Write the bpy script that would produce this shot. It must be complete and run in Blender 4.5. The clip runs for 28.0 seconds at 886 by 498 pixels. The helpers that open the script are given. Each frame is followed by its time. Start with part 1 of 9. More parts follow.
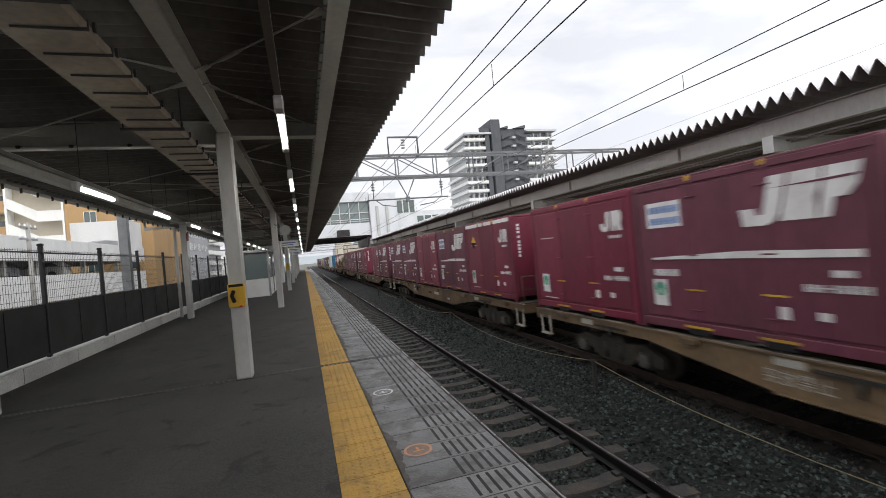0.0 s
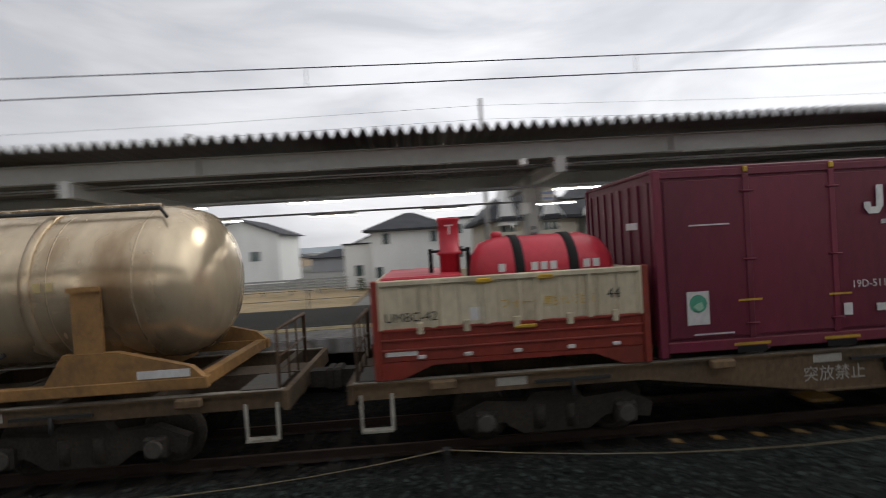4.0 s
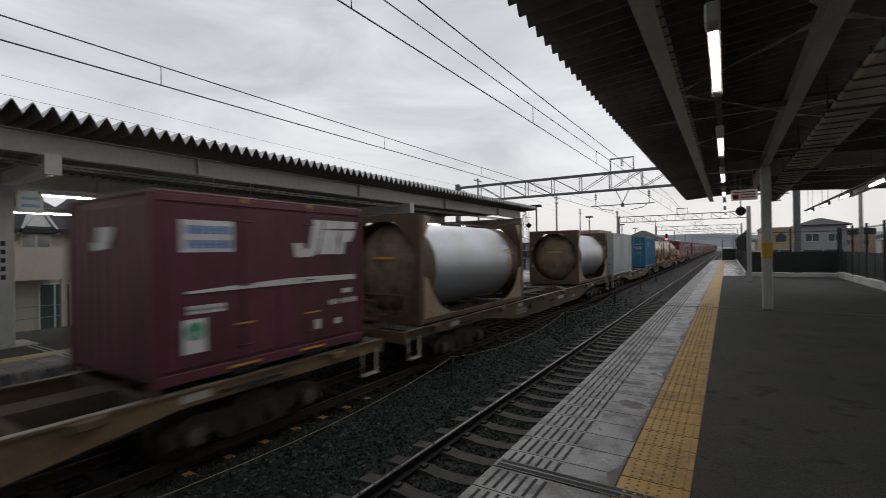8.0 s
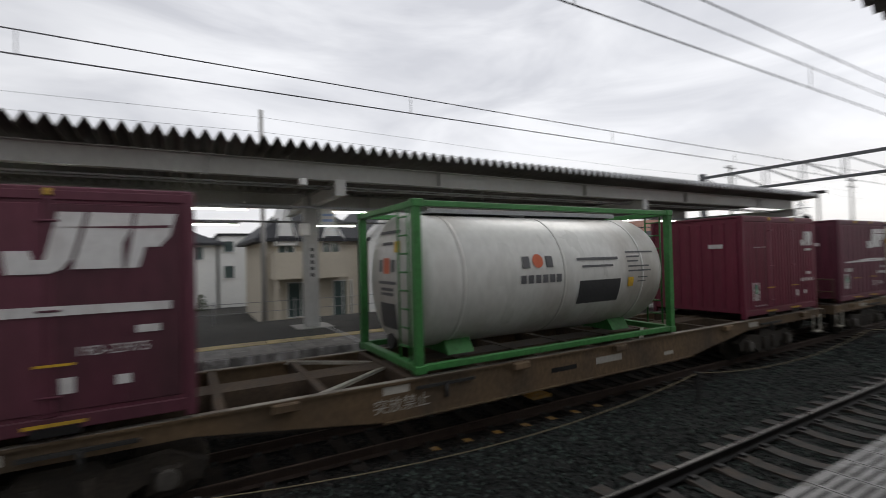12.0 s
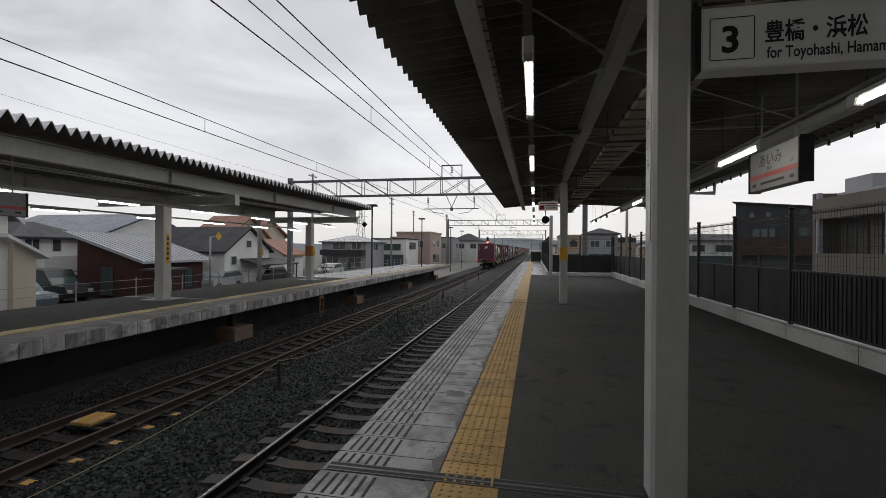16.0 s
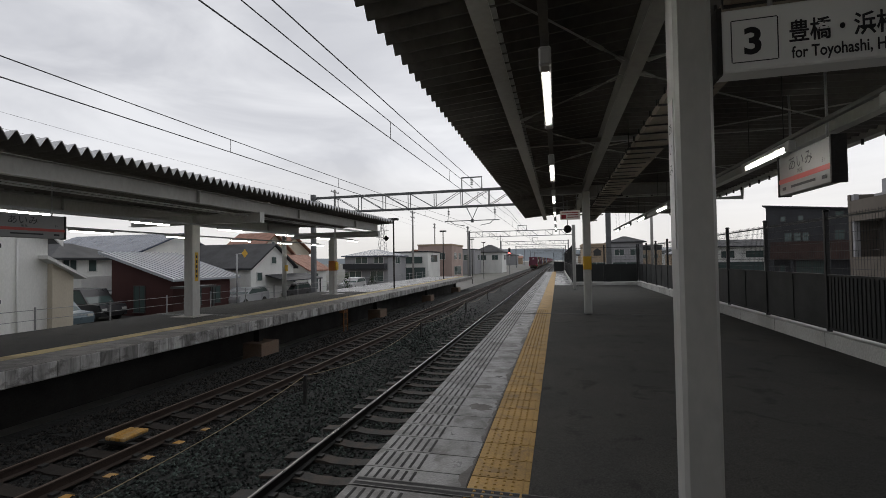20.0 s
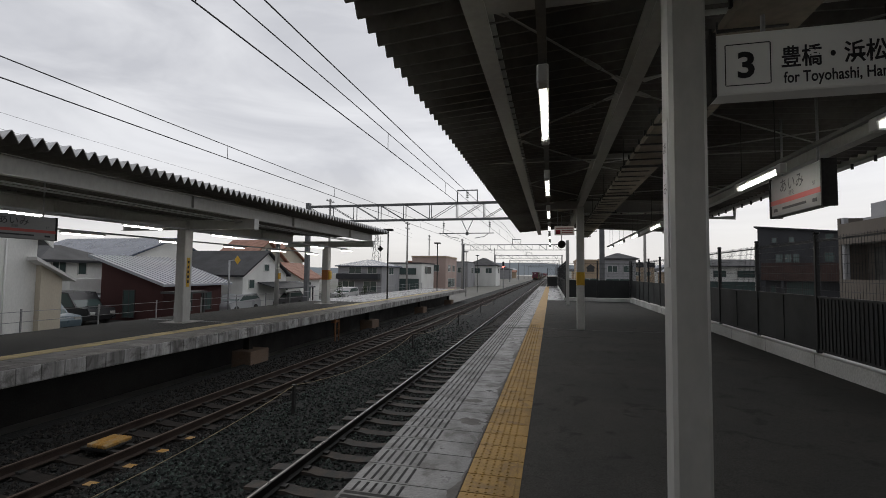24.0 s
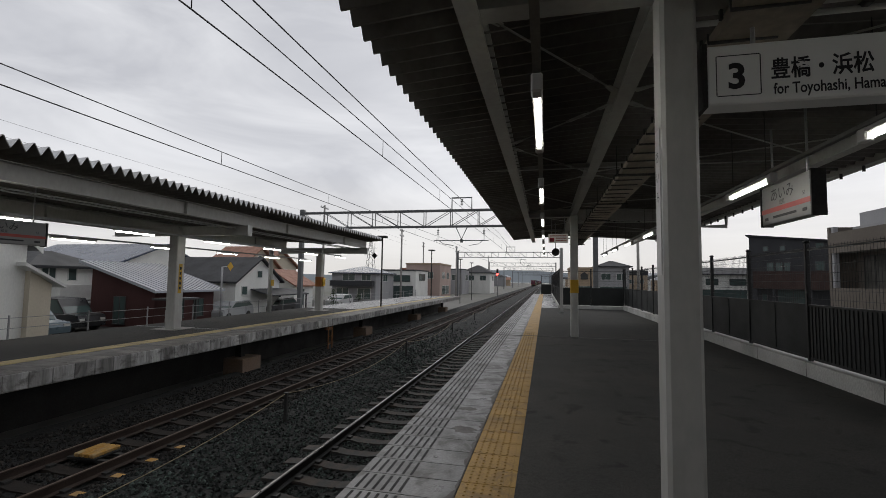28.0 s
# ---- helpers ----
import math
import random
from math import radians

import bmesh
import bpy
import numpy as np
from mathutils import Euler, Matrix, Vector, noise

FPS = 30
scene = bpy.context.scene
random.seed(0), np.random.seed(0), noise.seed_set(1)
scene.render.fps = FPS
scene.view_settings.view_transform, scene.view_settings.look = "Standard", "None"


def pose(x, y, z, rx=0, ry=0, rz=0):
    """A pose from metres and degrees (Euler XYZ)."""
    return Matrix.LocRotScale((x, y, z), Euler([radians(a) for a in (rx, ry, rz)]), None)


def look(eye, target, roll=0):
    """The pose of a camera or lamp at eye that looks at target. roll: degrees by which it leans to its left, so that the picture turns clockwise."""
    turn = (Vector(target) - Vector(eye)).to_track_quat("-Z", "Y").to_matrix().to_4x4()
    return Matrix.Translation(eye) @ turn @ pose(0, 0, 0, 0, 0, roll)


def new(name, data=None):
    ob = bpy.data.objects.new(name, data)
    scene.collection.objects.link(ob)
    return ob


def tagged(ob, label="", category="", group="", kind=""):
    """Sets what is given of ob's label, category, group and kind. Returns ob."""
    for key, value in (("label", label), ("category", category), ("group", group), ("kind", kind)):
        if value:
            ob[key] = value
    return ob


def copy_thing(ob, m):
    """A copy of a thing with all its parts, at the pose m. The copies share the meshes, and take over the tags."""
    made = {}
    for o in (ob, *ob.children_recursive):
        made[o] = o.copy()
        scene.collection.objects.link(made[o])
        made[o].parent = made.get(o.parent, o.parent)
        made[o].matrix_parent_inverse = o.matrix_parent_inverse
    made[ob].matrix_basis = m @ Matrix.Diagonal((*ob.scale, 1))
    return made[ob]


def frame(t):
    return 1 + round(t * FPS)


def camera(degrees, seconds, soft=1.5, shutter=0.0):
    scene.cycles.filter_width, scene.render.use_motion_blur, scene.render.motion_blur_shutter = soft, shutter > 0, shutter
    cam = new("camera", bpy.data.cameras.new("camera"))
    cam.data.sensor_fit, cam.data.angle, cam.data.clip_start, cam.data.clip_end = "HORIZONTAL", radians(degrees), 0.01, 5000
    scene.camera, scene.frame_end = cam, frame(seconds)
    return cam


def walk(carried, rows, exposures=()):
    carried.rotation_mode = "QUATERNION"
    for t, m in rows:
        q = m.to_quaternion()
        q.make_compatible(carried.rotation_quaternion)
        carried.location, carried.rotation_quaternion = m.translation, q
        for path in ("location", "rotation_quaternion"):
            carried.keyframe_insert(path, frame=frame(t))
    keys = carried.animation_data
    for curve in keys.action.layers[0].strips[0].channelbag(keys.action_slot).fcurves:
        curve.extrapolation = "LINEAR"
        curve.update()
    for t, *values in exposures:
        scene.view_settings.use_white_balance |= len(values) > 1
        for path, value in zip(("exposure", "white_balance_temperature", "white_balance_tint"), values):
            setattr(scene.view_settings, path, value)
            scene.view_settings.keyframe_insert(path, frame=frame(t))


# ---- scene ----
cam = camera(88.8, 28.0, soft=0.65, shutter=0.22)
# seconds, eye (x, y, z), pitch + 90, roll, yaw
PATH = [
    (0.0, 0.030, 0.130, 1.690, 90.09, 5.28, -17.14),
    (0.5, 0.030, 0.130, 1.690, 89.72, 5.22, -15.96),
    (1.0, 0.030, 0.130, 1.690, 88.66, 5.40, -15.51),
    (1.5, 0.030, 0.130, 1.690, 89.00, 4.62, -15.54),
    (2.0, 0.030, 0.130, 1.690, 89.38, 4.10, -17.25),
    (2.5, 0.030, 0.130, 1.690, 90.20, 3.82, -18.73),
    (3.0, 0.026, 0.121, 1.690, 90.56, 3.62, -24.41),
    (3.5, -0.014, 0.039, 1.692, 90.22, 3.35, -42.90),
    (3.7, -0.035, -0.005, 1.692, 89.60, 3.50, -60.30),
    (3.8, -0.046, -0.027, 1.693, 88.86, 3.72, -71.20),
    (3.9, -0.056, -0.049, 1.693, 89.28, 3.58, -82.45),
    (4.1, -0.075, -0.089, 1.694, 89.00, 3.20, -102.00),
    (4.3, -0.090, -0.120, 1.695, 89.20, 2.20, -119.60),
    (4.5, -0.099, -0.138, 1.695, 89.65, 0.83, -132.01),
    (5.2, -0.100, -0.140, 1.695, 89.90, 0.80, -147.50),
    (6.5, -0.100, -0.140, 1.695, 90.10, 0.58, -154.32),
    (7.0, -0.100, -0.140, 1.695, 90.21, 0.30, -154.26),
    (7.5, -0.100, -0.140, 1.695, 90.19, 0.20, -152.86),
    (8.0, -0.100, -0.140, 1.695, 90.18, 0.89, -147.84),
    (8.5, -0.100, -0.140, 1.695, 90.52, 0.07, -139.82),
    (9.0, -0.100, -0.140, 1.695, 90.89, -0.16, -143.19),
    (9.5, -0.100, -0.140, 1.695, 90.35, 0.60, -143.17),
    (10.0, -0.100, -0.140, 1.695, 90.21, 0.59, -141.77),
    (10.5, -0.100, -0.140, 1.695, 89.96, 0.33, -139.36),
    (11.0, -0.100, -0.140, 1.695, 90.05, 0.81, -122.22),
    (11.1, -0.100, -0.140, 1.695, 90.10, 0.90, -116.60),
    (11.3, -0.100, -0.140, 1.695, 90.40, 1.20, -106.79),
    (11.5, -0.100, -0.140, 1.695, 91.25, 1.36, -100.07),
    (11.7, -0.100, -0.140, 1.695, 91.60, 1.60, -102.09),
    (12.0, -0.100, -0.140, 1.695, 90.95, 1.44, -119.75),
    (12.2, -0.100, -0.140, 1.695, 90.70, 0.90, -132.00),
    (12.5, -0.100, -0.140, 1.695, 90.46, 0.16, -146.63),
    (13.0, -0.100, -0.140, 1.695, 88.94, -0.10, -154.90),
    (13.5, -0.100, -0.140, 1.695, 88.79, -0.82, -159.29),
    (14.5, -0.100, -0.140, 1.695, 89.60, 0.20, -164.20),
    (15.5, -0.100, -0.140, 1.695, 90.42, 1.46, -167.18),
    (16.0, -0.100, -0.140, 1.695, 89.96, -0.41, -168.51),
    (16.5, -0.100, -0.140, 1.695, 90.07, 0.50, -166.87),
    (17.0, -0.100, -0.140, 1.695, 89.79, -0.32, -165.25),
    (17.5, -0.100, -0.140, 1.695, 90.52, 0.09, -165.96),
    (18.0, -0.100, -0.140, 1.695, 90.98, 0.06, -166.57),
    (18.5, -0.100, -0.140, 1.695, 91.18, -0.04, -166.63),
    (19.0, -0.100, -0.140, 1.695, 91.45, 0.21, -166.77),
    (19.5, -0.100, -0.140, 1.695, 91.41, -0.17, -166.42),
    (20.0, -0.100, -0.140, 1.695, 91.51, 0.86, -165.77),
    (20.5, -0.100, -0.140, 1.695, 91.85, 0.00, -166.09),
    (21.0, -0.100, -0.140, 1.695, 91.98, 0.33, -165.77),
    (21.5, -0.100, -0.140, 1.695, 91.86, 0.11, -165.87),
    (23.5, -0.100, -0.140, 1.695, 92.69, -0.37, -166.55),
    (24.0, -0.100, -0.140, 1.695, 93.03, -0.65, -166.56),
    (24.5, -0.100, -0.140, 1.695, 92.84, -0.32, -166.94),
    (25.0, -0.100, -0.140, 1.695, 93.17, -0.35, -166.80),
    (25.5, -0.100, -0.140, 1.695, 93.23, -0.43, -166.65),
    (26.0, -0.100, -0.140, 1.695, 93.33, -0.70, -167.10),
    (26.5, -0.100, -0.140, 1.695, 93.12, -0.80, -166.53),
    (27.0, -0.100, -0.140, 1.695, 93.67, -0.56, -167.23),
    (27.5, -0.100, -0.140, 1.695, 94.05, -0.65, -167.02),
    (28.0, -0.100, -0.140, 1.695, 93.95, -0.84, -167.30),
]

EXPOSURES = [(0.0, 1.06), (1.0, 1.16), (2.0, 1.18), (2.8, 1.1), (3.5, 0.5), (4.0, 0.24), (4.4, 0.05), (6.5, -0.1), (10.6, -0.05), (11.4, 0.2), (11.9, 0.18), (12.5, 0.0), (13.0, -0.08), (14.0, -0.04), (21.0, -0.06), (28.0, -0.12)]
walk(cam, [(t, pose(x, y, z, rx, ry, rz)) for t, x, y, z, rx, ry, rz in PATH], EXPOSURES)

# ---- overcast daylight ----
world = bpy.data.worlds.new("overcast_sky")
scene.world = world
world.use_nodes = True
wt = world.node_tree
wt.nodes.clear()


def wnode(kind, **sets):
    n = wt.nodes.new(kind)
    for k, v in sets.items():
        n.inputs[k].default_value = v
    return n


sky = wt.nodes.new("ShaderNodeTexSky")
sky.sky_type, sky.sun_disc = "NISHITA", False
sky.sun_elevation, sky.sun_rotation = radians(38), radians(200)
sky.air_density, sky.dust_density, sky.ozone_density = 1.0, 3.0, 1.0
grey = wnode("ShaderNodeHueSaturation", Saturation=0.15, Value=0.12)
coords = wt.nodes.new("ShaderNodeTexCoord")
stretch = wnode("ShaderNodeMapping", Scale=(1.3, 1.3, 4.5))
puffs = wnode("ShaderNodeTexNoise", Scale=1.7, Detail=5.0, Roughness=0.55, Distortion=0.5)
ramp = wt.nodes.new("ShaderNodeValToRGB")
ramp.color_ramp.elements[0].position, ramp.color_ramp.elements[0].color = 0.36, (0.60, 0.613, 0.665, 1)
ramp.color_ramp.elements[1].position, ramp.color_ramp.elements[1].color = 0.64, (0.875, 0.885, 0.925, 1)
cover = wnode("ShaderNodeMix", Factor=0.85)
cover.data_type = "RGBA"
back = wnode("ShaderNodeBackground", Strength=1.0)
out = wt.nodes.new("ShaderNodeOutputWorld")
link = wt.links.new
link(sky.outputs["Color"], grey.inputs["Color"])
link(coords.outputs["Generated"], stretch.inputs["Vector"])
link(stretch.outputs["Vector"], puffs.inputs["Vector"])
link(puffs.outputs["Fac"], ramp.inputs["Fac"])
link(grey.outputs["Color"], cover.inputs[6])
link(ramp.outputs["Color"], cover.inputs[7])
split = wt.nodes.new("ShaderNodeSeparateXYZ")
low = wnode("ShaderNodeMapRange", **{"From Min": 0.0, "From Max": 0.22, "To Min": 0.55, "To Max": 0.0})
south = wnode("ShaderNodeMapRange", **{"From Min": 0.5, "From Max": -0.9, "To Min": 0.0, "To Max": 1.0})
both = wt.nodes.new("ShaderNodeMath")
both.operation = "MULTIPLY"
glow_mix = wnode("ShaderNodeMix", Factor=0.0)
glow_mix.data_type = "RGBA"
glow_mix.inputs[7].default_value = (0.98, 0.93, 0.84, 1)
link(coords.outputs["Generated"], split.inputs["Vector"])
link(split.outputs["Z"], low.inputs["Value"])
link(split.outputs["Y"], south.inputs["Value"])
link(low.outputs["Result"], both.inputs[0])
link(south.outputs["Result"], both.inputs[1])
link(both.outputs[0], glow_mix.inputs[0])
north = wnode("ShaderNodeMapRange", **{"From Min": -0.1, "From Max": 0.9, "To Min": 1.04, "To Max": 0.66})
thick = wt.nodes.new("ShaderNodeVectorMath")
thick.operation = "SCALE"
link(split.outputs["Y"], north.inputs["Value"])
link(cover.outputs[2], thick.inputs[0])
link(north.outputs["Result"], thick.inputs["Scale"])
link(thick.outputs["Vector"], glow_mix.inputs[6])
link(glow_mix.outputs[2], back.inputs["Color"])
link(back.outputs["Background"], out.inputs["Surface"])

sun = new("sun", bpy.data.lights.new("sun", "SUN"))
sun.data.energy, sun.data.angle, sun.data.color = 0.5, radians(25), (1.0, 0.96, 0.9)
sun.matrix_world = look((20, -40, 40), (0, 0, 0))


# ---- mesh and material tools ----
class Shape:
    """Collects vertices and faces of one mesh."""

    def __init__(self):
        self.v, self.f, self.s = [], [], []

    def add(self, verts, faces, smooth=False):
        n = len(self.v)
        self.v += [tuple(p) for p in verts]
        self.f += [tuple(i + n for i in q) for q in faces]
        self.s += [smooth] * len(faces)
        return self

    def box(self, x0, x1, y0, y1, z0, z1):
        return self.add([(x, y, z) for z in (z0, z1) for y in (y0, y1) for x in (x0, x1)],
                        [(0, 2, 3, 1), (4, 5, 7, 6), (0, 1, 5, 4), (2, 6, 7, 3), (0, 4, 6, 2), (1, 3, 7, 5)])

    def soft_box(self, x0, x1, y0, y1, z0, z1, b=0.01):
        """A box with chamfered edges."""
        lo, hi = (x0, y0, z0), (x1, y1, z1)
        vs, idx = [], {}
        for c in range(8):
            sx = [(c >> k) & 1 for k in range(3)]
            for k in range(3):
                p = []
                for j in range(3):
                    e = hi[j] if sx[j] else lo[j]
                    p.append(e if j == k else e + (-b if sx[j] else b))
                idx[c, k] = len(vs)
                vs.append(p)
        fs = []
        for k in range(3):
            a, d = (k + 1) % 3, (k + 2) % 3
            for side in (0, 1):
                q = [idx[(side << k) | (i << a) | (j << d), k] for i, j in ((0, 0), (1, 0), (1, 1), (0, 1))]
                fs.append(q if side else q[::-1])
            for i in (0, 1):
                for j in (0, 1):
                    c0 = (i << a) | (j << d)
                    c1 = c0 | (1 << k)
                    q = [idx[c0, a], idx[c1, a], idx[c1, d], idx[c0, d]]
                    fs.append(q if i != j else q[::-1])
        for c in range(8):
            q = [idx[c, 0], idx[c, 1], idx[c, 2]]
            fs.append(q if bin(c).count("1") % 2 else q[::-1])
        return self.add(vs, fs)

    def tube(self, p, q, r, n=10, r2=None, caps=True, smooth=True):
        p, q = Vector(p), Vector(q)
        d = (q - p).normalized()
        a = d.orthogonal().normalized()
        b = d.cross(a)
        r2 = r if r2 is None else r2
        vs = []
        for k in range(n):
            w = a * math.cos(2 * math.pi * k / n) + b * math.sin(2 * math.pi * k / n)
            vs += [p + w * r, q + w * r2]
        self.add(vs, [(2 * k, 2 * ((k + 1) % n), 2 * ((k + 1) % n) + 1, 2 * k + 1) for k in range(n)], smooth)
        if caps:
            m = len(self.v) - 2 * n
            self.f += [tuple(m + 2 * k for k in range(n))[::-1], tuple(m + 2 * k + 1 for k in range(n))]
            self.s += [False, False]
        return self

    def path(self, pts, r, n=8):
        """One connected tube through the points."""
        pts = [Vector(p) for p in pts]
        vs = []
        a = None
        for k, p in enumerate(pts):
            d = (pts[min(k + 1, len(pts) - 1)] - pts[max(k - 1, 0)]).normalized()
            a = d.orthogonal().normalized() if a is None else (a - d * a.dot(d)).normalized()
            b = d.cross(a)
            c = 1.0
            if 0 < k < len(pts) - 1:
                c = min(1.6, 1 / max(0.3, (pts[k + 1] - p).normalized().dot(d)))
            vs += [p + (a * math.cos(2 * math.pi * j / n) + b * math.sin(2 * math.pi * j / n)) * r * c for j in range(n)]
        m = len(pts) - 1
        self.add(vs, [(k * n + j, k * n + (j + 1) % n, (k + 1) * n + (j + 1) % n, (k + 1) * n + j) for k in range(m) for j in range(n)], True)
        o = len(self.v) - len(vs)
        self.f += [tuple(o + j for j in range(n))[::-1], tuple(o + m * n + j for j in range(n))]
        self.s += [False, False]
        return self

    def prism(self, poly, axis, a, b):
        """A flat outline (two coordinates a point) drawn out along axis 'x', 'y' or 'z' from a to b."""
        def put(p, w):
            return {"x": (w, p[0], p[1]), "y": (p[0], w, p[1]), "z": (p[0], p[1], w)}[axis]
        n = len(poly)
        return self.add([put(p, a) for p in poly] + [put(p, b) for p in poly],
                        [tuple(range(n))[::-1], tuple(range(n, 2 * n))] + [(k, (k + 1) % n, n + (k + 1) % n, n + k) for k in range(n)])

    def lathe(self, prof, axis, c, n=28):
        """A profile of (along, radius) turned round an axis through c."""
        vs = []
        for u, r in prof:
            for k in range(n):
                w = 2 * math.pi * k / n
                o = (r * math.cos(w), r * math.sin(w))
                vs.append({"y": (c[0] + o[0], u, c[2] + o[1]), "z": (c[0] + o[0], c[1] + o[1], u), "x": (u, c[1] + o[0], c[2] + o[1])}[axis])
        fs = [(j * n + k, j * n + (k + 1) % n, (j + 1) * n + (k + 1) % n, (j + 1) * n + k) for j in range(len(prof) - 1) for k in range(n)]
        self.add(vs, fs, True)
        m = len(prof) - 1
        base = len(self.v) - len(vs)
        self.f += [tuple(base + k for k in range(n))[::-1], tuple(base + m * n + k for k in range(n))]
        self.s += [False, False]
        return self

    def mesh(self, name, material):
        me = bpy.data.meshes.new(name)
        me.from_pydata(self.v, [], self.f)
        me.polygons.foreach_set("use_smooth", self.s)
        bm = bmesh.new()
        bm.from_mesh(me)
        bmesh.ops.recalc_face_normals(bm, faces=bm.faces)
        bm.to_mesh(me)
        bm.free()
        if material:
            me.materials.append(material)
        return me


def part(name, shape, material, parent=None, label="", at=None):
    """One mesh object of a Shape (or a ready mesh), under parent."""
    ob = new(name, shape.mesh(name, material) if isinstance(shape, Shape) else shape)
    if parent:
        ob.parent = parent
    if at is not None:
        ob.location = at
    return tagged(ob, label)


def thing(name, label, category, group="", kind="", at=(0, 0, 0)):
    ob = new(name)
    ob.location = at
    ob.empty_display_size = 0.2
    return tagged(ob, label, category, group, kind)


def solid(name, shape, material, label="", category="", group="", kind="structure"):
    return tagged(part(name, shape, material), label, category, group, kind)


def paint(name, colour, rough=0.6, metal=0.0, vary=0.18, scale=1.2, fine=25.0, bump=0.08, dirt=None, dirt_amount=0.35, streak=0.0, spec=0.4, rand=0.0):
    """A surface with two scales of variation, an optional second (dirt) colour and a fine bump."""
    m = bpy.data.materials.new(name)
    m.use_nodes = True
    t = m.node_tree
    b = t.nodes["Principled BSDF"]
    b.inputs["Roughness"].default_value, b.inputs["Metallic"].default_value = rough, metal
    b.inputs["Specular IOR Level"].default_value = spec
    co = t.nodes.new("ShaderNodeTexCoord")
    mp = t.nodes.new("ShaderNodeMapping")
    mp.inputs["Scale"].default_value = (1, 1, 1 - 0.85 * streak)
    big, small = t.nodes.new("ShaderNodeTexNoise"), t.nodes.new("ShaderNodeTexNoise")
    big.inputs["Scale"].default_value, big.inputs["Detail"].default_value = scale, 4
    small.inputs["Scale"].default_value, small.inputs["Detail"].default_value = fine, 3
    own, shift = t.nodes.new("ShaderNodeObjectInfo"), t.nodes.new("ShaderNodeVectorMath")
    shift.operation = "MULTIPLY_ADD"
    shift.inputs[1].default_value = (37, 53, 71)
    t.links.new(own.outputs["Random"], shift.inputs[0])
    t.links.new(co.outputs["Object"], shift.inputs[2])
    t.links.new(shift.outputs["Vector"], mp.inputs["Vector"])
    for n in (big, small):
        t.links.new(mp.outputs["Vector"], n.inputs["Vector"])
    mix = t.nodes.new("ShaderNodeMix")
    mix.data_type = "RGBA"
    d = dirt or tuple(c * (1 - 1.6 * vary) for c in colour)
    mix.inputs[6].default_value, mix.inputs[7].default_value = (*colour, 1), (*d, 1)
    rng = t.nodes.new("ShaderNodeMapRange")
    rng.inputs["From Min"].default_value, rng.inputs["From Max"].default_value = 0.42, 0.72
    rng.inputs["To Max"].default_value = dirt_amount if dirt else 1.0
    t.links.new(big.outputs["Fac"], rng.inputs["Value"])
    t.links.new(rng.outputs["Result"], mix.inputs["Factor"])
    hsv = t.nodes.new("ShaderNodeHueSaturation")
    val = t.nodes.new("ShaderNodeMapRange")
    val.inputs["From Min"].default_value, val.inputs["From Max"].default_value = 0.3, 0.7
    val.inputs["To Min"].default_value, val.inputs["To Max"].default_value = 1 - vary, 1 + vary
    t.links.new(small.outputs["Fac"], val.inputs["Value"])
    if rand:
        info, rr, mul = t.nodes.new("ShaderNodeObjectInfo"), t.nodes.new("ShaderNodeMapRange"), t.nodes.new("ShaderNodeMath")
        rr.inputs["To Min"].default_value, rr.inputs["To Max"].default_value = 1 - rand, 1 + rand
        mul.operation = "MULTIPLY"
        t.links.new(info.outputs["Random"], rr.inputs["Value"])
        t.links.new(rr.outputs["Result"], mul.inputs[0])
        t.links.new(val.outputs["Result"], mul.inputs[1])
        t.links.new(mul.outputs[0], hsv.inputs["Value"])
    else:
        t.links.new(val.outputs["Result"], hsv.inputs["Value"])
    t.links.new(mix.outputs[2], hsv.inputs["Color"])
    t.links.new(hsv.outputs["Color"], b.inputs["Base Color"])
    if bump:
        bp = t.nodes.new("ShaderNodeBump")
        bp.inputs["Strength"].default_value, bp.inputs["Distance"].default_value = bump, 0.02
        t.links.new(small.outputs["Fac"], bp.inputs["Height"])
        t.links.new(bp.outputs["Normal"], b.inputs["Normal"])
    ro = t.nodes.new("ShaderNodeMapRange")
    ro.inputs["To Min"].default_value, ro.inputs["To Max"].default_value = max(rough - 0.15, 0.03), min(rough + 0.15, 1)
    t.links.new(big.outputs["Fac"], ro.inputs["Value"])
    t.links.new(ro.outputs["Result"], b.inputs["Roughness"])
    return m


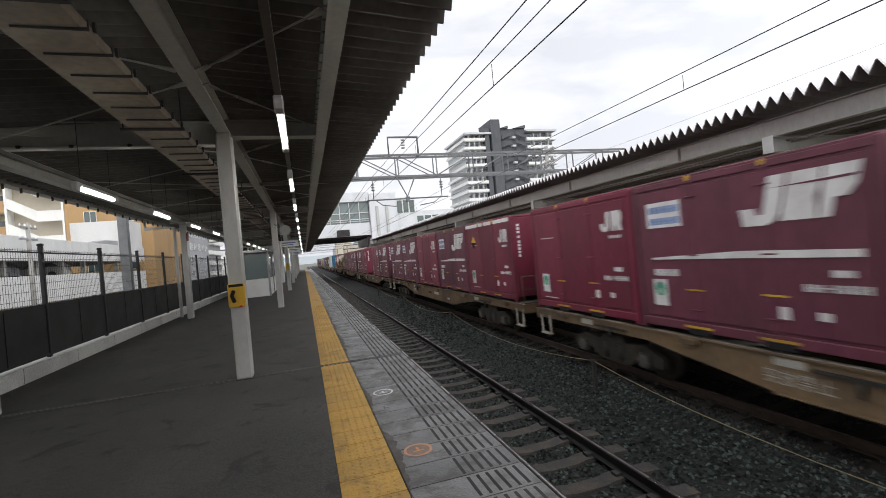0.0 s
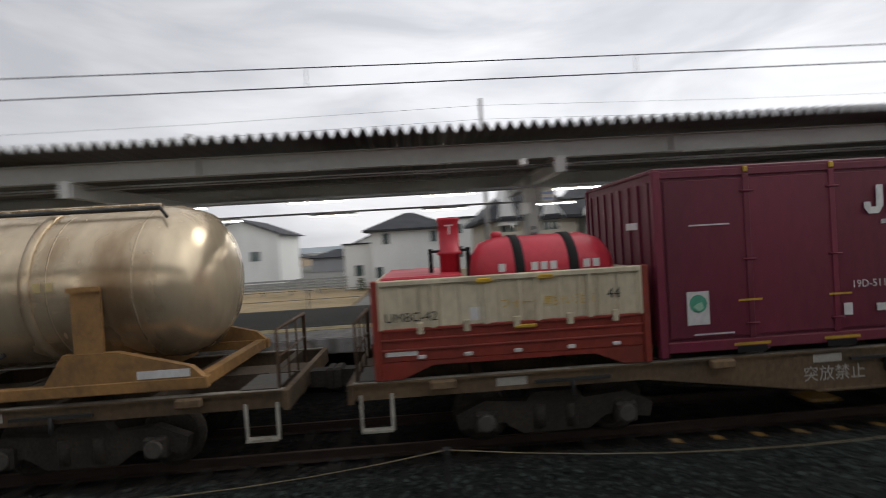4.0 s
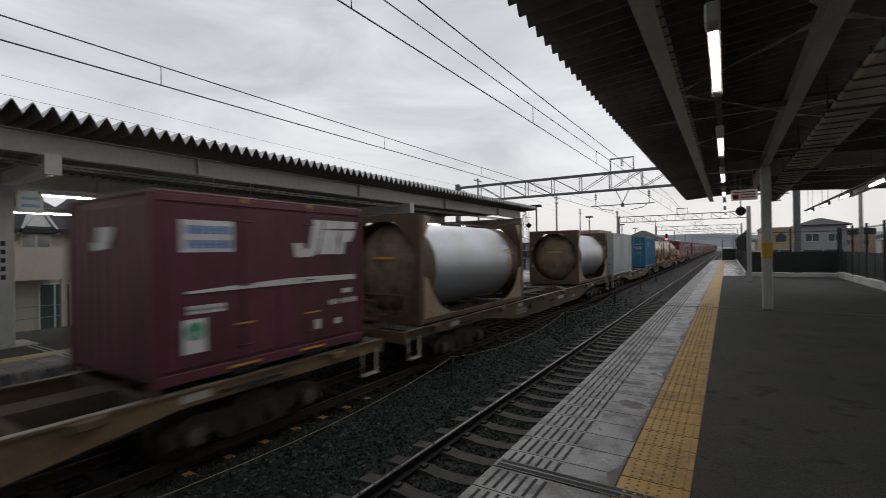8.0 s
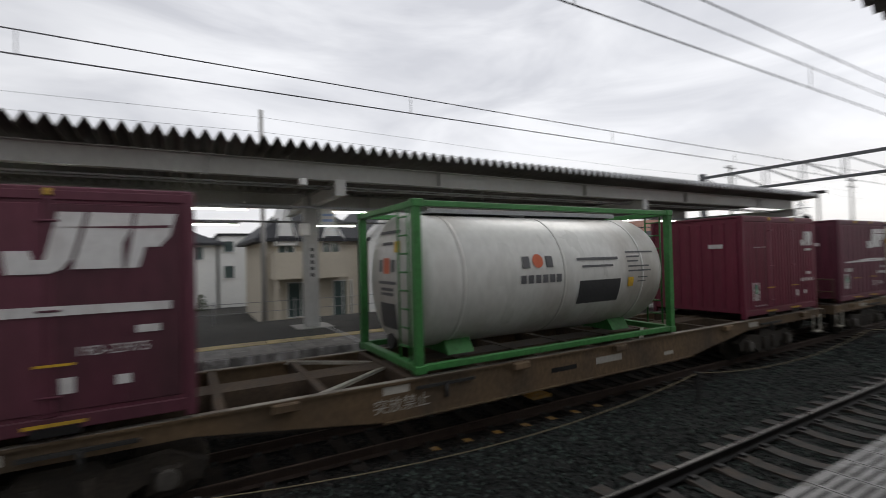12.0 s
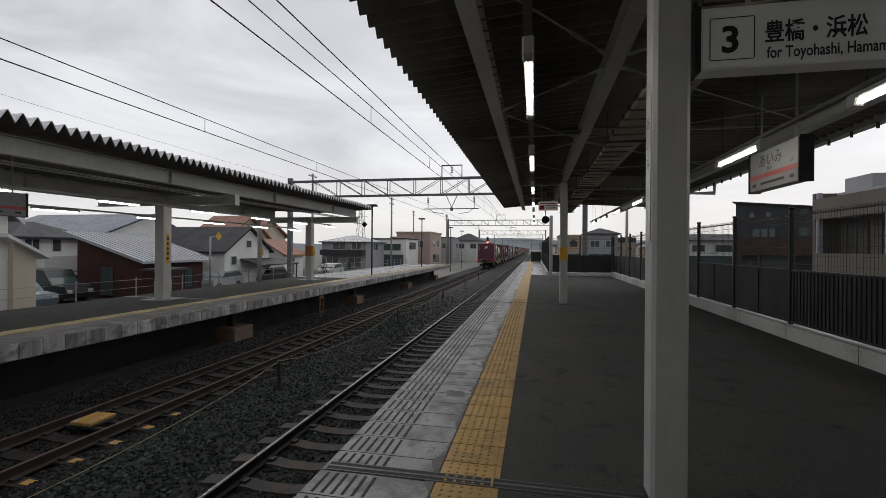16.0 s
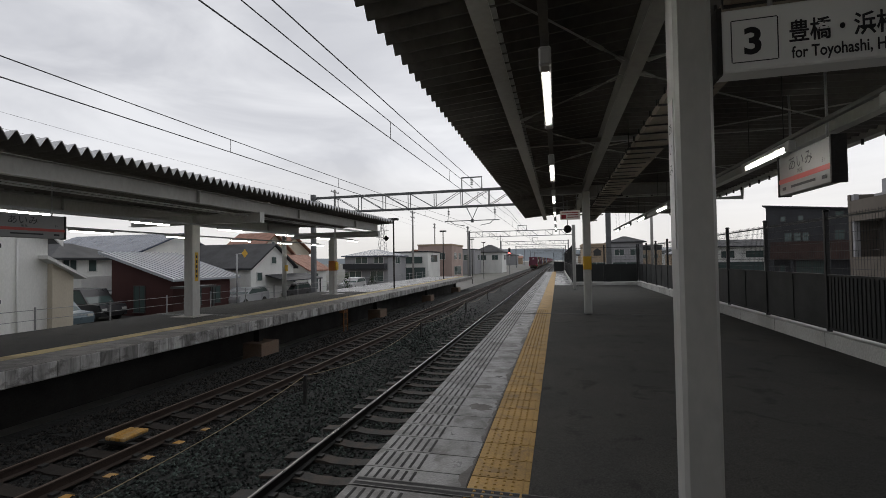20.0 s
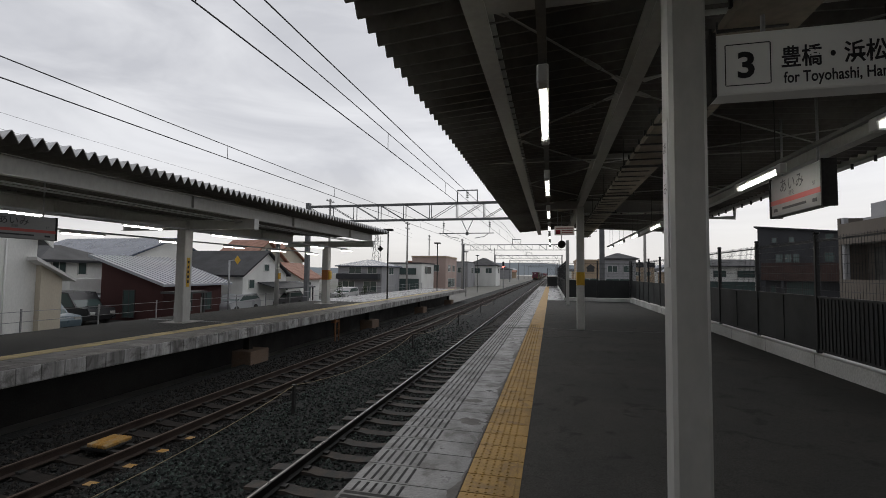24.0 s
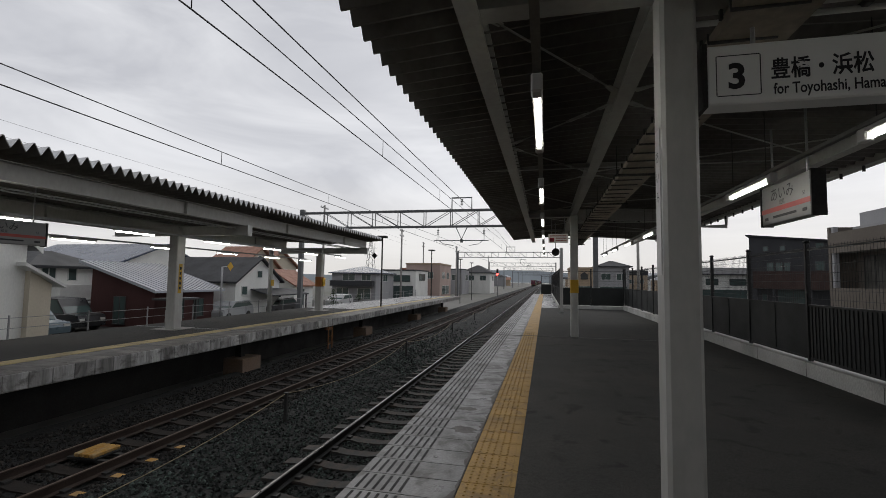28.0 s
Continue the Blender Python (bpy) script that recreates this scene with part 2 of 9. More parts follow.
def stain(m, colour, scale, lo, hi, amount, gloss=None):
    """Ragged patches of a second colour, laid out over the whole place and not piece by piece."""
    t = m.node_tree
    b = t.nodes["Principled BSDF"]
    where, spots, mask, mix = t.nodes.new("ShaderNodeNewGeometry"), t.nodes.new("ShaderNodeTexNoise"), t.nodes.new("ShaderNodeMapRange"), t.nodes.new("ShaderNodeMix")
    spots.inputs["Scale"].default_value, spots.inputs["Detail"].default_value, spots.inputs["Roughness"].default_value = scale, 8, 0.68
    spots.inputs["Distortion"].default_value = 0.6
    mask.inputs["From Min"].default_value, mask.inputs["From Max"].default_value, mask.inputs["To Max"].default_value = lo, hi, amount
    mix.data_type = "RGBA"
    mix.inputs[7].default_value = (*colour, 1)
    was = b.inputs["Base Color"].links[0].from_socket
    t.links.new(where.outputs["Position"], spots.inputs["Vector"])
    t.links.new(spots.outputs["Fac"], mask.inputs["Value"])
    t.links.new(mask.outputs["Result"], mix.inputs["Factor"])
    t.links.new(was, mix.inputs[6])
    t.links.new(mix.outputs[2], b.inputs["Base Color"])
    if gloss is not None:
        dull = t.nodes.new("ShaderNodeMix")
        dull.inputs[3].default_value = gloss
        t.links.new(b.inputs["Roughness"].links[0].from_socket, dull.inputs[2])
        t.links.new(mask.outputs["Result"], dull.inputs[0])
        t.links.new(dull.outputs[0], b.inputs["Roughness"])
    return m


def glow(name, colour, strength):
    m = bpy.data.materials.new(name)
    m.use_nodes = True
    b = m.node_tree.nodes["Principled BSDF"]
    b.inputs["Base Color"].default_value = (*colour, 1)
    b.inputs["Emission Color"].default_value, b.inputs["Emission Strength"].default_value = (*colour, 1), strength
    return m


ASPHALT = paint("asphalt", (0.0545, 0.0543, 0.0512), 0.88, scale=0.8, fine=90, vary=0.4, bump=0.5, dirt=(0.084, 0.0805, 0.0735), dirt_amount=0.75, spec=0.12)
CONCRETE = paint("concrete", (0.33, 0.32, 0.305), 0.8, scale=0.9, fine=60, bump=0.2, dirt=(0.2, 0.19, 0.17), dirt_amount=0.5)
OLD_CONCRETE = paint("weathered_concrete", (0.27, 0.26, 0.245), 0.85, scale=2.2, fine=30, bump=0.3, dirt=(0.09, 0.085, 0.08), dirt_amount=0.8, streak=0.8)
SLAB = paint("paving_slab", (0.112, 0.112, 0.111), 0.36, scale=3.4, fine=60, vary=0.22, bump=0.18, dirt=(0.040, 0.038, 0.035), dirt_amount=0.8, rand=0.2)
SLOT = paint("grate_slot", (0.03, 0.03, 0.03), 0.9, bump=0)
TACTILE = paint("yellow_tactile", (0.37, 0.215, 0.045), 0.6, scale=2.5, fine=60, bump=0.1, dirt=(0.24, 0.16, 0.06), dirt_amount=0.6, rand=0.1)
OLD_YELLOW = paint("faded_yellow_tactile", (0.42, 0.33, 0.14), 0.7, scale=1.5, fine=50, dirt=(0.2, 0.17, 0.11), dirt_amount=0.7, rand=0.1)
RAIL_SIDE = paint("rusty_rail", (0.040, 0.026, 0.020), 0.8, scale=3, fine=60, bump=0.2)
DARK_RAIL = paint("oily_rail", (0.013, 0.012, 0.0115), 0.6, scale=3, fine=60, bump=0.2)
DULL_TOP = paint("dull_rail_head", (0.12, 0.085, 0.065), 0.5, metal=0.4, vary=0.1, bump=0.02)
FAR_SLAB = paint("weathered_edge_slab", (0.105, 0.096, 0.086), 0.6, scale=2.5, fine=40, bump=0.2, dirt=(0.055, 0.05, 0.045), dirt_amount=0.8, rand=0.25)
FASCIA = paint("streaked_fascia", (0.36, 0.355, 0.345), 0.8, scale=3.5, fine=30, bump=0.2, dirt=(0.10, 0.095, 0.09), dirt_amount=0.95, streak=0.95, rand=0.25)
RAIL_TOP = paint("worn_rail_head", (0.32, 0.31, 0.3), 0.28, metal=0.9, vary=0.08, bump=0.02)
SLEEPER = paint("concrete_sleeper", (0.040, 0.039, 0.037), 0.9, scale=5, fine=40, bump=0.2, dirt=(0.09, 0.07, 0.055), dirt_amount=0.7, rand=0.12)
# Brown track dirt, with the shade under the wagons darkened into it too.
OILY_SHADED = paint("oily_shaded_sleeper", (0.020, 0.016, 0.013), 0.95, scale=5, fine=40, bump=0.2, dirt=(0.034, 0.026, 0.02), dirt_amount=0.7, rand=0.2)
STEEL = paint("grey_painted_steel", (0.31, 0.305, 0.285), 0.5, scale=0.8, fine=14, vary=0.07, bump=0.03, dirt=(0.25, 0.24, 0.21), dirt_amount=0.4, streak=0.6)
PALE_STEEL = paint("pale_painted_steel", (0.44, 0.445, 0.43), 0.5, scale=1.0, fine=14, vary=0.06, bump=0.03, dirt=(0.31, 0.29, 0.26), dirt_amount=0.5, streak=0.6)
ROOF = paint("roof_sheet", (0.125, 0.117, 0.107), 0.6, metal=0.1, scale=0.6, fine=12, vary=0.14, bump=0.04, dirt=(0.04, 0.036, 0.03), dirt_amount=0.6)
BLACK = paint("black_fence_paint", (0.016, 0.017, 0.018), 0.5, scale=2, fine=30, vary=0.15, bump=0.03)
PANEL = paint("dark_fence_panel", (0.018, 0.020, 0.0195), 0.6, scale=1.5, fine=25, vary=0.2, bump=0.03)
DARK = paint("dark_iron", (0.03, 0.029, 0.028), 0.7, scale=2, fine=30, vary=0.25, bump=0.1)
WIRE = paint("wire", (0.075, 0.075, 0.08), 0.5, vary=0.05, bump=0)
GALV = paint("galvanised_steel", (0.34, 0.345, 0.35), 0.5, metal=0.4, scale=2, fine=30, vary=0.12, bump=0.03)
TRAY = paint("dusty_cable_tray", (0.21, 0.175, 0.135), 0.6, scale=1.5, fine=14, vary=0.15, bump=0.03, dirt=(0.10, 0.075, 0.055), dirt_amount=0.7)
TRUSS = paint("gantry_steel", (0.16, 0.165, 0.17), 0.6, metal=0.3, scale=2, fine=30, vary=0.12, bump=0.03)
LAMP = glow("lamp_tube", (1.0, 0.97, 0.9), 14.0)
WHITE = paint("white_paint", (0.78, 0.78, 0.76), 0.45, scale=1.5, fine=20, vary=0.05, bump=0.02, dirt=(0.55, 0.53, 0.5), dirt_amount=0.4)

stain(SLAB, (0.050, 0.046, 0.041), 2.6, 0.50, 0.60, 0.75, 0.55)
stain(SLAB, (0.155, 0.152, 0.148), 1.1, 0.54, 0.66, 0.6, 0.2)
stain(ASPHALT, (0.070, 0.066, 0.060), 0.9, 0.52, 0.70, 0.5)
stain(ASPHALT, (0.026, 0.026, 0.025), 2.2, 0.56, 0.64, 0.6)
stain(TACTILE, (0.16, 0.10, 0.04), 3.2, 0.53, 0.64, 0.65)
stain(FAR_SLAB, (0.24, 0.23, 0.21), 2.6, 0.56, 0.64, 0.6)
WET_ASPHALT = paint("rain_wet_asphalt", (0.05, 0.05, 0.05), 0.28, scale=0.9, fine=60, vary=0.3, bump=0.15, dirt=(0.10, 0.098, 0.094), dirt_amount=0.8, spec=0.5)
stain(OLD_YELLOW, (0.16, 0.14, 0.10), 2.0, 0.52, 0.62, 0.6)
stain(FASCIA, (0.07, 0.065, 0.06), 3.0, 0.5, 0.62, 0.7)

# ---- ground and tracks ----
# Bed colour is near-black to paint the shade in gaps between the stones.
BALLAST = paint("ballast_bed", (0.011, 0.012, 0.011), 0.95, scale=0.5, fine=22, vary=0.5, bump=1.0, dirt=(0.008, 0.008, 0.007), dirt_amount=0.6)
RAIL_Z = -1.13
EDGE, OPP = 1.49, 8.72
solid("ground", Shape().add([(-900, -900, -1.5), (900, -900, -1.5), (900, 900, -1.5), (-900, 900, -1.5)], [(0, 1, 2, 3)]),
      paint("town_ground", (0.16, 0.155, 0.145), 0.9, scale=0.05, fine=3, vary=0.15, dirt=(0.1, 0.11, 0.07), dirt_amount=0.6), "grey paved and gravelled town ground", "ground")


def ballast_height(x):
    """Height of the ballast bed across the tracks."""
    z = RAIL_Z - 0.20
    for c in (3.05, 6.95):
        if abs(x - c) < 0.5:
            z = min(z, RAIL_Z - 0.19)
    if 4.15 < x < 6.25:
        z += 0.13 * min(1.0, (x - 4.15) / 0.6, (6.25 - x) / 0.5)
    if x > 8.0:
        z += 0.10 * (x - 8.0)
    return z


bed = Shape()
xs = [1.3 + 0.1 * k for k in range(80)]
ys = [-300, -200, -120, -80, -50] + [-40 + 0.5 * k for k in range(161)] + [50, 80, 120, 200, 300]
bed.add([(x, y, ballast_height(x) + 0.02 * noise.noise((x * 2, y * 2, 0))) for y in ys for x in xs],
        [(j * 80 + k, j * 80 + k + 1, (j + 1) * 80 + k + 1, (j + 1) * 80 + k) for j in range(len(ys) - 1) for k in range(79)], True)
solid("track_bed", bed, BALLAST, "ballast bed under two tracks, near-black for shade between stones", "ballast")

STONE = paint("ballast_stone", (0.0208, 0.0278, 0.0243), 0.9, scale=9, fine=60, vary=0.3, bump=0.2)
tree_t = STONE.node_tree
isl = tree_t.nodes.new("ShaderNodeNewGeometry")
hs = [n for n in tree_t.nodes if n.bl_idname == "ShaderNodeHueSaturation"][0]
rr = tree_t.nodes.new("ShaderNodeMapRange")
rr.inputs["To Min"].default_value, rr.inputs["To Max"].default_value = 0.12, 3.6
few = tree_t.nodes.new("ShaderNodeMath")
few.operation = "POWER"
few.inputs[1].default_value = 2.2
tree_t.links.new(isl.outputs["Random Per Island"], few.inputs[0])
tree_t.links.new(few.outputs[0], rr.inputs["Value"])
tree_t.links.new(rr.outputs["Result"], hs.inputs["Value"])
rng = random.Random(5)
stones, rusty = Shape(), Shape()
for k in range(85000):
    y = rng.gauss(0, 11)
    x = rng.uniform(1.6, 8.9)
    if abs(y) > 34 or any(abs(x - r) < 0.09 for r in (2.516, 3.584, 6.416, 7.484)):
        continue
    s = rng.uniform(0.017, 0.040) * (1.0 if abs(y) < 14 else 1.5)
    z = ballast_height(x) + rng.uniform(-0.005, 0.02)
    on_track = abs(x - 3.05) < 1.0 or abs(x - 6.95) < 1.0
    if on_track and (y % 0.6) < 0.26:
        continue
    a = rng.uniform(0, 6.28)
    vs = []
    for q in range(4):
        w = a + q * 1.57 + rng.uniform(-0.4, 0.4)
        r = s * rng.uniform(0.7, 1.3)
        vs.append((x + r * math.cos(w), y + r * math.sin(w), z + s * rng.uniform(-0.2, 0.3)))
    top, low = (x + rng.uniform(-.3, .3) * s, y + rng.uniform(-.3, .3) * s, z + s * rng.uniform(0.6, 1.0)), (x, y, z - s * 0.7)
    (rusty if x > 5.7 + rng.uniform(-0.25, 0.25) else stones).add(vs + [top, low], [(0, 1, 4), (1, 2, 4), (2, 3, 4), (3, 0, 4), (1, 0, 5), (2, 1, 5), (3, 2, 5), (0, 3, 5)])
# Far-track stones: oil and rust brown, plus under-train shade in the colour.
OILY_SHADED_STONE = STONE.copy()
OILY_SHADED_STONE.name = "oily_ballast_stone"
for n in OILY_SHADED_STONE.node_tree.nodes:
    if n.bl_idname == "ShaderNodeMix":
        n.inputs[6].default_value, n.inputs[7].default_value = (0.0135, 0.0115, 0.0095, 1), (0.008, 0.007, 0.006, 1)
for heap, look_of, words in ((stones, STONE, "loose grey-green crushed ballast stones between the rails"), (rusty, OILY_SHADED_STONE, "oily brown far-track ballast stones, darkened for shade under the train")):
    me = bpy.data.meshes.new("ballast_stones")
    me.from_pydata(heap.v, [], heap.f)
    me.materials.append(look_of)
    tagged(new("ballast_stones", me), words, "ballast", kind="stuff")

for c, used in ((3.05, "bright worn heads"), (6.95, "rusty brown sides")):
    track = thing("railway_track", "pair of steel rails with %s on concrete sleepers" % used, "railway track", kind="structure", at=(c, 0, 0))
    for side in (-1, 1):
        x = side * 0.534
        prof = [(-0.065, -0.15), (0.065, -0.15), (0.065, -0.138), (0.012, -0.12), (0.012, -0.04), (0.034, -0.03), (0.034, -0.004), (-0.034, -0.004), (-0.034, -0.03), (-0.012, -0.04), (-0.012, -0.12), (-0.065, -0.138)]
        s = Shape()
        s.prism([(x + p, RAIL_Z + q) for p, q in prof], "y", -320, 320)
        rail = part("rail", s, DARK_RAIL if c < 5 else RAIL_SIDE, track)
        part("rail_head", Shape().prism([(x - 0.014, RAIL_Z - 0.004), (x + 0.014, RAIL_Z - 0.004), (x + 0.011, RAIL_Z), (x - 0.011, RAIL_Z)], "y", -320, 320), RAIL_TOP if c < 5 else DULL_TOP, rail, "bright worn running surface" if c < 5 else "dull worn running surface")
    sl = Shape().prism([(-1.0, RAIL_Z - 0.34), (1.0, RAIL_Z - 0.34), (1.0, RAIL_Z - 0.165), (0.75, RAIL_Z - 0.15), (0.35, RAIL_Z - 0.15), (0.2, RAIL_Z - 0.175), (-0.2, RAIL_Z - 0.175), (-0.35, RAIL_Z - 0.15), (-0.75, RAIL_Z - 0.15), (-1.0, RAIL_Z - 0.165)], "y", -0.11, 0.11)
    me = sl.mesh("sleeper", SLEEPER if c < 5 else OILY_SHADED)
    clip = Shape()
    for side in (-1, 1):
        for d in (-0.1, 0.1):
            clip.box(side * 0.534 + d - 0.045, side * 0.534 + d + 0.045, -0.05, 0.05, RAIL_Z - 0.15, RAIL_Z - 0.115)
    cm = clip.mesh("rail_clip", DARK)
    near = [k for k in range(-500, 500) if -45 < k * 0.6 < 42]
    for k in near:
        part("sleeper", me, None, track, at=(0, k * 0.6 + 0.13, 0))
        if abs(k) < 26:
            part("rail_clip", cm, None, track, at=(0, k * 0.6 + 0.13, 0))
    far = Shape()
    for k in range(-500, 500):
        if k not in range(near[0], near[-1] + 1) and abs(k) < 320:
            far.box(-1, 1, k * 0.6 + 0.02, k * 0.6 + 0.24, RAIL_Z - 0.3, RAIL_Z - 0.155)
    tagged(part("far_sleepers", far, SLEEPER if c < 5 else OILY_SHADED, track), kind="stuff")

# ---- near platform ----
Y0, Y1 = -64.0, 110.0
pave = Shape()
pave.box(-5.15, 0.138, -30.6, Y1, -0.16, 0.0)
solid("platform_surface", pave, ASPHALT, "dark worn asphalt platform surface", "platform")
solid("platform_end_surface", Shape().box(-1.05, 0.138, Y0, -30.6, -0.16, 0.0), WET_ASPHALT, "rain-wet asphalt at the open platform end", "platform")
base = Shape()
base.box(0.138, EDGE - 0.02, Y0, Y1, -0.3, -0.05)
base.box(-5.0, 0.9, -30.5, Y1, -1.5, -0.162)
base.box(-1.0, 0.9, Y0, -30.52, -1.5, -0.162)
solid("paving_bed", Shape().box(0.139, EDGE - 0.025, Y0, Y1, -0.049, -0.008), SLOT, "dark mortar bed under the edge paving", "platform")
solid("platform_base", base, OLD_CONCRETE, "stained concrete platform edge wall", "platform")
joint = Shape()
for y in (7.72, -3.42, -14.7):
    joint.box(-4.85, EDGE - 0.03, y - 0.011, y + 0.011, 0.001, 0.007)
    joint.box(-4.85, EDGE - 0.03, y - 0.064, y - 0.054, 0.001, 0.006)
    joint.box(-4.85, EDGE - 0.03, y + 0.054, y + 0.064, 0.001, 0.006)
solid("expansion_joint", joint, paint("worn_joint_metal", (0.10, 0.098, 0.094), 0.55, metal=0.3, fine=30), "metal expansion joint strips across the platform", "floor strip")
gap = Shape()
for y in (7.72, -3.42, -14.7):
    gap.box(-4.85, EDGE - 0.03, y - 0.053, y - 0.012, 0.001, 0.0055)
    gap.box(-4.85, EDGE - 0.03, y + 0.012, y + 0.053, 0.001, 0.0055)
solid("joint_filler", gap, SLOT, "black joint filler across the platform", "floor strip")

# tactile tiles: raised dots and one guide bar on the platform side
PITCH = 0.335
tt_near, tt_far = Shape(), Shape()
tt_near.box(0.142, 0.592, 0.006, PITCH - 0.006, -0.048, 0.004)
for i in range(5):
    for j in range(5):
        x, y = 0.262 + 0.067 * i, 0.034 + 0.067 * j
        tt_near.add([(x - .012, y - .012, .004), (x + .012, y - .012, .004), (x + .012, y + .012, .004), (x - .012, y + .012, .004), (x - .008, y - .008, .011), (x + .008, y - .008, .011), (x + .008, y + .008, .011), (x - .008, y + .008, .011)],
                    [(4, 5, 6, 7), (0, 1, 5, 4), (1, 2, 6, 5), (2, 3, 7, 6), (3, 0, 4, 7)])
tt_near.box(0.185, 0.2, 0.012, PITCH - 0.012, 0.004, 0.011)
slab, slots = Shape(), Shape()
slab.box(0.602, 1.49, 0.005, PITCH - 0.005, -0.048, 0.0)
for i in range(6):
    x = 1.03 + 0.074 * i
    slots.box(x, x + 0.024, 0.03, PITCH - 0.03, -0.01, 0.0015)
tact = thing("tactile_paving", "yellow tactile paving strip along the platform edge", "tactile paving", kind="structure")
edge_row = thing("edge_paving", "pale wet concrete edge paving with dark drain slots", "paving", kind="structure")
me_t, me_s, me_g = tt_near.mesh("tactile_tile", TACTILE), slab.mesh("slab", SLAB), slots.mesh("drain_slots", SLOT)
far_t, far_s, far_g = Shape(), Shape(), Shape()
for k in range(-190, 327):
    y = k * PITCH
    if -16 < y < 18:
        part("tile", me_t, None, tact, at=(0, y, 0))
        s = part("slab", me_s, None, edge_row, at=(0, y, 0))
        part("drain_slots", me_g, None, s)
    else:
        far_t.box(0.142, 0.592, y + 0.004, y + PITCH - 0.004, -0.05, 0.004)
        far_s.box(0.6, 1.49, y + 0.003, y + PITCH - 0.003, -0.05, 0.0)
        if -50 < y < 50:
            for i in range(6):
                x = 1.03 + 0.074 * i
                far_g.box(x, x + 0.024, y + 0.03, y + PITCH - 0.03, -0.01, 0.0015)
for nm, sh, mt, pr in (("far_tiles", far_t, TACTILE, tact), ("far_slabs", far_s, SLAB, edge_row), ("far_drain_slots", far_g, SLOT, edge_row)):
    tagged(part(nm, sh, mt, pr), kind="stuff")

# round floor marks on the edge paving
for y, colour, lab in ((3.95, (0.42, 0.2, 0.1), "worn orange round boarding mark on the paving"), (5.75, (0.6, 0.6, 0.58), "worn white round boarding mark on the paving"), (-30.2, (0.6, 0.6, 0.58), "worn white round boarding mark on the paving")):
    mark = thing("boarding_mark", lab, "floor mark", "boarding marks", at=(0.82, y, 0.0015))
    m = paint("mark_paint", colour, 0.6, fine=40, dirt=(0.3, 0.29, 0.27), dirt_amount=0.6)
    ring = Shape()
    n = 28
    for r0, r1 in ((0.10, 0.125),):
        ring.add([(r * math.cos(2 * math.pi * k / n), r * math.sin(2 * math.pi * k / n), 0.001) for r in (r0, r1) for k in range(n)],
                 [(k, (k + 1) % n, n + (k + 1) % n, n + k) for k in range(n)])
    part("ring", ring, m, mark)
    if colour[0] > colour[2] + 0.1:
        part("disc", Shape().add([(0.099 * math.cos(2 * math.pi * k / n), 0.099 * math.sin(2 * math.pi * k / n), 0.0007) for k in range(n)], [tuple(range(n))]), paint("faded_mark_paint", (0.20, 0.125, 0.09), 0.6, fine=40, dirt=(0.13, 0.12, 0.11), dirt_amount=0.7), mark, "faded brownish disc")
    part("bar", Shape().box(-0.05, 0.05, -0.03, -0.01, 0.0008, 0.002).box(-0.012, 0.012, -0.01, 0.05, 0.0008, 0.002), m, mark)

# wet patches on the edge paving
WET = paint("wet_stain", (0.062, 0.054, 0.047), 0.45, scale=6, fine=60, vary=0.2, bump=0.1, spec=0.2)
for x, y, rx, ry in ((0.80, -5.35, 0.13, 0.12), (0.90, -6.2, 0.12, 0.08)):
    n = 60
    ring = [(x + rx * (1 + 0.5 * noise.noise((x * 9 + 1.6 * math.cos(a), y + 1.6 * math.sin(a), 0.3)) + 0.25 * noise.noise((6 * math.cos(a), 6 * math.sin(a), y))) * math.cos(a), y + ry * (1 + 0.5 * noise.noise((2 * math.cos(a), 2 * math.sin(a), x + y))) * math.sin(a), 0.0022) for a in [2 * math.pi * k / n for k in range(n)]]
    solid("wet_patch", Shape().add(ring, [tuple(range(n))]), WET, "dark wet patch on the edge paving", "wet patch", "wet patches", kind="")
n = 1100
vs = []
for k in range(n + 1):
    y = -20 + 38 * k / n
    vs += [(0.604, y, 0.0018), (0.604 + max(0.004, 0.02 + 0.09 * noise.noise((0.4, y * 1.3, 0)) + 0.05 * noise.noise((0.1, y * 5, 0)) + 0.035 * noise.noise((0.7, y * 17, 0))), y, 0.0018)]
solid("wet_border", Shape().add(vs, [(2 * k, 2 * k + 1, 2 * k + 3, 2 * k + 2) for k in range(n)]), WET, "ragged wet border beside the yellow tiles", "wet patch")

# ---- opposite platform ----
op = Shape()
op.box(OPP + 1.52, 13.5, -24.2, Y1, -0.2, 0.0)
solid("far_platform_end", Shape().box(OPP + 1.52, 13.5, -48, -24.2, -0.2, 0.0), WET_ASPHALT, "rain-wet asphalt of the opposite platform beyond its roof", "platform")
solid("far_platform_surface", op, ASPHALT, "dark asphalt surface of the opposite platform", "platform")
lip = Shape()
lip.box(OPP, OPP + 0.99, -48, Y1, -0.3, -0.006)
solid("far_platform_edge", lip, OLD_CONCRETE, "stained pale concrete edge of the opposite platform", "platform")
# Added near-black wall: the shade in the void under the slab, as colour.
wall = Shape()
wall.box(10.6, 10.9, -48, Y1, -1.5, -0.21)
solid("far_platform_wall", wall, DARK, "near-black wall standing for the shade under the opposite platform", "platform")
beams = Shape().box(OPP + 0.95, 13.4, -48, Y1, -0.45, -0.302)
solid("far_platform_slab", beams, OLD_CONCRETE, "concrete slab underside of the opposite platform", "platform")
fy = thing("far_tactile_paving", "faded yellow tactile strip on the opposite platform", "tactile paving", kind="structure")
ft = Shape().box(OPP + 1.0, OPP + 1.42, 0.004, 0.396, -0.05, 0.004)
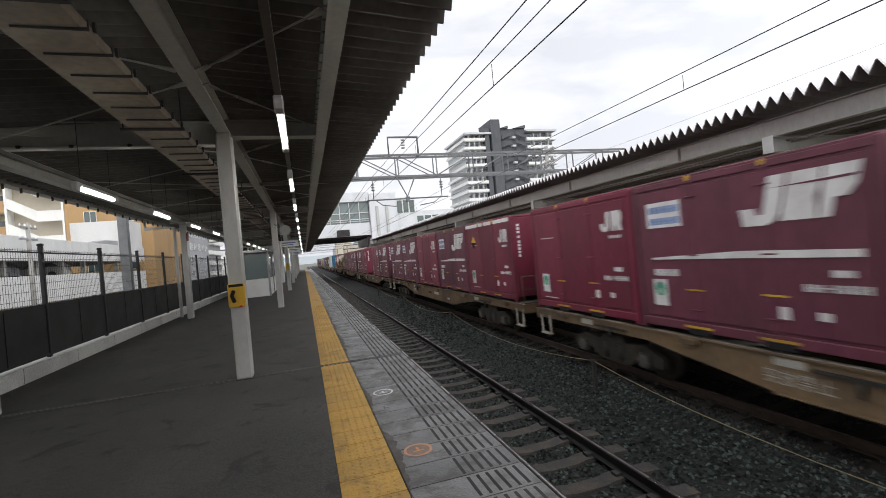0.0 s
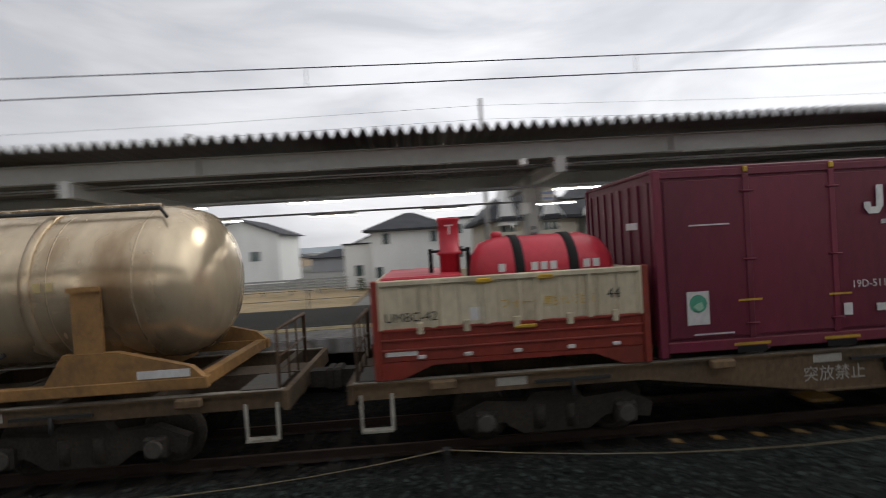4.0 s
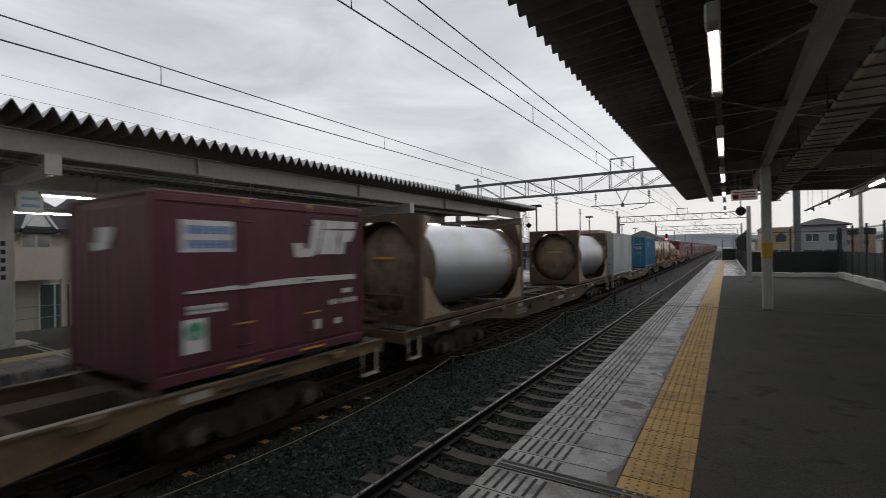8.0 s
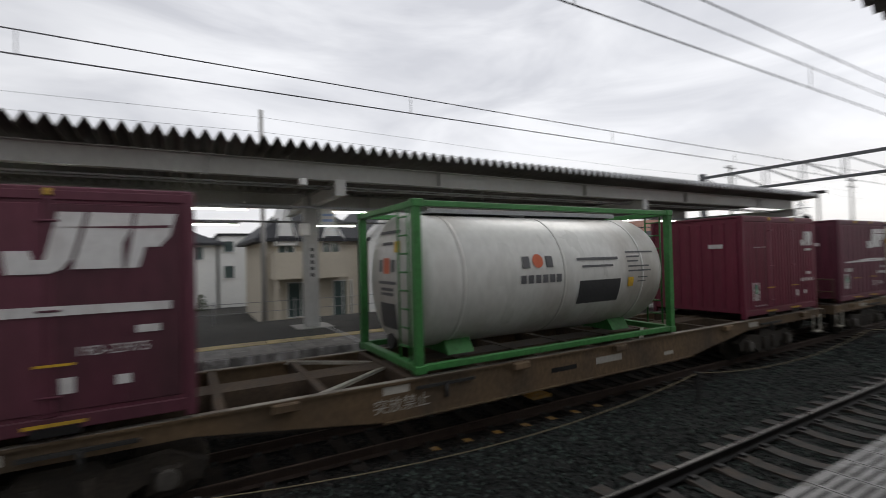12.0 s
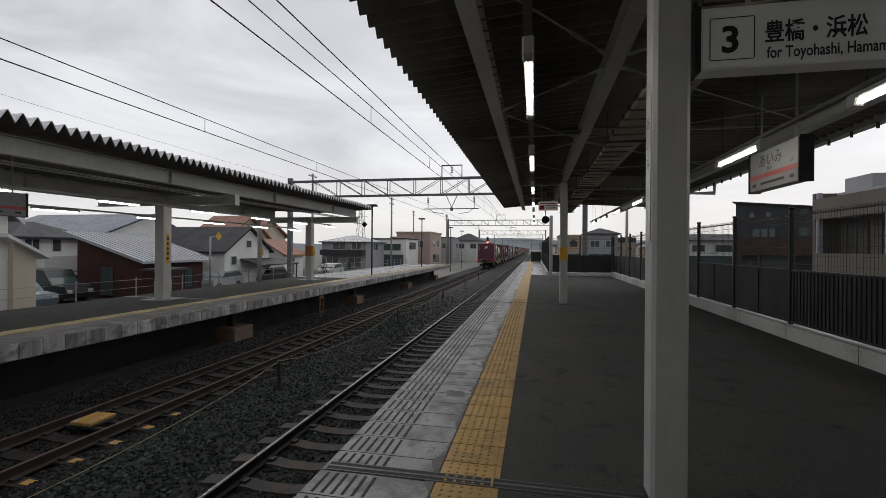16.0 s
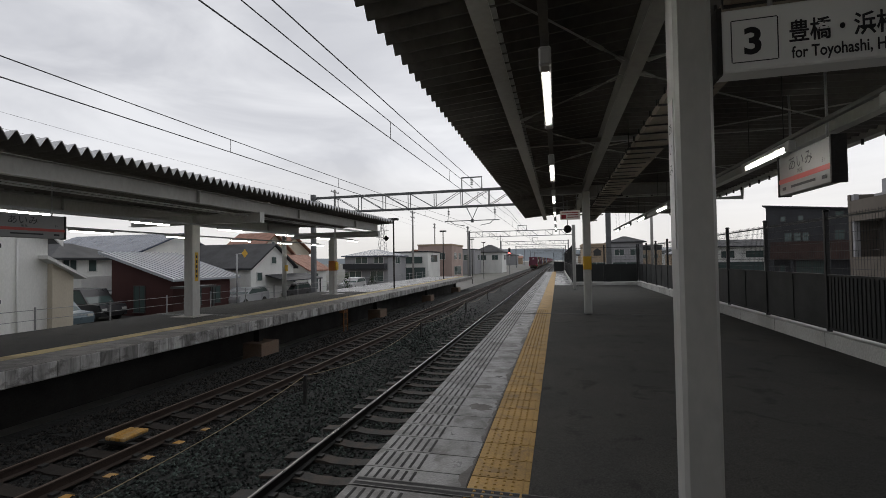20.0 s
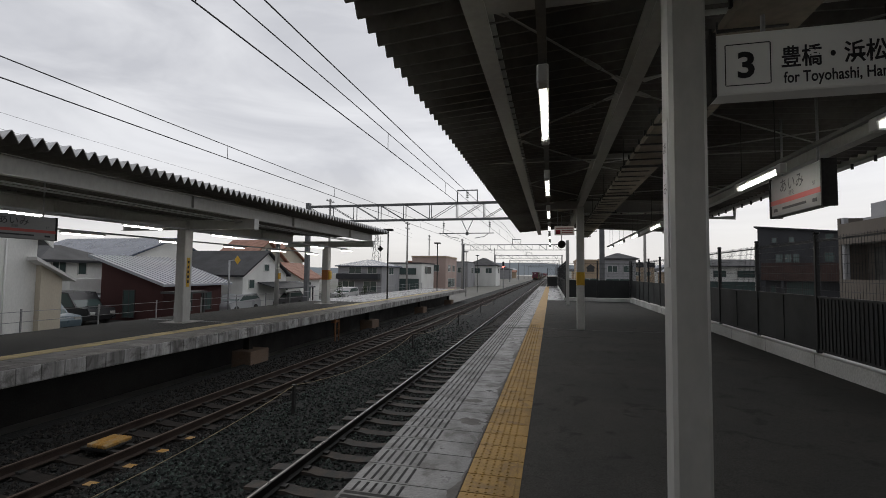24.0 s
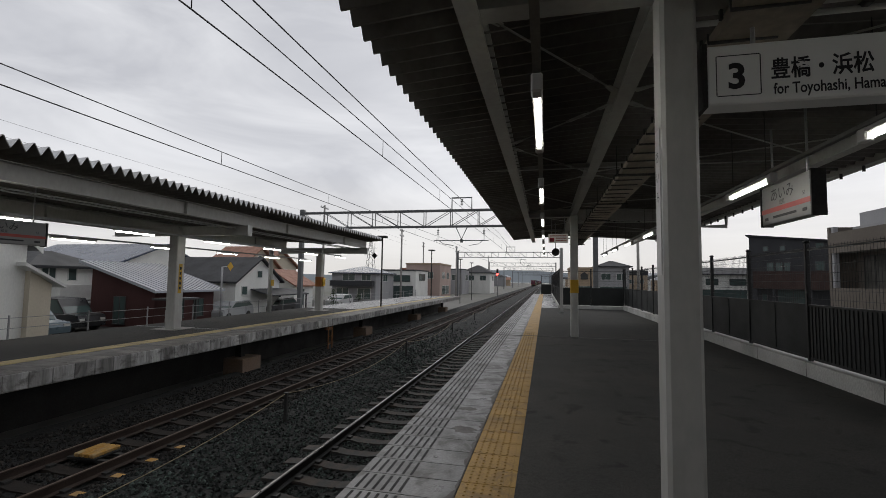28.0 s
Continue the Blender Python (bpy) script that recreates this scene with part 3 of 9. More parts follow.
fs = Shape().box(OPP + 0.02, OPP + 0.98, 0.004, 0.396, -0.05, 0.0)
me1, me2, me3 = ft.mesh("tactile_tile", OLD_YELLOW), fs.mesh("edge_slab", FAR_SLAB), Shape().soft_box(OPP - 0.015, OPP + 0.019, 0.004, 0.396, -0.29, -0.004, 0.008).mesh("fascia_block", FASCIA)
fe = thing("far_edge_paving", "weathered pale edge slabs of the opposite platform", "paving", kind="structure")
rest, rest2 = Shape(), Shape()
for k in range(-120, 275):
    y = 0.4 * k
    if -40 < y < 20:
        part("tile", me1, None, fy, at=(0, y, 0))
        part("fascia_block", me3, None, part("slab", me2, None, fe, at=(0, y, 0)))
    else:
        rest.box(OPP + 1.0, OPP + 1.42, y + .004, y + .396, -0.05, 0.004)
        rest2.box(OPP + 0.02, OPP + 0.98, y + .004, y + .396, -0.05, 0.0)
tagged(part("far_tiles", rest, OLD_YELLOW, fy), kind="stuff")
tagged(part("far_slabs", rest2, FAR_SLAB, fe), kind="stuff")
solid("far_platform_strip", Shape().box(OPP + 1.42, OPP + 1.519, -48, Y1, -0.1, -0.001), ASPHALT, "asphalt strip behind the tactile tiles", "platform")
for y in (-3.25, -13.0, 6.4):
    fj = Shape().box(OPP + 0.02, 13.5, y - 0.06, y - 0.035, 0.001, 0.006).box(OPP + 0.02, 13.5, y + 0.035, y + 0.06, 0.001, 0.006)
    solid("far_expansion_joint", fj, GALV, "metal expansion joint strips across the opposite platform", "floor strip")
PIER = paint("pier_concrete", (0.16, 0.108, 0.075), 0.9, scale=3, fine=30, bump=0.2, dirt=(0.15, 0.12, 0.1), dirt_amount=0.6)
for y in (-3.2, -13.0, -22.8, -32.5, -42.0, 6.5, 16.3, 26.0):
    pier = thing("platform_pier", "brown concrete footing block and post under the platform", "pier", "platform piers", at=(9.15, y, 0))
    part("footing", Shape().soft_box(-0.2, 0.5, -0.46, 0.46, -1.5, -0.82, 0.02), PIER, pier)
    # Post coloured near-black for the shade below the slab.
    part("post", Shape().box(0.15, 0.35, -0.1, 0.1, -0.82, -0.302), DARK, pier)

# ---- near platform roof ----
COLS = [-26.3, -14.8, -3.47, 7.77, 19.2, 30.6, 42.0, 53.4, 64.8, 76.2, 87.6]


def corrugated(x0, z0, x1, z1, y0, y1, pitch, depth, steps=(0.10, 0.45, 0.62)):
    """A folded sheet with ribs across the platform; points across from (x0, z0) to (x1, z1)."""
    s = Shape()
    n = int((y1 - y0) / pitch)
    line = []
    for k in range(n):
        y = y0 + k * pitch
        line += [(y, 0), (y + pitch * steps[0], 0), (y + pitch * steps[1], depth), (y + pitch * steps[2], depth)]
    line.append((y0 + n * pitch, 0))
    vs = [(x, y, z + d) for x, z in ((x0, z0), (x1, z1)) for y, d in line]
    m = len(line)
    s.add(vs, [(k, k + 1, m + k + 1, m + k) for k in range(m - 1)])
    vs2 = [(x, y, z + d + 0.012) for x, z in ((x0, z0), (x1, z1)) for y, d in line]
    s.add(vs2, [(k, m + k, m + k + 1, k + 1) for k in range(m - 1)])
    for base in (0, m):
        o = len(s.v) - 4 * m
        s.f += [(o + base + k, o + base + k + 1, o + 2 * m + base + k + 1, o + 2 * m + base + k) for k in range(m - 1)]
        s.s += [False] * (m - 1)
    return s


R_S = -23.8
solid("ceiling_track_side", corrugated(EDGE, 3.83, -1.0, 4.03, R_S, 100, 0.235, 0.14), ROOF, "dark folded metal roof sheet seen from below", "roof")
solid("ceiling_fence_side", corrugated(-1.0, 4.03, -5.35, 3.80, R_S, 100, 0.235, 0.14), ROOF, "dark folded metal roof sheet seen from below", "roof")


def h_beam(s, x, y0, y1, z0, depth, width=0.2, t=0.016):
    s.box(x - width / 2, x + width / 2, y0, y1, z0, z0 + t)
    s.box(x - width / 2, x + width / 2, y0, y1, z0 + depth - t, z0 + depth)
    s.box(x - t / 2, x + t / 2, y0, y1, z0 + t, z0 + depth - t)


def h_arm(s, x0, x1, y, z0, depth, width=0.2, t=0.016):
    s.box(x0, x1, y - width / 2, y + width / 2, z0, z0 + t)
    s.box(x0, x1, y - width / 2, y + width / 2, z0 + depth - t, z0 + depth)
    s.box(x0, x1, y - t / 2, y + t / 2, z0 + t, z0 + depth - t)


for x, z, lab in ((0.47, 3.70, "edge"), (-0.97, 3.78, "middle"), (-4.2, 3.55, "fence side")):
    s = Shape()
    h_beam(s, x, R_S, 100, z, 0.24, 0.17)
    solid("roof_beam", s, STEEL, "long grey steel roof beam over the platform", "beam", "roof beams")
for y in COLS[1:]:
    s = Shape()
    h_arm(s, -0.97, 0.46, y, 3.72, 0.26)
    h_arm(s, -4.6, -0.97, y, 3.60, 0.36)
    solid("roof_arm", s, STEEL, "grey steel cross beam under the platform roof", "beam", "roof arms")
for y in [c - 5.7 for c in COLS[1:]]:
    s = Shape()
    h_arm(s, -5.2, 1.3, y, 3.905, 0.09, 0.08, 0.01)
    solid("purlin", s, STEEL, "thin grey steel purlin under the roof sheet", "beam", "purlins")


def tie_rod(p, q):
    """A rod with a turnbuckle near its inner end and gusset plates at both ends."""
    p, q = Vector(p), Vector(q)
    d = (q - p).normalized()
    side = Vector((-d.y, d.x, 0)) * 0.055
    rod = thing("tie_rod", "thin grey steel tie rod with a turnbuckle under the roof", "tie rod", "roof tie rods", kind="structure")
    part("rod", Shape().tube(p + d * 0.1, q - d * 0.1, 0.011, 6), STEEL, rod)
    m = p + (q - p) * 0.3
    part("turnbuckle", Shape().tube(m - d * 0.13, m + d * 0.13, 0.021, 8).tube(m - d * 0.19, m - d * 0.13, 0.016, 6).tube(m + d * 0.13, m + d * 0.19, 0.016, 6), STEEL, rod)
    for e, u in ((p, d), (q, -d)):
        f, h = e + u * 0.03, e + u * 0.24
        ring = [f - side, h - side * 0.5, h + side * 0.5, f + side]
        part("gusset", Shape().add([(v.x, v.y, v.z + o) for o in (-0.005, 0.005) for v in ring], [(3, 2, 1, 0), (4, 5, 6, 7)] + [(k, (k + 1) % 4, 4 + (k + 1) % 4, 4 + k) for k in range(4)]), STEEL, rod)


for y in COLS[2:5]:
    for k in (-1, 0, 1):
        n = y + 3.79 * k - 2.1
        for dy, e in ((-0.16, n - 1.6), (0.16, n + 1.95)):
            tie_rod((-0.9, n + dy, 3.84), (0.40, e, 3.84))
            tie_rod((-1.05, n + dy, 3.84), (-4.12, e + (0.3 if dy > 0 else -0.9), 3.70))
for y in COLS[1:2] + COLS[5:]:
    brace = Shape()
    for k in (-1, 0, 1):
        n = y + 3.79 * k - 2.1
        for dy, e in ((-0.16, n - 1.6), (0.16, n + 1.95)):
            brace.tube((-0.9, n + dy, 3.84), (0.40, e, 3.84), 0.012, 6)
            brace.tube((-1.05, n + dy, 3.84), (-4.12, e, 3.70), 0.012, 6)
    solid("roof_brace", brace, STEEL, "thin steel tie rods bracing the roof", "brace", "roof braces")
for y in COLS[1:6]:
    pipe = thing("conduit_pipe", "pale conduit pipe clamped under the roof cross beam", "conduit", "roof conduits", kind="structure", at=(0, y, 0))
    part("pipe", Shape().tube((-3.75, -0.16, 3.575), (-1.1, -0.16, 3.575), 0.021, 8), PALE_STEEL, pipe)
    for x in (-3.5, -2.9, -2.2, -1.5):
        part("clamp", Shape().soft_box(x - 0.025, x + 0.025, -0.195, -0.08, 3.57, 3.612, 0.006), DARK, pipe)

for y in COLS:
    c = thing("platform_column", "square grey painted steel roof column", "column", "platform columns", kind="structure", at=(-0.98, y, 0))
    w = 0.115 if y > -20 else 0.09
    part("shaft", Shape().soft_box(-w, w, -w, w, 0, 3.78 if y > -20 else 3.6, 0.025), PALE_STEEL, c)
    part("foot_seal", Shape().box(-w - 0.015, w + 0.015, -w - 0.015, w + 0.015, -0.02, 0.008), SLOT, c)
    if y > -20:
        f = thing("fence_column", "slim grey steel roof column at the fence", "column", "fence columns", kind="structure", at=(-4.18, y, 0))
        part("shaft", Shape().soft_box(-0.1, 0.1, -0.12, 0.12, 0, 3.56, 0.02), PALE_STEEL, f)

# eave gutter and clips on the fence side
gut = Shape()
gut.prism([(-5.5, 3.72), (-5.32, 3.72), (-5.32, 3.86), (-5.34, 3.86), (-5.34, 3.74), (-5.48, 3.74), (-5.48, 3.86), (-5.5, 3.86)], "y", R_S, 100)
solid("eave_gutter", gut, STEEL, "grey metal eave gutter along the roof edge", "gutter")
clips = Shape()
for k in range(200):
    y = R_S + 0.4 + 0.6 * k
    if y < 99:
        clips.box(-5.34, -5.30, y, y + 0.02, 3.62, 3.72)
solid("gutter_clips", clips, DARK, "row of dark gutter brackets", "gutter", kind="stuff")

# cable tray under the roof
tray = thing("cable_tray", "wide pale cable tray hung under the roof", "cable tray", kind="structure")
ts = Shape().prism([(-1.81, 3.56), (-1.81, 3.47), (-1.31, 3.47), (-1.31, 3.56), (-1.32, 3.56), (-1.32, 3.48), (-1.80, 3.48), (-1.80, 3.56)], "y", R_S + 1, 99)
part("tray", ts, TRAY, tray)
for k in range(45):
    y = R_S + 1.6 + 2.85 * k
    if y < 98:
        h = part("hanger", Shape().box(-1.9, -1.22, y, y + 0.04, 3.44, 3.47).tube((-1.87, y + .02, 3.44), (-1.87, y + .02, 3.95), 0.008, 6).tube((-1.25, y + .02, 3.44), (-1.25, y + .02, 3.95), 0.008, 6), DARK, tray)
rungs = Shape()
for k in range(300):
    y = R_S + 1.2 + 0.42 * k
    if y < 98:
        rungs.path([(-1.72, y, 3.462), (-1.27, y, 3.462), (-1.27, y, 3.53)], 0.009, 5)
        rungs.box(-1.305, -1.285, y + 0.17, y + 0.2, 3.53, 3.60)
tagged(part("rungs", rungs, DARK, tray), kind="stuff")

# ---- hanging tube lamps on wiring ducts ----
DUCT = paint("dusty_duct", (0.13, 0.125, 0.115), 0.6, scale=2, fine=30, vary=0.12, bump=0.03)


def lamp_row(x, z, starts, label):
    duct = Shape().box(x - 0.025, x + 0.025, R_S + 0.5, 96, z + 0.09, z + 0.13)
    solid("lamp_duct", duct, DUCT, "long wiring duct carrying the platform lamps", "duct")
    lamps = []
    body = Shape().soft_box(-0.034, 0.034, -0.66, 0.66, 0.03, 0.08, 0.01)
    cap = Shape().soft_box(-0.037, 0.037, -0.06, 0.06, -0.038, 0.083, 0.012)
    tube = Shape().soft_box(-0.021, 0.021, -0.57, 0.57, -0.024, 0.028, 0.014)
    mb, mc, mt = body.mesh("lamp_body", PALE_STEEL), cap.mesh("end_cap", PALE_STEEL), tube.mesh("tube", LAMP)
    rods = Shape().tube((0, 0, 0.13), (0, 0, 0.98), 0.005, 6).mesh("rod", DARK)
    for y in starts:
        l = thing("platform_lamp", label, "lamp", "platform lamps", at=(x, y, z))
        part("body", mb, None, l)
        part("end_cap", mc, None, l, at=(0, 0.64, 0))
        part("end_cap", mc, None, l, at=(0, -0.64, 0))
        part("tube", mt, None, l, "glowing white tube")
        part("rod", rods, None, l, at=(0, -0.5, 0))
        part("rod", rods, None, l, at=(0, 0.5, 0))


lamp_row(-0.05, 2.9, [4.45 + 2.9 * k for k in range(31)] + [0.5] + [-3.6 - 2.9 * k for k in range(7)], "lit white tube lamp hanging over the platform edge")
lamp_row(-2.75, 2.95, [4.8 + 3.08 * k for k in range(30)] + [1.8, -1.1, -3.95] + [-6.86 - 2.99 * k for k in range(6)], "lit white tube lamp hanging near the fence")

# ---- opposite platform roof ----
OCOLS = [-22.35, -12.65, -2.95, 6.75, 16.45, 26.15, 35.85, 45.55, 55.25]
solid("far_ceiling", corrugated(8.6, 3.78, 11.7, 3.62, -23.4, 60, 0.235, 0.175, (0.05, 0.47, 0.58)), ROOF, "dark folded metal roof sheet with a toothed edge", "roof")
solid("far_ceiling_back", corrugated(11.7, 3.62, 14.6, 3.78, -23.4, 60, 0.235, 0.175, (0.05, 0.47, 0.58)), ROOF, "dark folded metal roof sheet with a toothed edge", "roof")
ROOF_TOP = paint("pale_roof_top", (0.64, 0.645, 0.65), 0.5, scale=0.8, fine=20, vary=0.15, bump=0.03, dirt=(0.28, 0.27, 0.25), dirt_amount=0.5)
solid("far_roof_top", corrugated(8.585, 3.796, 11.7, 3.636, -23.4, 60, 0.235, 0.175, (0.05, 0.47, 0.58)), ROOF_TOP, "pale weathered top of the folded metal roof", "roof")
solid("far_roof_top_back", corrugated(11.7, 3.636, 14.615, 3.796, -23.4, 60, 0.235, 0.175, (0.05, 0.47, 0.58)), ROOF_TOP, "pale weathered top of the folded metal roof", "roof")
for x, z in ((9.25, 3.33), (14.0, 3.33)):
    s = Shape()
    s.box(x - 0.008, x + 0.008, -22.8, 60, z + 0.014, z + 0.346)
    s.box(x - 0.1, x + 0.1, -22.8, 60, z, z + 0.014)
    s.box(x - 0.1, x + 0.1, -22.8, 60, z + 0.346, z + 0.36)
    solid("far_roof_beam", s, STEEL, "long pale grey steel edge beam of the opposite roof", "beam", "far roof beams")
    plates = Shape()
    for k in range(17):
        y = -22.35 + 4.85 * k + 2.4
        plates.box(x - 0.1, x - 0.012, y - 0.01, y + 0.01, z + 0.014, z + 0.346)
    solid("stiffener", plates, STEEL, "stiffener plates on the edge beam", "beam", "stiffeners")
for y in OCOLS:
    s = Shape()
    h_arm(s, 9.0, 14.2, y, 3.02, 0.30, 0.2)
    s.box(8.98, 9.0, y - 0.11, y + 0.11, 3.0, 3.33)
    solid("far_roof_arm", s, PALE_STEEL, "pale steel cross arm under the opposite roof", "beam", "far roof arms")
    c = thing("far_platform_column", "grey steel column of the opposite platform roof", "column", "far platform columns", kind="structure", at=(11.66, y, 0))
    part("shaft", Shape().soft_box(-0.17, 0.17, -0.17, 0.17, 0, 3.3, 0.02), PALE_STEEL, c)
    part("base_plate", Shape().box(-0.45, 0.45, -0.45, 0.45, -0.02, 0.015), CONCRETE, c)
for x, z0 in ((10.55, 2.84), (12.6, 2.66)):
    for z in (z0 + 0.05,):
        solid("far_lamp_duct", Shape().box(x - 0.03, x + 0.03, -22.5, 58, z, z + 0.05), GALV, "wiring duct carrying the opposite platform lamps", "duct")
    mt = Shape().soft_box(-0.03, 0.03, -0.58, 0.58, -0.04, 0.0, 0.015).mesh("tube", LAMP)
    mb = Shape().soft_box(-0.045, 0.045, -0.63, 0.63, 0.0, 0.045, 0.01).mesh("lamp_body", PALE_STEEL)
    for k in range(26):
        y = -22.45 + 3.1 * k
        l = thing("far_platform_lamp", "lit white tube lamp under the opposite roof", "lamp", "far platform lamps", at=(x, y, z0))
        part("tube", mt, None, l, "glowing white tube")
        part("body", mb, None, l)
solid("far_roof_closure", Shape().box(13.99, 14.01, -22.8, 60, 3.691, 3.93), STEEL, "grey closing strip above the back beam of the opposite roof", "beam")
pipes = Shape()
for x, z in ((9.5, 3.25), (9.62, 3.22), (13.5, 3.2)):
    pipes.tube((x, -22.6, z), (x, 58, z), 0.02, 6)
solid("far_conduits", pipes, GALV, "thin conduits along the opposite roof", "conduit")

# ---- fence of the near platform ----
KERB = paint("pale_kerb_concrete", (0.52, 0.52, 0.50), 0.8, scale=1.2, fine=40, bump=0.2, dirt=(0.30, 0.29, 0.27), dirt_amount=0.7, streak=0.5)
curb = Shape().box(-5.15, -4.85, -30.6, Y1, 0.0, 0.27)
solid("fence_kerb", curb, KERB, "pale concrete kerb under the platform fence", "kerb")
kj = Shape()
for q in range(-15, 36):
    kj.box(-4.8505, -4.8485, 2.0 * q - 0.006, 2.0 * q + 0.006, 0.004, 0.268)
tagged(part("kerb_joints", kj, SLOT), "thin dark joints between the kerb blocks", "kerb", kind="stuff")
curb2 = Shape().box(-4.85, -1.05, -30.6, -30.35, 0.0, 0.2).box(-1.1, -0.9, -62, -30.6, 0.0, 0.2)
solid("end_kerb", curb2, KERB, "pale concrete kerb under the end fence", "kerb")


def fence_run(p, q, z0, label, spacing=2.66, ribs=2):
    p, q = Vector(p), Vector(q)
    d = q - p
    n = max(1, round(d.length / spacing))
    u = d / n
    fence = thing("platform_fence", label, "fence", "platform fences", kind="structure", at=p)
    fence.rotation_euler = (0, 0, math.atan2(d.y, d.x))
    w = u.length
    for k in range(n + 1):
        part("post", Shape().soft_box(k * w - 0.04, k * w + 0.04, -0.04, 0.04, z0, 2.5, 0.012).soft_box(k * w - 0.05, k * w + 0.05, -0.05, 0.05, 2.5, 2.56, 0.02), BLACK, fence)
    pan = Shape().box(0.045, w - 0.045, -0.012, 0.012, z0 + 0.08, 1.3)
    for i in range(1, ribs):
        x = i * w / ribs
        w2 = 0.006 if ribs < 5 else 0.03
        pan.box(x - w2, x + w2, 0.012, 0.026, z0 + 0.08, 1.3)
        pan.box(x - w2, x + w2, -0.026, -0.012, z0 + 0.08, 1.3)
    pan.box(0.04, w - 0.04, -0.025, 0.025, 1.3, 1.34).box(0.04, w - 0.04, -0.025, 0.025, z0 + 0.04, z0 + 0.08)
    wires = Shape()
    m = int(w / 0.075)
    for i in range(1, m):
        x = i * w / m
        wires.box(x - 0.002, x + 0.002, -0.002, 0.002, 1.34, 2.44)
    for i in range(7):
        z = 1.45 + i * 0.16
        wires.box(0.04, w - 0.04, -0.004, 0.004, z - 0.004, z + 0.004)
    wires.box(0.04, w - 0.04, -0.015, 0.015, 2.36, 2.39)
    mp, mw = pan.mesh("panel", PANEL), wires.mesh("wire_mesh", BLACK)
    for k in range(n):
        part("panel", mp, None, fence, at=(k * w, 0, 0))
        part("wire_mesh", mw, None, fence, at=(k * w, 0, 0))
    return fence


FENCE = "black wire mesh fence with dark lower panels"
fence_run((-5.0, -30.5, 0), (-5.0, -10.14, 0), 0.27, FENCE, 2.54)
fence_run((-5.0, -10.14, 0), (-5.0, 0.2, 0), 0.27, "black wire mesh fence with slatted lower panels", 2.6, 24)
fence_run((-5.0, 0.2, 0), (-5.0, 36, 0), 0.27, FENCE)
fence_run((-5.0, 36.0, 0), (-5.0, 70, 0), 0.27, FENCE)
fence_run((-4.9, -30.48, 0), (-1.0, -30.48, 0), 0.2, FENCE, 1.95)
fence_run((-1.0, -30.5, 0), (-1.0, -62, 0), 0.2, FENCE)
fence_run((-0.9, -62.2, 0), (0.4, -62.2, 0), 0.0, FENCE, 1.3)

# ---- freight train ----
def lettering(words, size, material, name="lettering", bold=0.0, squeeze=1.0):
    """A flat mesh of words in the built-in font, facing local +z, its lower left corner at the origin."""
    cu = bpy.data.curves.new("words", "FONT")
    cu.body, cu.size, cu.offset, cu.resolution_u = words, size, bold, 3
    ob = bpy.data.objects.new("words", cu)
    scene.collection.objects.link(ob)
    bpy.context.view_layer.update()
    me = bpy.data.meshes.new_from_object(ob)
    bpy.data.objects.remove(ob)
    me.name = name
    me.transform(Matrix.Diagonal((squeeze, 1, 1, 1)))
    me.materials.clear()
    me.materials.append(material)
    return me


def on_side(me, name, parent, y, z, x=-1.235, label=""):
    """Sets flat writing upright on the platform side of a thing; it reads towards -y from y."""
    ob = part(name, me, None, parent, label)
    ob.matrix_basis = Matrix(((0, 0, -1, x), (-1, 0, 0, y), (0, 1, 0, z), (0, 0, 0, 1)))
    return ob


def plates(rects, x=-1.234, t=0.004):
    """Flat bars (y0, y1, z0, z1) on the platform side."""
    s = Shape()
    for y0, y1, z0, z1 in rects:
        s.box(x - t, x, y0, y1, z0, z1)
    return s


def outline(polys, x=-1.234, t=0.004):
    s = Shape()
    for p in polys:
        s.prism(p, "x", x - t, x)
    return s


MAROON = paint("maroon_container", (0.148, 0.0185, 0.041), 0.5, scale=0.9, fine=8, vary=0.10, bump=0.03, dirt=(0.10, 0.022, 0.033), dirt_amount=0.6, streak=0.7, rand=0.22)
PLUM = paint("plum_container", (0.118, 0.030, 0.050), 0.55, scale=0.9, fine=8, vary=0.12, bump=0.03, dirt=(0.06, 0.024, 0.03), dirt_amount=0.7, streak=0.7, rand=0.22)
CWHITE = paint("container_white", (0.66, 0.65, 0.64), 0.6, scale=3, fine=20, vary=0.08, bump=0, dirt=(0.4, 0.36, 0.35), dirt_amount=0.5, streak=0.5)
CYELLOW = paint("fork_pocket_yellow", (0.58, 0.36, 0.03), 0.6, vary=0.1, bump=0, dirt=(0.2, 0.13, 0.05), dirt_amount=0.6)
CGREEN = paint("sticker_green", (0.08, 0.33, 0.22), 0.5, vary=0.1, bump=0)
LEAFY = paint("sticker_pale_green", (0.30, 0.50, 0.38), 0.5, vary=0.1, bump=0)
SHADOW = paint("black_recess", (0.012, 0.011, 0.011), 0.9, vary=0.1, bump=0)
WAGON = paint("wagon_brown", (0.152, 0.100, 0.054), 0.75, scale=1.0, fine=14, vary=0.2, bump=0.1, dirt=(0.055, 0.045, 0.036), dirt_amount=0.75, streak=0.3, rand=0.35)
GRIME = paint("bogie_grime", (0.026, 0.022, 0.018), 0.85, scale=3, fine=25, vary=0.3, bump=0.2, dirt=(0.07, 0.055, 0.042), dirt_amount=0.5)
DECKW = paint("worn_deck_white", (0.30, 0.27, 0.23), 0.75, scale=1.2, fine=14, vary=0.2, bump=0, dirt=(0.075, 0.055, 0.04), dirt_amount=1.0, rand=0.2)
STEPW = paint("step_white", (0.36, 0.34, 0.29), 0.7, scale=4, vary=0.15, bump=0, dirt=(0.2, 0.17, 0.13), dirt_amount=0.6)
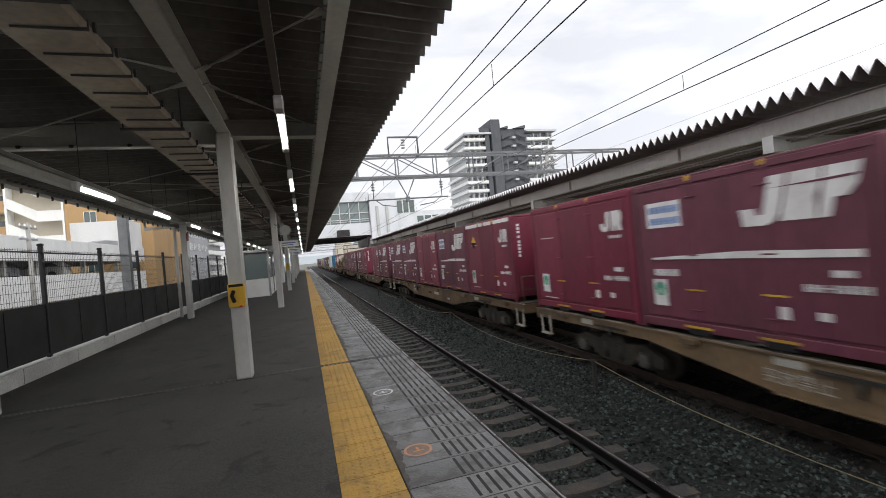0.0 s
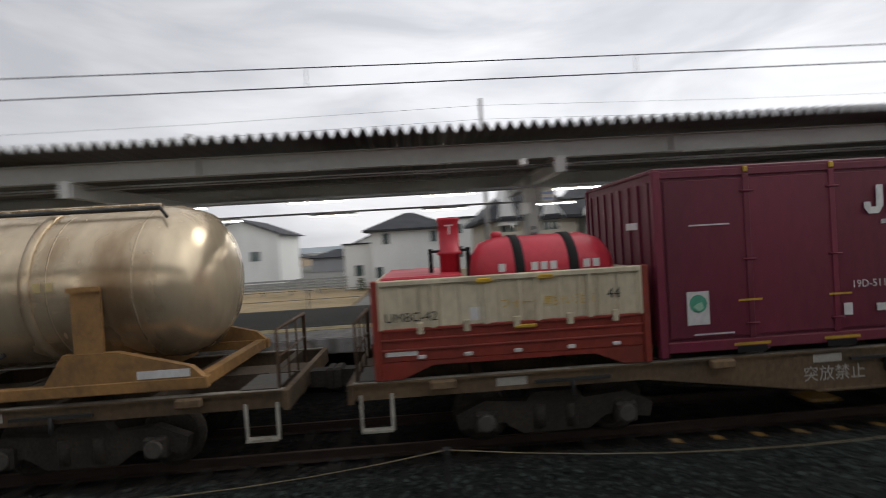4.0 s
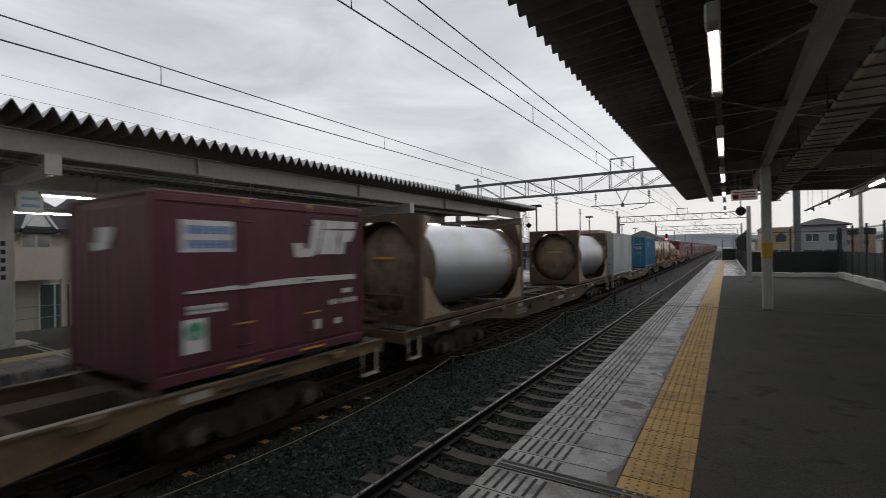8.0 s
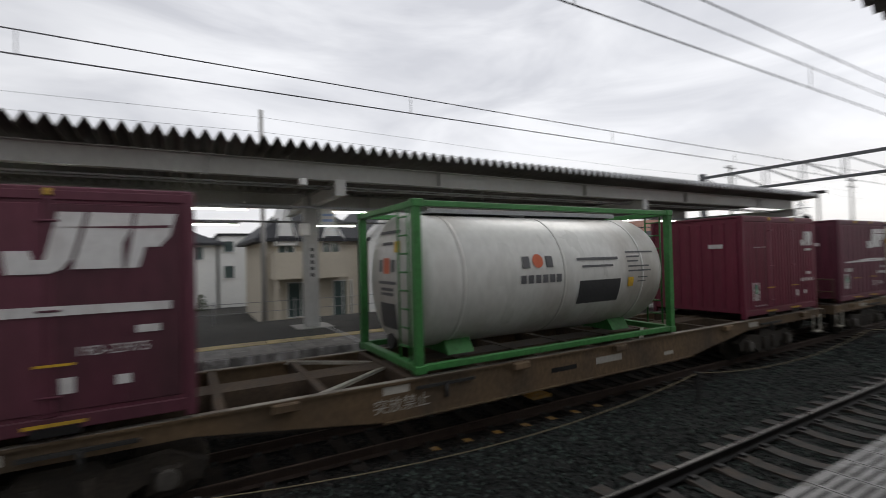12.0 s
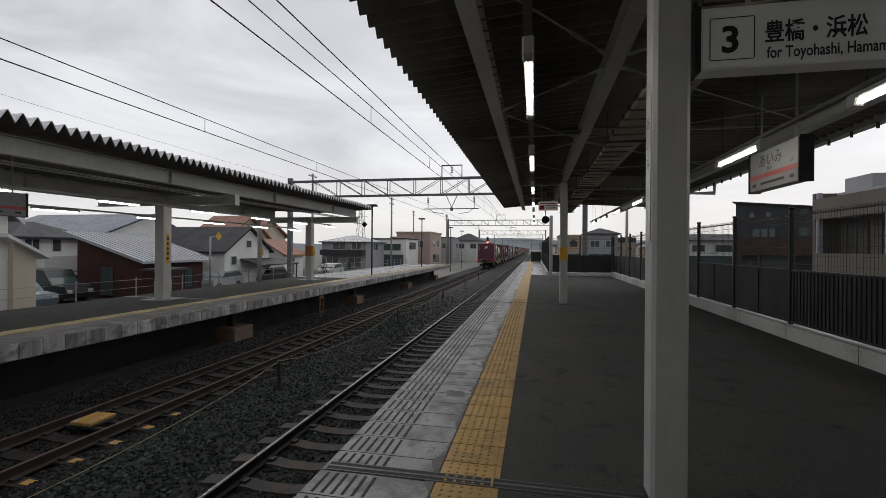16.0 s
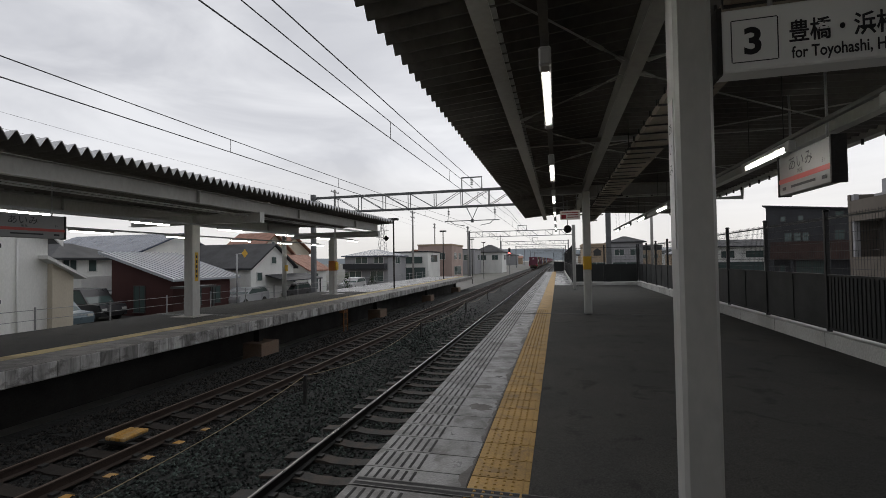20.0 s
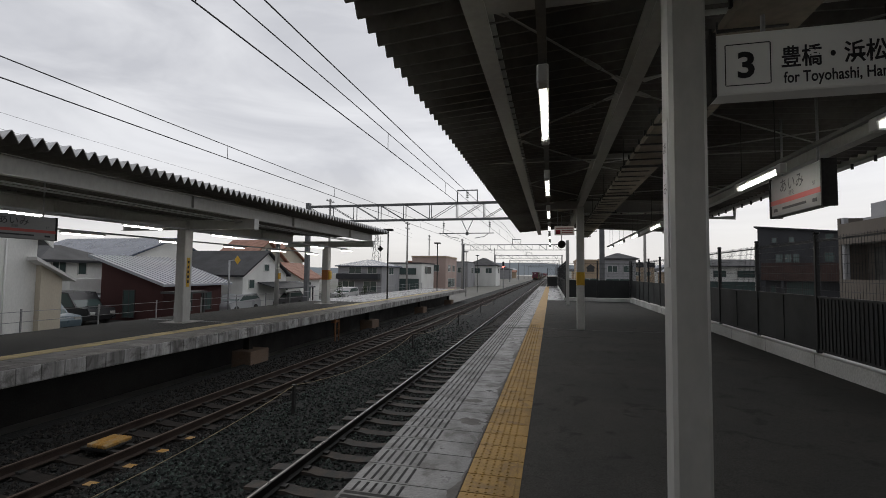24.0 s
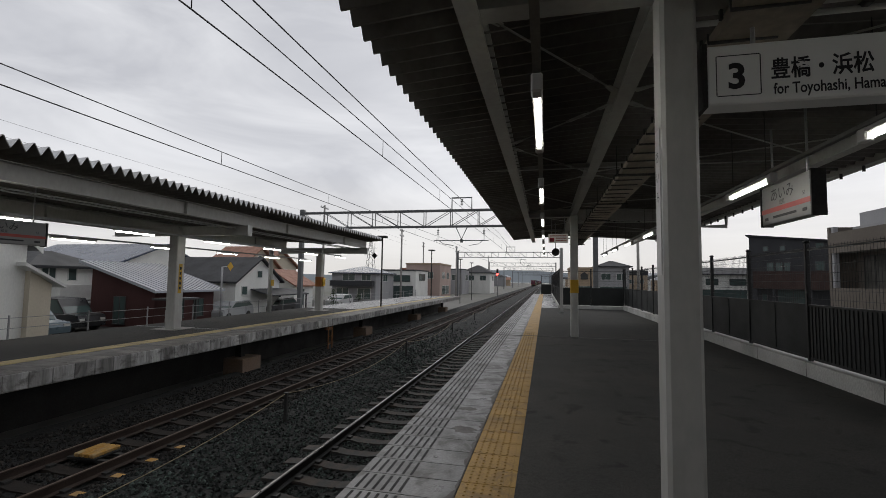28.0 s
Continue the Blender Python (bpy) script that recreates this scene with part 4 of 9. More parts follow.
CL = 3.715


def container(kind):
    """A twelve-foot box; the origin is at its base's middle, the platform side at -x."""
    h = CL / 2
    labels = {"plain": "maroon steel freight container with a white side emblem", "board": "plum freight container with a white emblem block and notice board",
              "ribbed": "plum ribbed freight container with a white emblem block", "strips": "maroon freight container with white strips along the top", "corrugated": "bright maroon freight container with finely corrugated sides", "low": "maroon steel freight container with a low-set white emblem"}
    c = thing("freight_container", labels[kind], "freight container", "small freight containers")
    skin = PLUM if kind in ("board", "ribbed") else MAROON
    body = Shape().soft_box(-1.2, 1.2, -h + 0.03, h - 0.03, 0.12, 2.46, 0.02)
    part("body", body, skin, c)
    part("roof", Shape().soft_box(-1.215, 1.215, -h + 0.01, h - 0.01, 2.44, 2.5, 0.015), skin, c)
    for sx in (-1, 1):
        for sy in (-1, 1):
            part("corner_post", Shape().soft_box(min(sx * 1.225, sx * 1.13), max(sx * 1.225, sx * 1.13), min(sy * h, sy * (h - 0.11)), max(sy * h, sy * (h - 0.11)), 0.0, 2.47, 0.01), skin, c)
        part("bottom_rail", Shape().soft_box(min(sx * 1.222, sx * 1.14), max(sx * 1.222, sx * 1.14), -h + 0.1, h - 0.1, 0.06, 0.2, 0.01), skin, c)
        part("top_rail", Shape().soft_box(min(sx * 1.222, sx * 1.14), max(sx * 1.222, sx * 1.14), -h + 0.1, h - 0.1, 2.36, 2.46, 0.01), skin, c)
    # two door leaves on each side, parted by round-edged posts
    for sx in (-1, 1):
        for y0, y1 in ((h - 0.14, 0.62), (0.58, -0.56), (-0.60, -h + 0.14)):
            d = Shape()
            lo, hi = min(y0, y1), max(y0, y1)
            d.soft_box(min(sx * 1.2, sx * 1.219), max(sx * 1.2, sx * 1.219), lo, hi, 0.24, 2.33, 0.012)
            if kind == "board":
                d.soft_box(min(sx * 1.215, sx * 1.226), max(sx * 1.215, sx * 1.226), (lo + hi) / 2 - 0.04, (lo + hi) / 2 + 0.04, 0.26, 2.31, 0.008)
            dr = part("door", d, skin, c)
        for y in (0.60, -0.58):
            part("post", Shape().soft_box(min(sx * 1.21, sx * 1.232), max(sx * 1.21, sx * 1.232), y - 0.045, y + 0.045, 0.2, 2.38, 0.012), skin, c)
            for z in (0.4, 1.25, 2.15) if sx < 0 else ():
                part("hinge", Shape().tube((sx * 1.235, y - 0.09, z), (sx * 1.235, y + 0.09, z), 0.014, 6), skin, c)
    # ribbed north end, smooth south end
    s = Shape()
    n = 8
    for k in range(n):
        x = -1.02 + 2.04 * k / (n - 1)
        s.soft_box(x - 0.055, x + 0.055, h - 0.031, h - (0.018 if kind == "board" else 0.006), 0.22, 2.34, 0.006)
    part("end_ribs", s, skin, c)
    part("end_panel", Shape().soft_box(-1.12, 1.12, -h + 0.006, -h + 0.032, 0.14, 2.42, 0.012), skin, c)
    for k, z in enumerate((2.2, 2.1, 2.0, 1.86, 1.72, 1.62, 1.52, 1.42, 1.32)):
        part("end_mark", Shape().box(-1.02, -0.94, -h - 0.002, -h + 0.006, z - 0.035, z + 0.035), CWHITE, c, "small white mark")
    part("end_plate", Shape().box(0.5, 0.85, -h - 0.002, -h + 0.006, 2.08, 2.14), CWHITE, c, "small white plate")
    if kind != "board":
        part("end_plate", Shape().box(-0.75, -0.4, h - 0.005, h + 0.002, 1.72, 1.82), CWHITE, c, "small white plate")
    # fork pockets
    for y in (0.62, -0.62):
        part("fork_pocket", plates([(y - 0.2, y + 0.2, 0.015, 0.10)], -1.14, 0.09), SHADOW, c, "dark fork pocket")
        part("fork_stripe", plates([(y - 0.25, y + 0.25, 0.115, 0.15)]), CYELLOW, c, "yellow stripe over the fork pocket")
        part("fork_stripe", plates([(y - 0.16, y + 0.16, 0.70, 0.725)], -1.236), CYELLOW, c, "yellow stripe on the door")
    # sticker low on the far leaf, number and notice bars
    st = part("sticker", plates([(1.18, 1.48, 0.42, 0.86)], -1.226), CWHITE, c, "white notice sheet with a green badge")
    part("badge", outline([[(1.33 + 0.12 * math.cos(a * 0.52), 0.70 + 0.12 * math.sin(a * 0.52)) for a in range(12)]], -1.231), CGREEN, st, "round green badge")
    part("leaf", outline([[(1.40, 0.66), (1.33, 0.60), (1.26, 0.64), (1.28, 0.72), (1.35, 0.70)]], -1.2355, 0.003), LEAFY, st, "pale leaf shape on the badge")
    part("number_bar", plates([(-1.66 + 0.078 * q, -1.61 + 0.078 * q, 0.79, 0.88) for q in range(9) if q != 5] + [(-1.64, -1.0, 0.83, 0.845)]), CWHITE, c, "white number bar")
    for y in (0.60, -0.58):
        part("top_latch", Shape().soft_box(-1.245, -1.2, y - 0.03, y + 0.03, 2.40, 2.475, 0.008), CYELLOW, c, "small yellow latch")
    part("notice_bar", plates([(-1.52, -1.30, 0.97, 1.05), (-1.25, -1.12, 0.45, 0.55)]), CWHITE, c, "small white notice bars")
    part("notice_bar", plates([(-0.78, -0.66, 0.42, 0.58)]), CWHITE, c, "small white notice plate")
    if kind in ("plain", "strips", "corrugated", "low"):
        drop = 0.42 if kind == "low" else 0.0
        # a hooked block and a notched block, side by side
        hook = [(0.18, .38), (0.27, .38), (0.27, .10), (0.20, 0), (0.06, 0), (0, .08), (0, .16), (0.09, .16), (0.10, .09), (0.17, .09)]
        notched = [(0.33, .38), (0.58, .38), (0.63, .32), (0.63, .20), (0.60, .12), (0.63, 0), (0.50, 0), (0.46, .10), (0.43, .10), (0.43, 0), (0.33, 0)]
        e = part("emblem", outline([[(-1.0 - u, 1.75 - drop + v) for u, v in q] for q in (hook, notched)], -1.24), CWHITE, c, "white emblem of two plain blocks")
        part("emblem_bar", plates([(-1.57 + 0.09 * q, -1.50 + 0.09 * q, 1.61 - drop, 1.67 - drop) for q in range(4)] + [(-1.56, -1.24, 1.63 - drop, 1.645 - drop)], -1.24), CWHITE, c, "small white bar under the emblem")
        part("thin_line", plates([(1.40, 0.85, 1.72, 1.74), (1.40, 0.85, 0.28, 0.30)], -1.226), CWHITE, c)
    if kind == "strips":
        part("top_strip", plates([(1.8, 0.66, 2.34, 2.45)], -1.228), CWHITE, c, "white strip along the top")
        part("top_strip", plates([(0.55, 0.22, 2.34, 2.45), (0.12, -0.5, 2.34, 2.45)], -1.228), CWHITE, c, "white strip along the top")
        part("top_strip", plates([(-0.66, -1.8, 2.34, 2.45)], -1.228), CWHITE, c, "white strip along the top")
        part("warning_diamond", outline([[(1.12, 2.05), (1.34, 1.83), (0.90, 1.83)]], -1.228), CYELLOW, c, "orange half of a diamond sign")
        part("warning_diamond", outline([[(1.34, 1.825), (1.12, 1.60), (0.90, 1.825)]], -1.228), SHADOW, c, "black half of a diamond sign")
    if kind == "corrugated":
        for k in range(24):
            y = -1.70 + 0.148 * k
            part("side_rib", Shape().prism([(-1.222, y - 0.05), (-1.2385, y - 0.02), (-1.2385, y + 0.02), (-1.222, y + 0.05)], "z", 0.24, 2.33), skin, c)
    if kind == "ribbed":
        for k in range(11):
            y = -1.6 + 0.32 * k
            part("side_rib", Shape().soft_box(-1.236, -1.21, y - 0.05, y + 0.05, 0.24, 2.33, 0.012), skin, c)
    if kind in ("board", "ribbed"):
        if kind == "board":
            part("notice_board", plates([(1.50, 0.78, 1.72, 2.14)], -1.228), CWHITE, c, "white notice board with blue lines")
        for z in (1.96, 1.77) if kind == "board" else ():
            row = [(0.82 + 0.09 * q, 0.89 + 0.09 * q, z, z + 0.11) for q in range(7)] + [(0.84, 1.42, z + 0.045, z + 0.06)]
            part("board_line", plates(row, -1.2335), SLATE, c, "blue line of print")
        # three slanted blocks, the first one hooked
        e = [[(0.42, .58), (0.64, .58), (0.52, .10), (0.44, 0), (0.34, -.04), (0.03, -.04), (0, .19), (0.2, .19), (0.23, .10), (0.31, .10)],
             [(0.68, .58), (1.04, .58), (1.02, .40), (0.95, .26), (0.95, 0), (0.53, 0)],
             [(1.08, .58), (1.44, .58), (1.38, .34), (1.28, .22), (1.15, .22), (1.09, 0), (0.98, 0)]]
        e = part("emblem", outline([[(-0.24 - u, 1.66 + v) for u, v in q] for q in e], -1.236), CWHITE, c, "white slanted block emblem")
        part("emblem_gap", outline([[(-0.66, 2.085), (-1.30, 2.105), (-1.62, 2.115), (-1.62, 2.085), (-1.30, 2.075)]], -1.2405, 0.003), skin, e, "dark slit across the emblem")
        part("mid_stripe", outline([[(1.44, 1.22), (-0.2, 1.30), (-1.62, 1.29), (-1.62, 1.20), (-0.2, 1.20), (1.44, 1.19)]], -1.236), CWHITE, c, "white tapering stripe")
        part("name_bar", plates([(1.42 - 0.13 * q, 1.31 - 0.13 * q, 0.92, 1.03) for q in range(4)] + [(0.93, 1.41, 0.965, 0.98)], -1.228), CWHITE, c, "white name bar")
        for sy in (-1, 1):
            part("end_emblem", Shape().prism([(-sy * u * 0.42 + sy * 0.30, 1.78 + 0.5 * v) for u, v in ((0, -.04), (0.34, -.04), (0.53, 0), (1.09, 0), (1.15, .22), (1.28, .22), (1.44, .58), (0.42, .58), (0.31, .10), (0.23, .10), (0.2, .19), (0, .19))], "y", sy * (h - 0.004), sy * (h + 0.012)), CWHITE, c, "white slanted emblem block on the end")
    return c


SLATE = paint("notice_slate_blue", (0.17, 0.25, 0.46), 0.6, vary=0.1, bump=0)
TEXTW = paint("worn_white_lettering", (0.42, 0.40, 0.36), 0.7, vary=0.1, bump=0)
PRINT = paint("tank_print_grey", (0.10, 0.10, 0.105), 0.6, vary=0.1, bump=0)
PLATE = paint("data_plate_grey", (0.05, 0.05, 0.052), 0.5, vary=0.15, fine=30, bump=0)
STENCIL = lettering("突放禁止", 0.22, TEXTW, "stencil")


def tank_body(r, half, belly=0.42):
    rise = [(0.0, 0.02), (0.05, 0.35), (0.2, 0.7), (0.36, 0.87), (0.6, 0.965), (1.0, 1.0)]
    return [(-half + belly * u, r * q) for u, q in rise] + [(half - belly * u, r * q) for u, q in rise[::-1]]


def frame_parts(c, half, material, w=1.2, top=2.55, low=0.0, rails=True, diagonals="end"):
    for sy in (-1, 1):
        y = sy * half
        y0, y1 = min(y, y - sy * 0.13), max(y, y - sy * 0.13)
        for sx in (-1, 1):
            x0, x1 = min(sx * w, sx * (w - 0.13)), max(sx * w, sx * (w - 0.13))
            part("corner_post", Shape().soft_box(x0, x1, y0, y1, low + 0.1, top - 0.1, 0.012), material, c)
            for z0, z1 in ((low, low + 0.12), (top - 0.12, top)):
                part("corner_casting", Shape().soft_box(min(sx * (w + 0.012), sx * (w - 0.16)), max(sx * (w + 0.012), sx * (w - 0.16)), min(y + sy * 0.012, y - sy * 0.17), max(y + sy * 0.012, y - sy * 0.17), z0, z1, 0.01), material, c)
        for z0, z1 in ((low + 0.02, low + 0.13), (top - 0.12, top - 0.02)):
            part("end_rail", Shape().soft_box(-w + 0.15, w - 0.15, y0, y1, z0, z1, 0.01), material, c)
        for sx in (-1, 1):
            if diagonals in ("end", "both"):
                part("brace", Shape().tube((sx * (w - 0.1), y - sy * 0.06, low + 0.1), (sx * 0.45, y - sy * 0.06, low + 0.62), 0.045, 8), material, c)
                part("brace", Shape().tube((sx * (w - 0.1), y - sy * 0.06, top - 0.1), (sx * 0.45, y - sy * 0.06, top - 0.55), 0.045, 8), material, c)
            if diagonals == "both":
                part("brace", Shape().tube((sx * (w - 0.05), y - sy * 0.08, low + 0.15), (sx * (w - 0.05), y - sy * 0.75, low + 0.55), 0.04, 8), material, c)
                part("brace", Shape().tube((sx * (w - 0.05), y - sy * 0.08, top - 0.15), (sx * (w - 0.05), y - sy * 0.75, top - 0.45), 0.04, 8), material, c)
                part("brace", Shape().tube((sx * (w - 0.05), y - sy * 0.08, low + 0.1), (sx * (w - 0.25), y - sy * 1.2, low + 0.1), 0.04, 8), material, c)
    if rails:
        for sx in (-1, 1):
            for z0, z1 in ((low + 0.03, low + 0.13), (top - 0.11, top - 0.02)):
                part("side_rail", Shape().soft_box(min(sx * w, sx * (w - 0.09)), max(sx * w, sx * (w - 0.09)), -half + 0.13, half - 0.13, z0, z1, 0.01), material, c)


def tank_container(label, frame_paint, tank_paint, rails=True, diagonals="end", r=1.13, bands=3, shade=None, emblem=None, bold=None, mid_rail=False):
    half = 3.02
    c = thing("tank_container", label, "tank container", "tank containers")
    frame_parts(c, half, frame_paint, rails=rails, diagonals=diagonals)
    t = part("tank", Shape().lathe([(u, q) for u, q in tank_body(r, half - 0.07, 0.30)], "y", (0, 0, 1.3), 40), tank_paint, c)
    for k in range(bands):
        y = -half + 0.9 + (2 * half - 1.8) * k / max(1, bands - 1)
        part("band", Shape().lathe([(y - 0.03, r + 0.001), (y - 0.025, r + 0.01), (y + 0.025, r + 0.01), (y + 0.03, r + 0.001)], "y", (0, 0, 1.3), 40), tank_paint, t)
    part("walkway", Shape().box(-0.3, 0.3, -2.3, 2.3, 2.44, 2.47).box(-0.32, -0.3, -2.3, 2.3, 2.44, 2.52).box(0.3, 0.32, -2.3, 2.3, 2.44, 2.52), GALV, c)
    part("manhole", Shape().lathe([(2.40, 0.28), (2.50, 0.28), (2.52, 0.2)], "z", (0, 0.3, 0), 18), GALV, c)
    for sy in (-1, 1):
        s = Shape()
        y = sy * (half - 0.03)
        s.tube((-0.58, y, 0.15), (-0.58, y, 2.5), 0.018, 6).tube((-0.93, y, 0.15), (-0.93, y, 2.5), 0.018, 6)
        for k in range(8):
            s.tube((-0.58, y, 0.35 + 0.28 * k), (-0.93, y, 0.35 + 0.28 * k), 0.014, 6)
        part("ladder", s, frame_paint, c)
    part("saddle", Shape().prism([(-0.7, 0.1), (0.7, 0.1), (0.5, 0.4), (-0.5, 0.4)], "y", -2.2, -1.7), frame_paint, c)
    part("saddle", Shape().prism([(-0.7, 0.1), (0.7, 0.1), (0.5, 0.4), (-0.5, 0.4)], "y", 1.7, 2.2), frame_paint, c)
    part("valve", Shape().tube((0, half - 0.15, 0.3), (0, half - 0.5, 0.45), 0.09, 10).tube((0, half - 0.1, 0.3), (0, half - 0.18, 0.3), 0.13, 10), DARK, c)

    def curved(rects, mat, name, lab):
        """Plates that follow the round side of the tank: (y0, y1, z0, z1)."""
        for y0, y1, z0, z1 in rects:
            s = Shape()
            n = max(2, int((z1 - z0) / 0.12))
            vs = []
            for y in (y0, y1):
                for k in range(n + 1):
                    z = z0 + (z1 - z0) * k / n
                    q = math.asin(max(-1, min(1, (z - 1.3) / (r + 0.014))))
                    vs.append((-(r + 0.014) * math.cos(q), y, z))
            s.add(vs, [(k, k + 1, n + 2 + k, n + 1 + k) for k in range(n)], True)
            made = part(name, s, mat, t, lab)
        return made

    curved([(-0.31, -1.41, 1.56, 1.61), (-0.42, -1.25, 1.43, 1.47)], PRINT, "print_bar", "dark line of print")
    curved([(-1.67, -2.5, 1.68, 1.71), (-1.67, -2.05, 1.59, 1.62), (-1.67, -2.0, 1.50, 1.53), (-1.67, -2.3, 1.40, 1.43), (-1.67, -2.35, 1.31, 1.34), (-1.95, -2.25, 1.18, 1.20), (-1.95, -2.2, 1.10, 1.12)], PRINT, "print_bar", "dark line of print")
    curved([(-0.35, -1.45, 0.76, 1.19)], PLATE, "data_plate", "dark grey data plate")
    curved([(-1.67, -1.83, 1.02, 1.20)], CYELLOW, "warning_label", "small yellow warning label")
    def on_end(x0, x1, z0, z1, mat, name, lab):
        """A patch that follows the dished north end of the tank."""
        dish = [(0.0, 0.0), (0.35, 0.05), (0.7, 0.2), (0.87, 0.36), (0.965, 0.6), (1.0, 1.0)]
        vs, n = [], 5
        for i in range(n + 1):
            for j in range(n + 1):
                x, z = x0 + (x1 - x0) * i / n, z0 + (z1 - z0) * j / n
                q = min(0.999, math.hypot(x, z - 1.3) / r)
                a, b = [(a, b) for a, b in zip(dish, dish[1:]) if a[0] <= q < b[0]][0]
                deep = 0.30 * (a[1] + (b[1] - a[1]) * (q - a[0]) / (b[0] - a[0]))
                vs.append((x, half - 0.07 - deep + 0.012, z))
        part(name, Shape().add(vs, [(i * (n + 1) + j, i * (n + 1) + j + 1, (i + 1) * (n + 1) + j + 1, (i + 1) * (n + 1) + j) for i in range(n) for j in range(n)], True), mat, t, lab)

    on_end(-0.30, 0.34, 0.52, 0.94, PLATE, "data_plate", "dark grey data plate")
    for z, w in ((2.12, 0.42), (1.93, 0.22), (1.28, 0.36), (1.17, 0.26), (1.09, 0.26)):
        on_end(-w, w, z - 0.025, z + 0.025, PRINT, "print_bar", "dark line of print")
    if not shade:
        on_end(-0.47, -0.27, 1.78, 1.96, CYELLOW, "warning_label", "small yellow warning label")
    if emblem:
        on_end(-0.13, 0.13, 1.43, 1.69, paint("end_emblem_paint", emblem, 0.5, vary=0.05, bump=0), "emblem", "coloured emblem block")
        for k in (-1, 1):
            on_end(k * 0.26 - 0.06, k * 0.26 + 0.06, 1.46, 1.66, PRINT, "emblem_wing", "grey wing of the emblem")
    if mid_rail:
        part("mid_rail", Shape().soft_box(-1.2, -1.13, -half + 0.13, half - 0.13, 0.78, 0.87, 0.01), frame_paint, c)
        for sy in (-1, 1):
            part("brace", Shape().tube((-1.16, sy * (half - 0.75), 0.12), (-1.16, sy * (half - 0.12), 0.55), 0.035, 8), frame_paint, c)
    if bold:
        m = paint("bold_emblem_paint", bold, 0.5, vary=0.08, bump=0)
        for y0, y1, z0, z1 in ((1.05, 0.90, 1.18, 1.78), (1.22, 1.06, 1.12, 1.30), (0.72, 0.30, 1.24, 1.68), (0.18, -0.36, 1.62, 1.76), (-0.02, -0.16, 1.24, 1.619)):
            curved([(y0, y1, z0, z1)], m, "emblem", "navy block of a large emblem")
        part("low_rail", Shape().soft_box(-1.2, -1.12, -half + 0.13, half - 0.13, 0.42, 0.52, 0.01), frame_paint, c)
    if emblem:
        m = paint("emblem_paint", emblem, 0.5, vary=0.05, bump=0)
        curved([(1.02 - 0.16 * q, 0.90 - 0.16 * q, 1.20, 1.34) for q in range(6)], PRINT, "emblem_bar", "grey block of the emblem line")
        curved([(0.96, 0.80, 1.46, 1.66), (0.44, 0.28, 1.46, 1.66)], PRINT, "emblem_wing", "grey wing of the emblem")
        s = Shape()
        vs = []
        for k in range(14):
            a = 2 * math.pi * k / 14
            z = 1.58 + 0.12 * math.sin(a)
            q = math.asin((z - 1.3) / (r + 0.016))
            vs.append((-(r + 0.016) * math.cos(q), 0.62 + 0.12 * math.cos(a), z))
        part("emblem", s.add(vs, [tuple(range(14))]), m, t, "round coloured emblem")
    if shade:
        n = 14
        vs = []
        for y in (-2.45, 2.45):
            for k in range(n + 1):
                a = radians(22 + 136 * k / n)
                vs.append(((r + 0.07) * math.cos(a), y, 1.3 + (r + 0.07) * math.sin(a)))
        sh = Shape().add(vs, [(k, k + 1, n + 2 + k, n + 1 + k) for k in range(n)], True)
        vs = []
        for y in (-2.45, 2.45):
            for k in range(n + 1):
                a = radians(22 + 136 * k / n)
                vs.append(((r + 0.055) * math.cos(a), y, 1.3 + (r + 0.055) * math.sin(a)))
        sh.add(vs, [(k, n + 1 + k, n + 2 + k, k + 1) for k in range(n)], True)
        roof = part("sun_shade", sh, shade, c, "curved painted sun shade over the tank")
        for q in range(7):
            a0, a1 = radians(151), radians(156)
            y = 1.5 - 0.24 * q
            vs = [((r + 0.078) * math.cos(w), v, 1.3 + (r + 0.078) * math.sin(w)) for v in (y, y - 0.17) for w in (a0, a1)]
            part("shade_print", Shape().add(vs, [(0, 1, 3, 2)]), CWHITE, roof, "white block of print")
        for y in (-2.0, -0.7, 0.7, 2.0):
            part("shade_bracket", Shape().box(-r - 0.06, -r + 0.12, y - 0.03, y + 0.03, 1.70, 1.74), shade, c)
        curved([(-1.0 - 0.17 * q, -1.14 - 0.17 * q, 1.80, 1.93) for q in range(8)], PRINT, "name_block", "dark block of the name line")
        curved([(0.5, -2.3, 1.38, 1.43)], paint("faded_red", (0.35, 0.08, 0.05), 0.6, vary=0.1, bump=0), "red_bar", "faded red line of print")
        s = Shape()
        part("warning_diamond", s.prism([(1.5, 1.75), (1.78, 1.47), (1.5, 1.19)], "x", -r - 0.02, -r - 0.012), CYELLOW, t, "orange half of a diamond sign")
        part("warning_diamond", Shape().prism([(1.495, 1.75), (1.22, 1.47), (1.495, 1.19)], "x", -r - 0.02, -r - 0.012), SHADOW, t, "black half of a diamond sign")
    return c


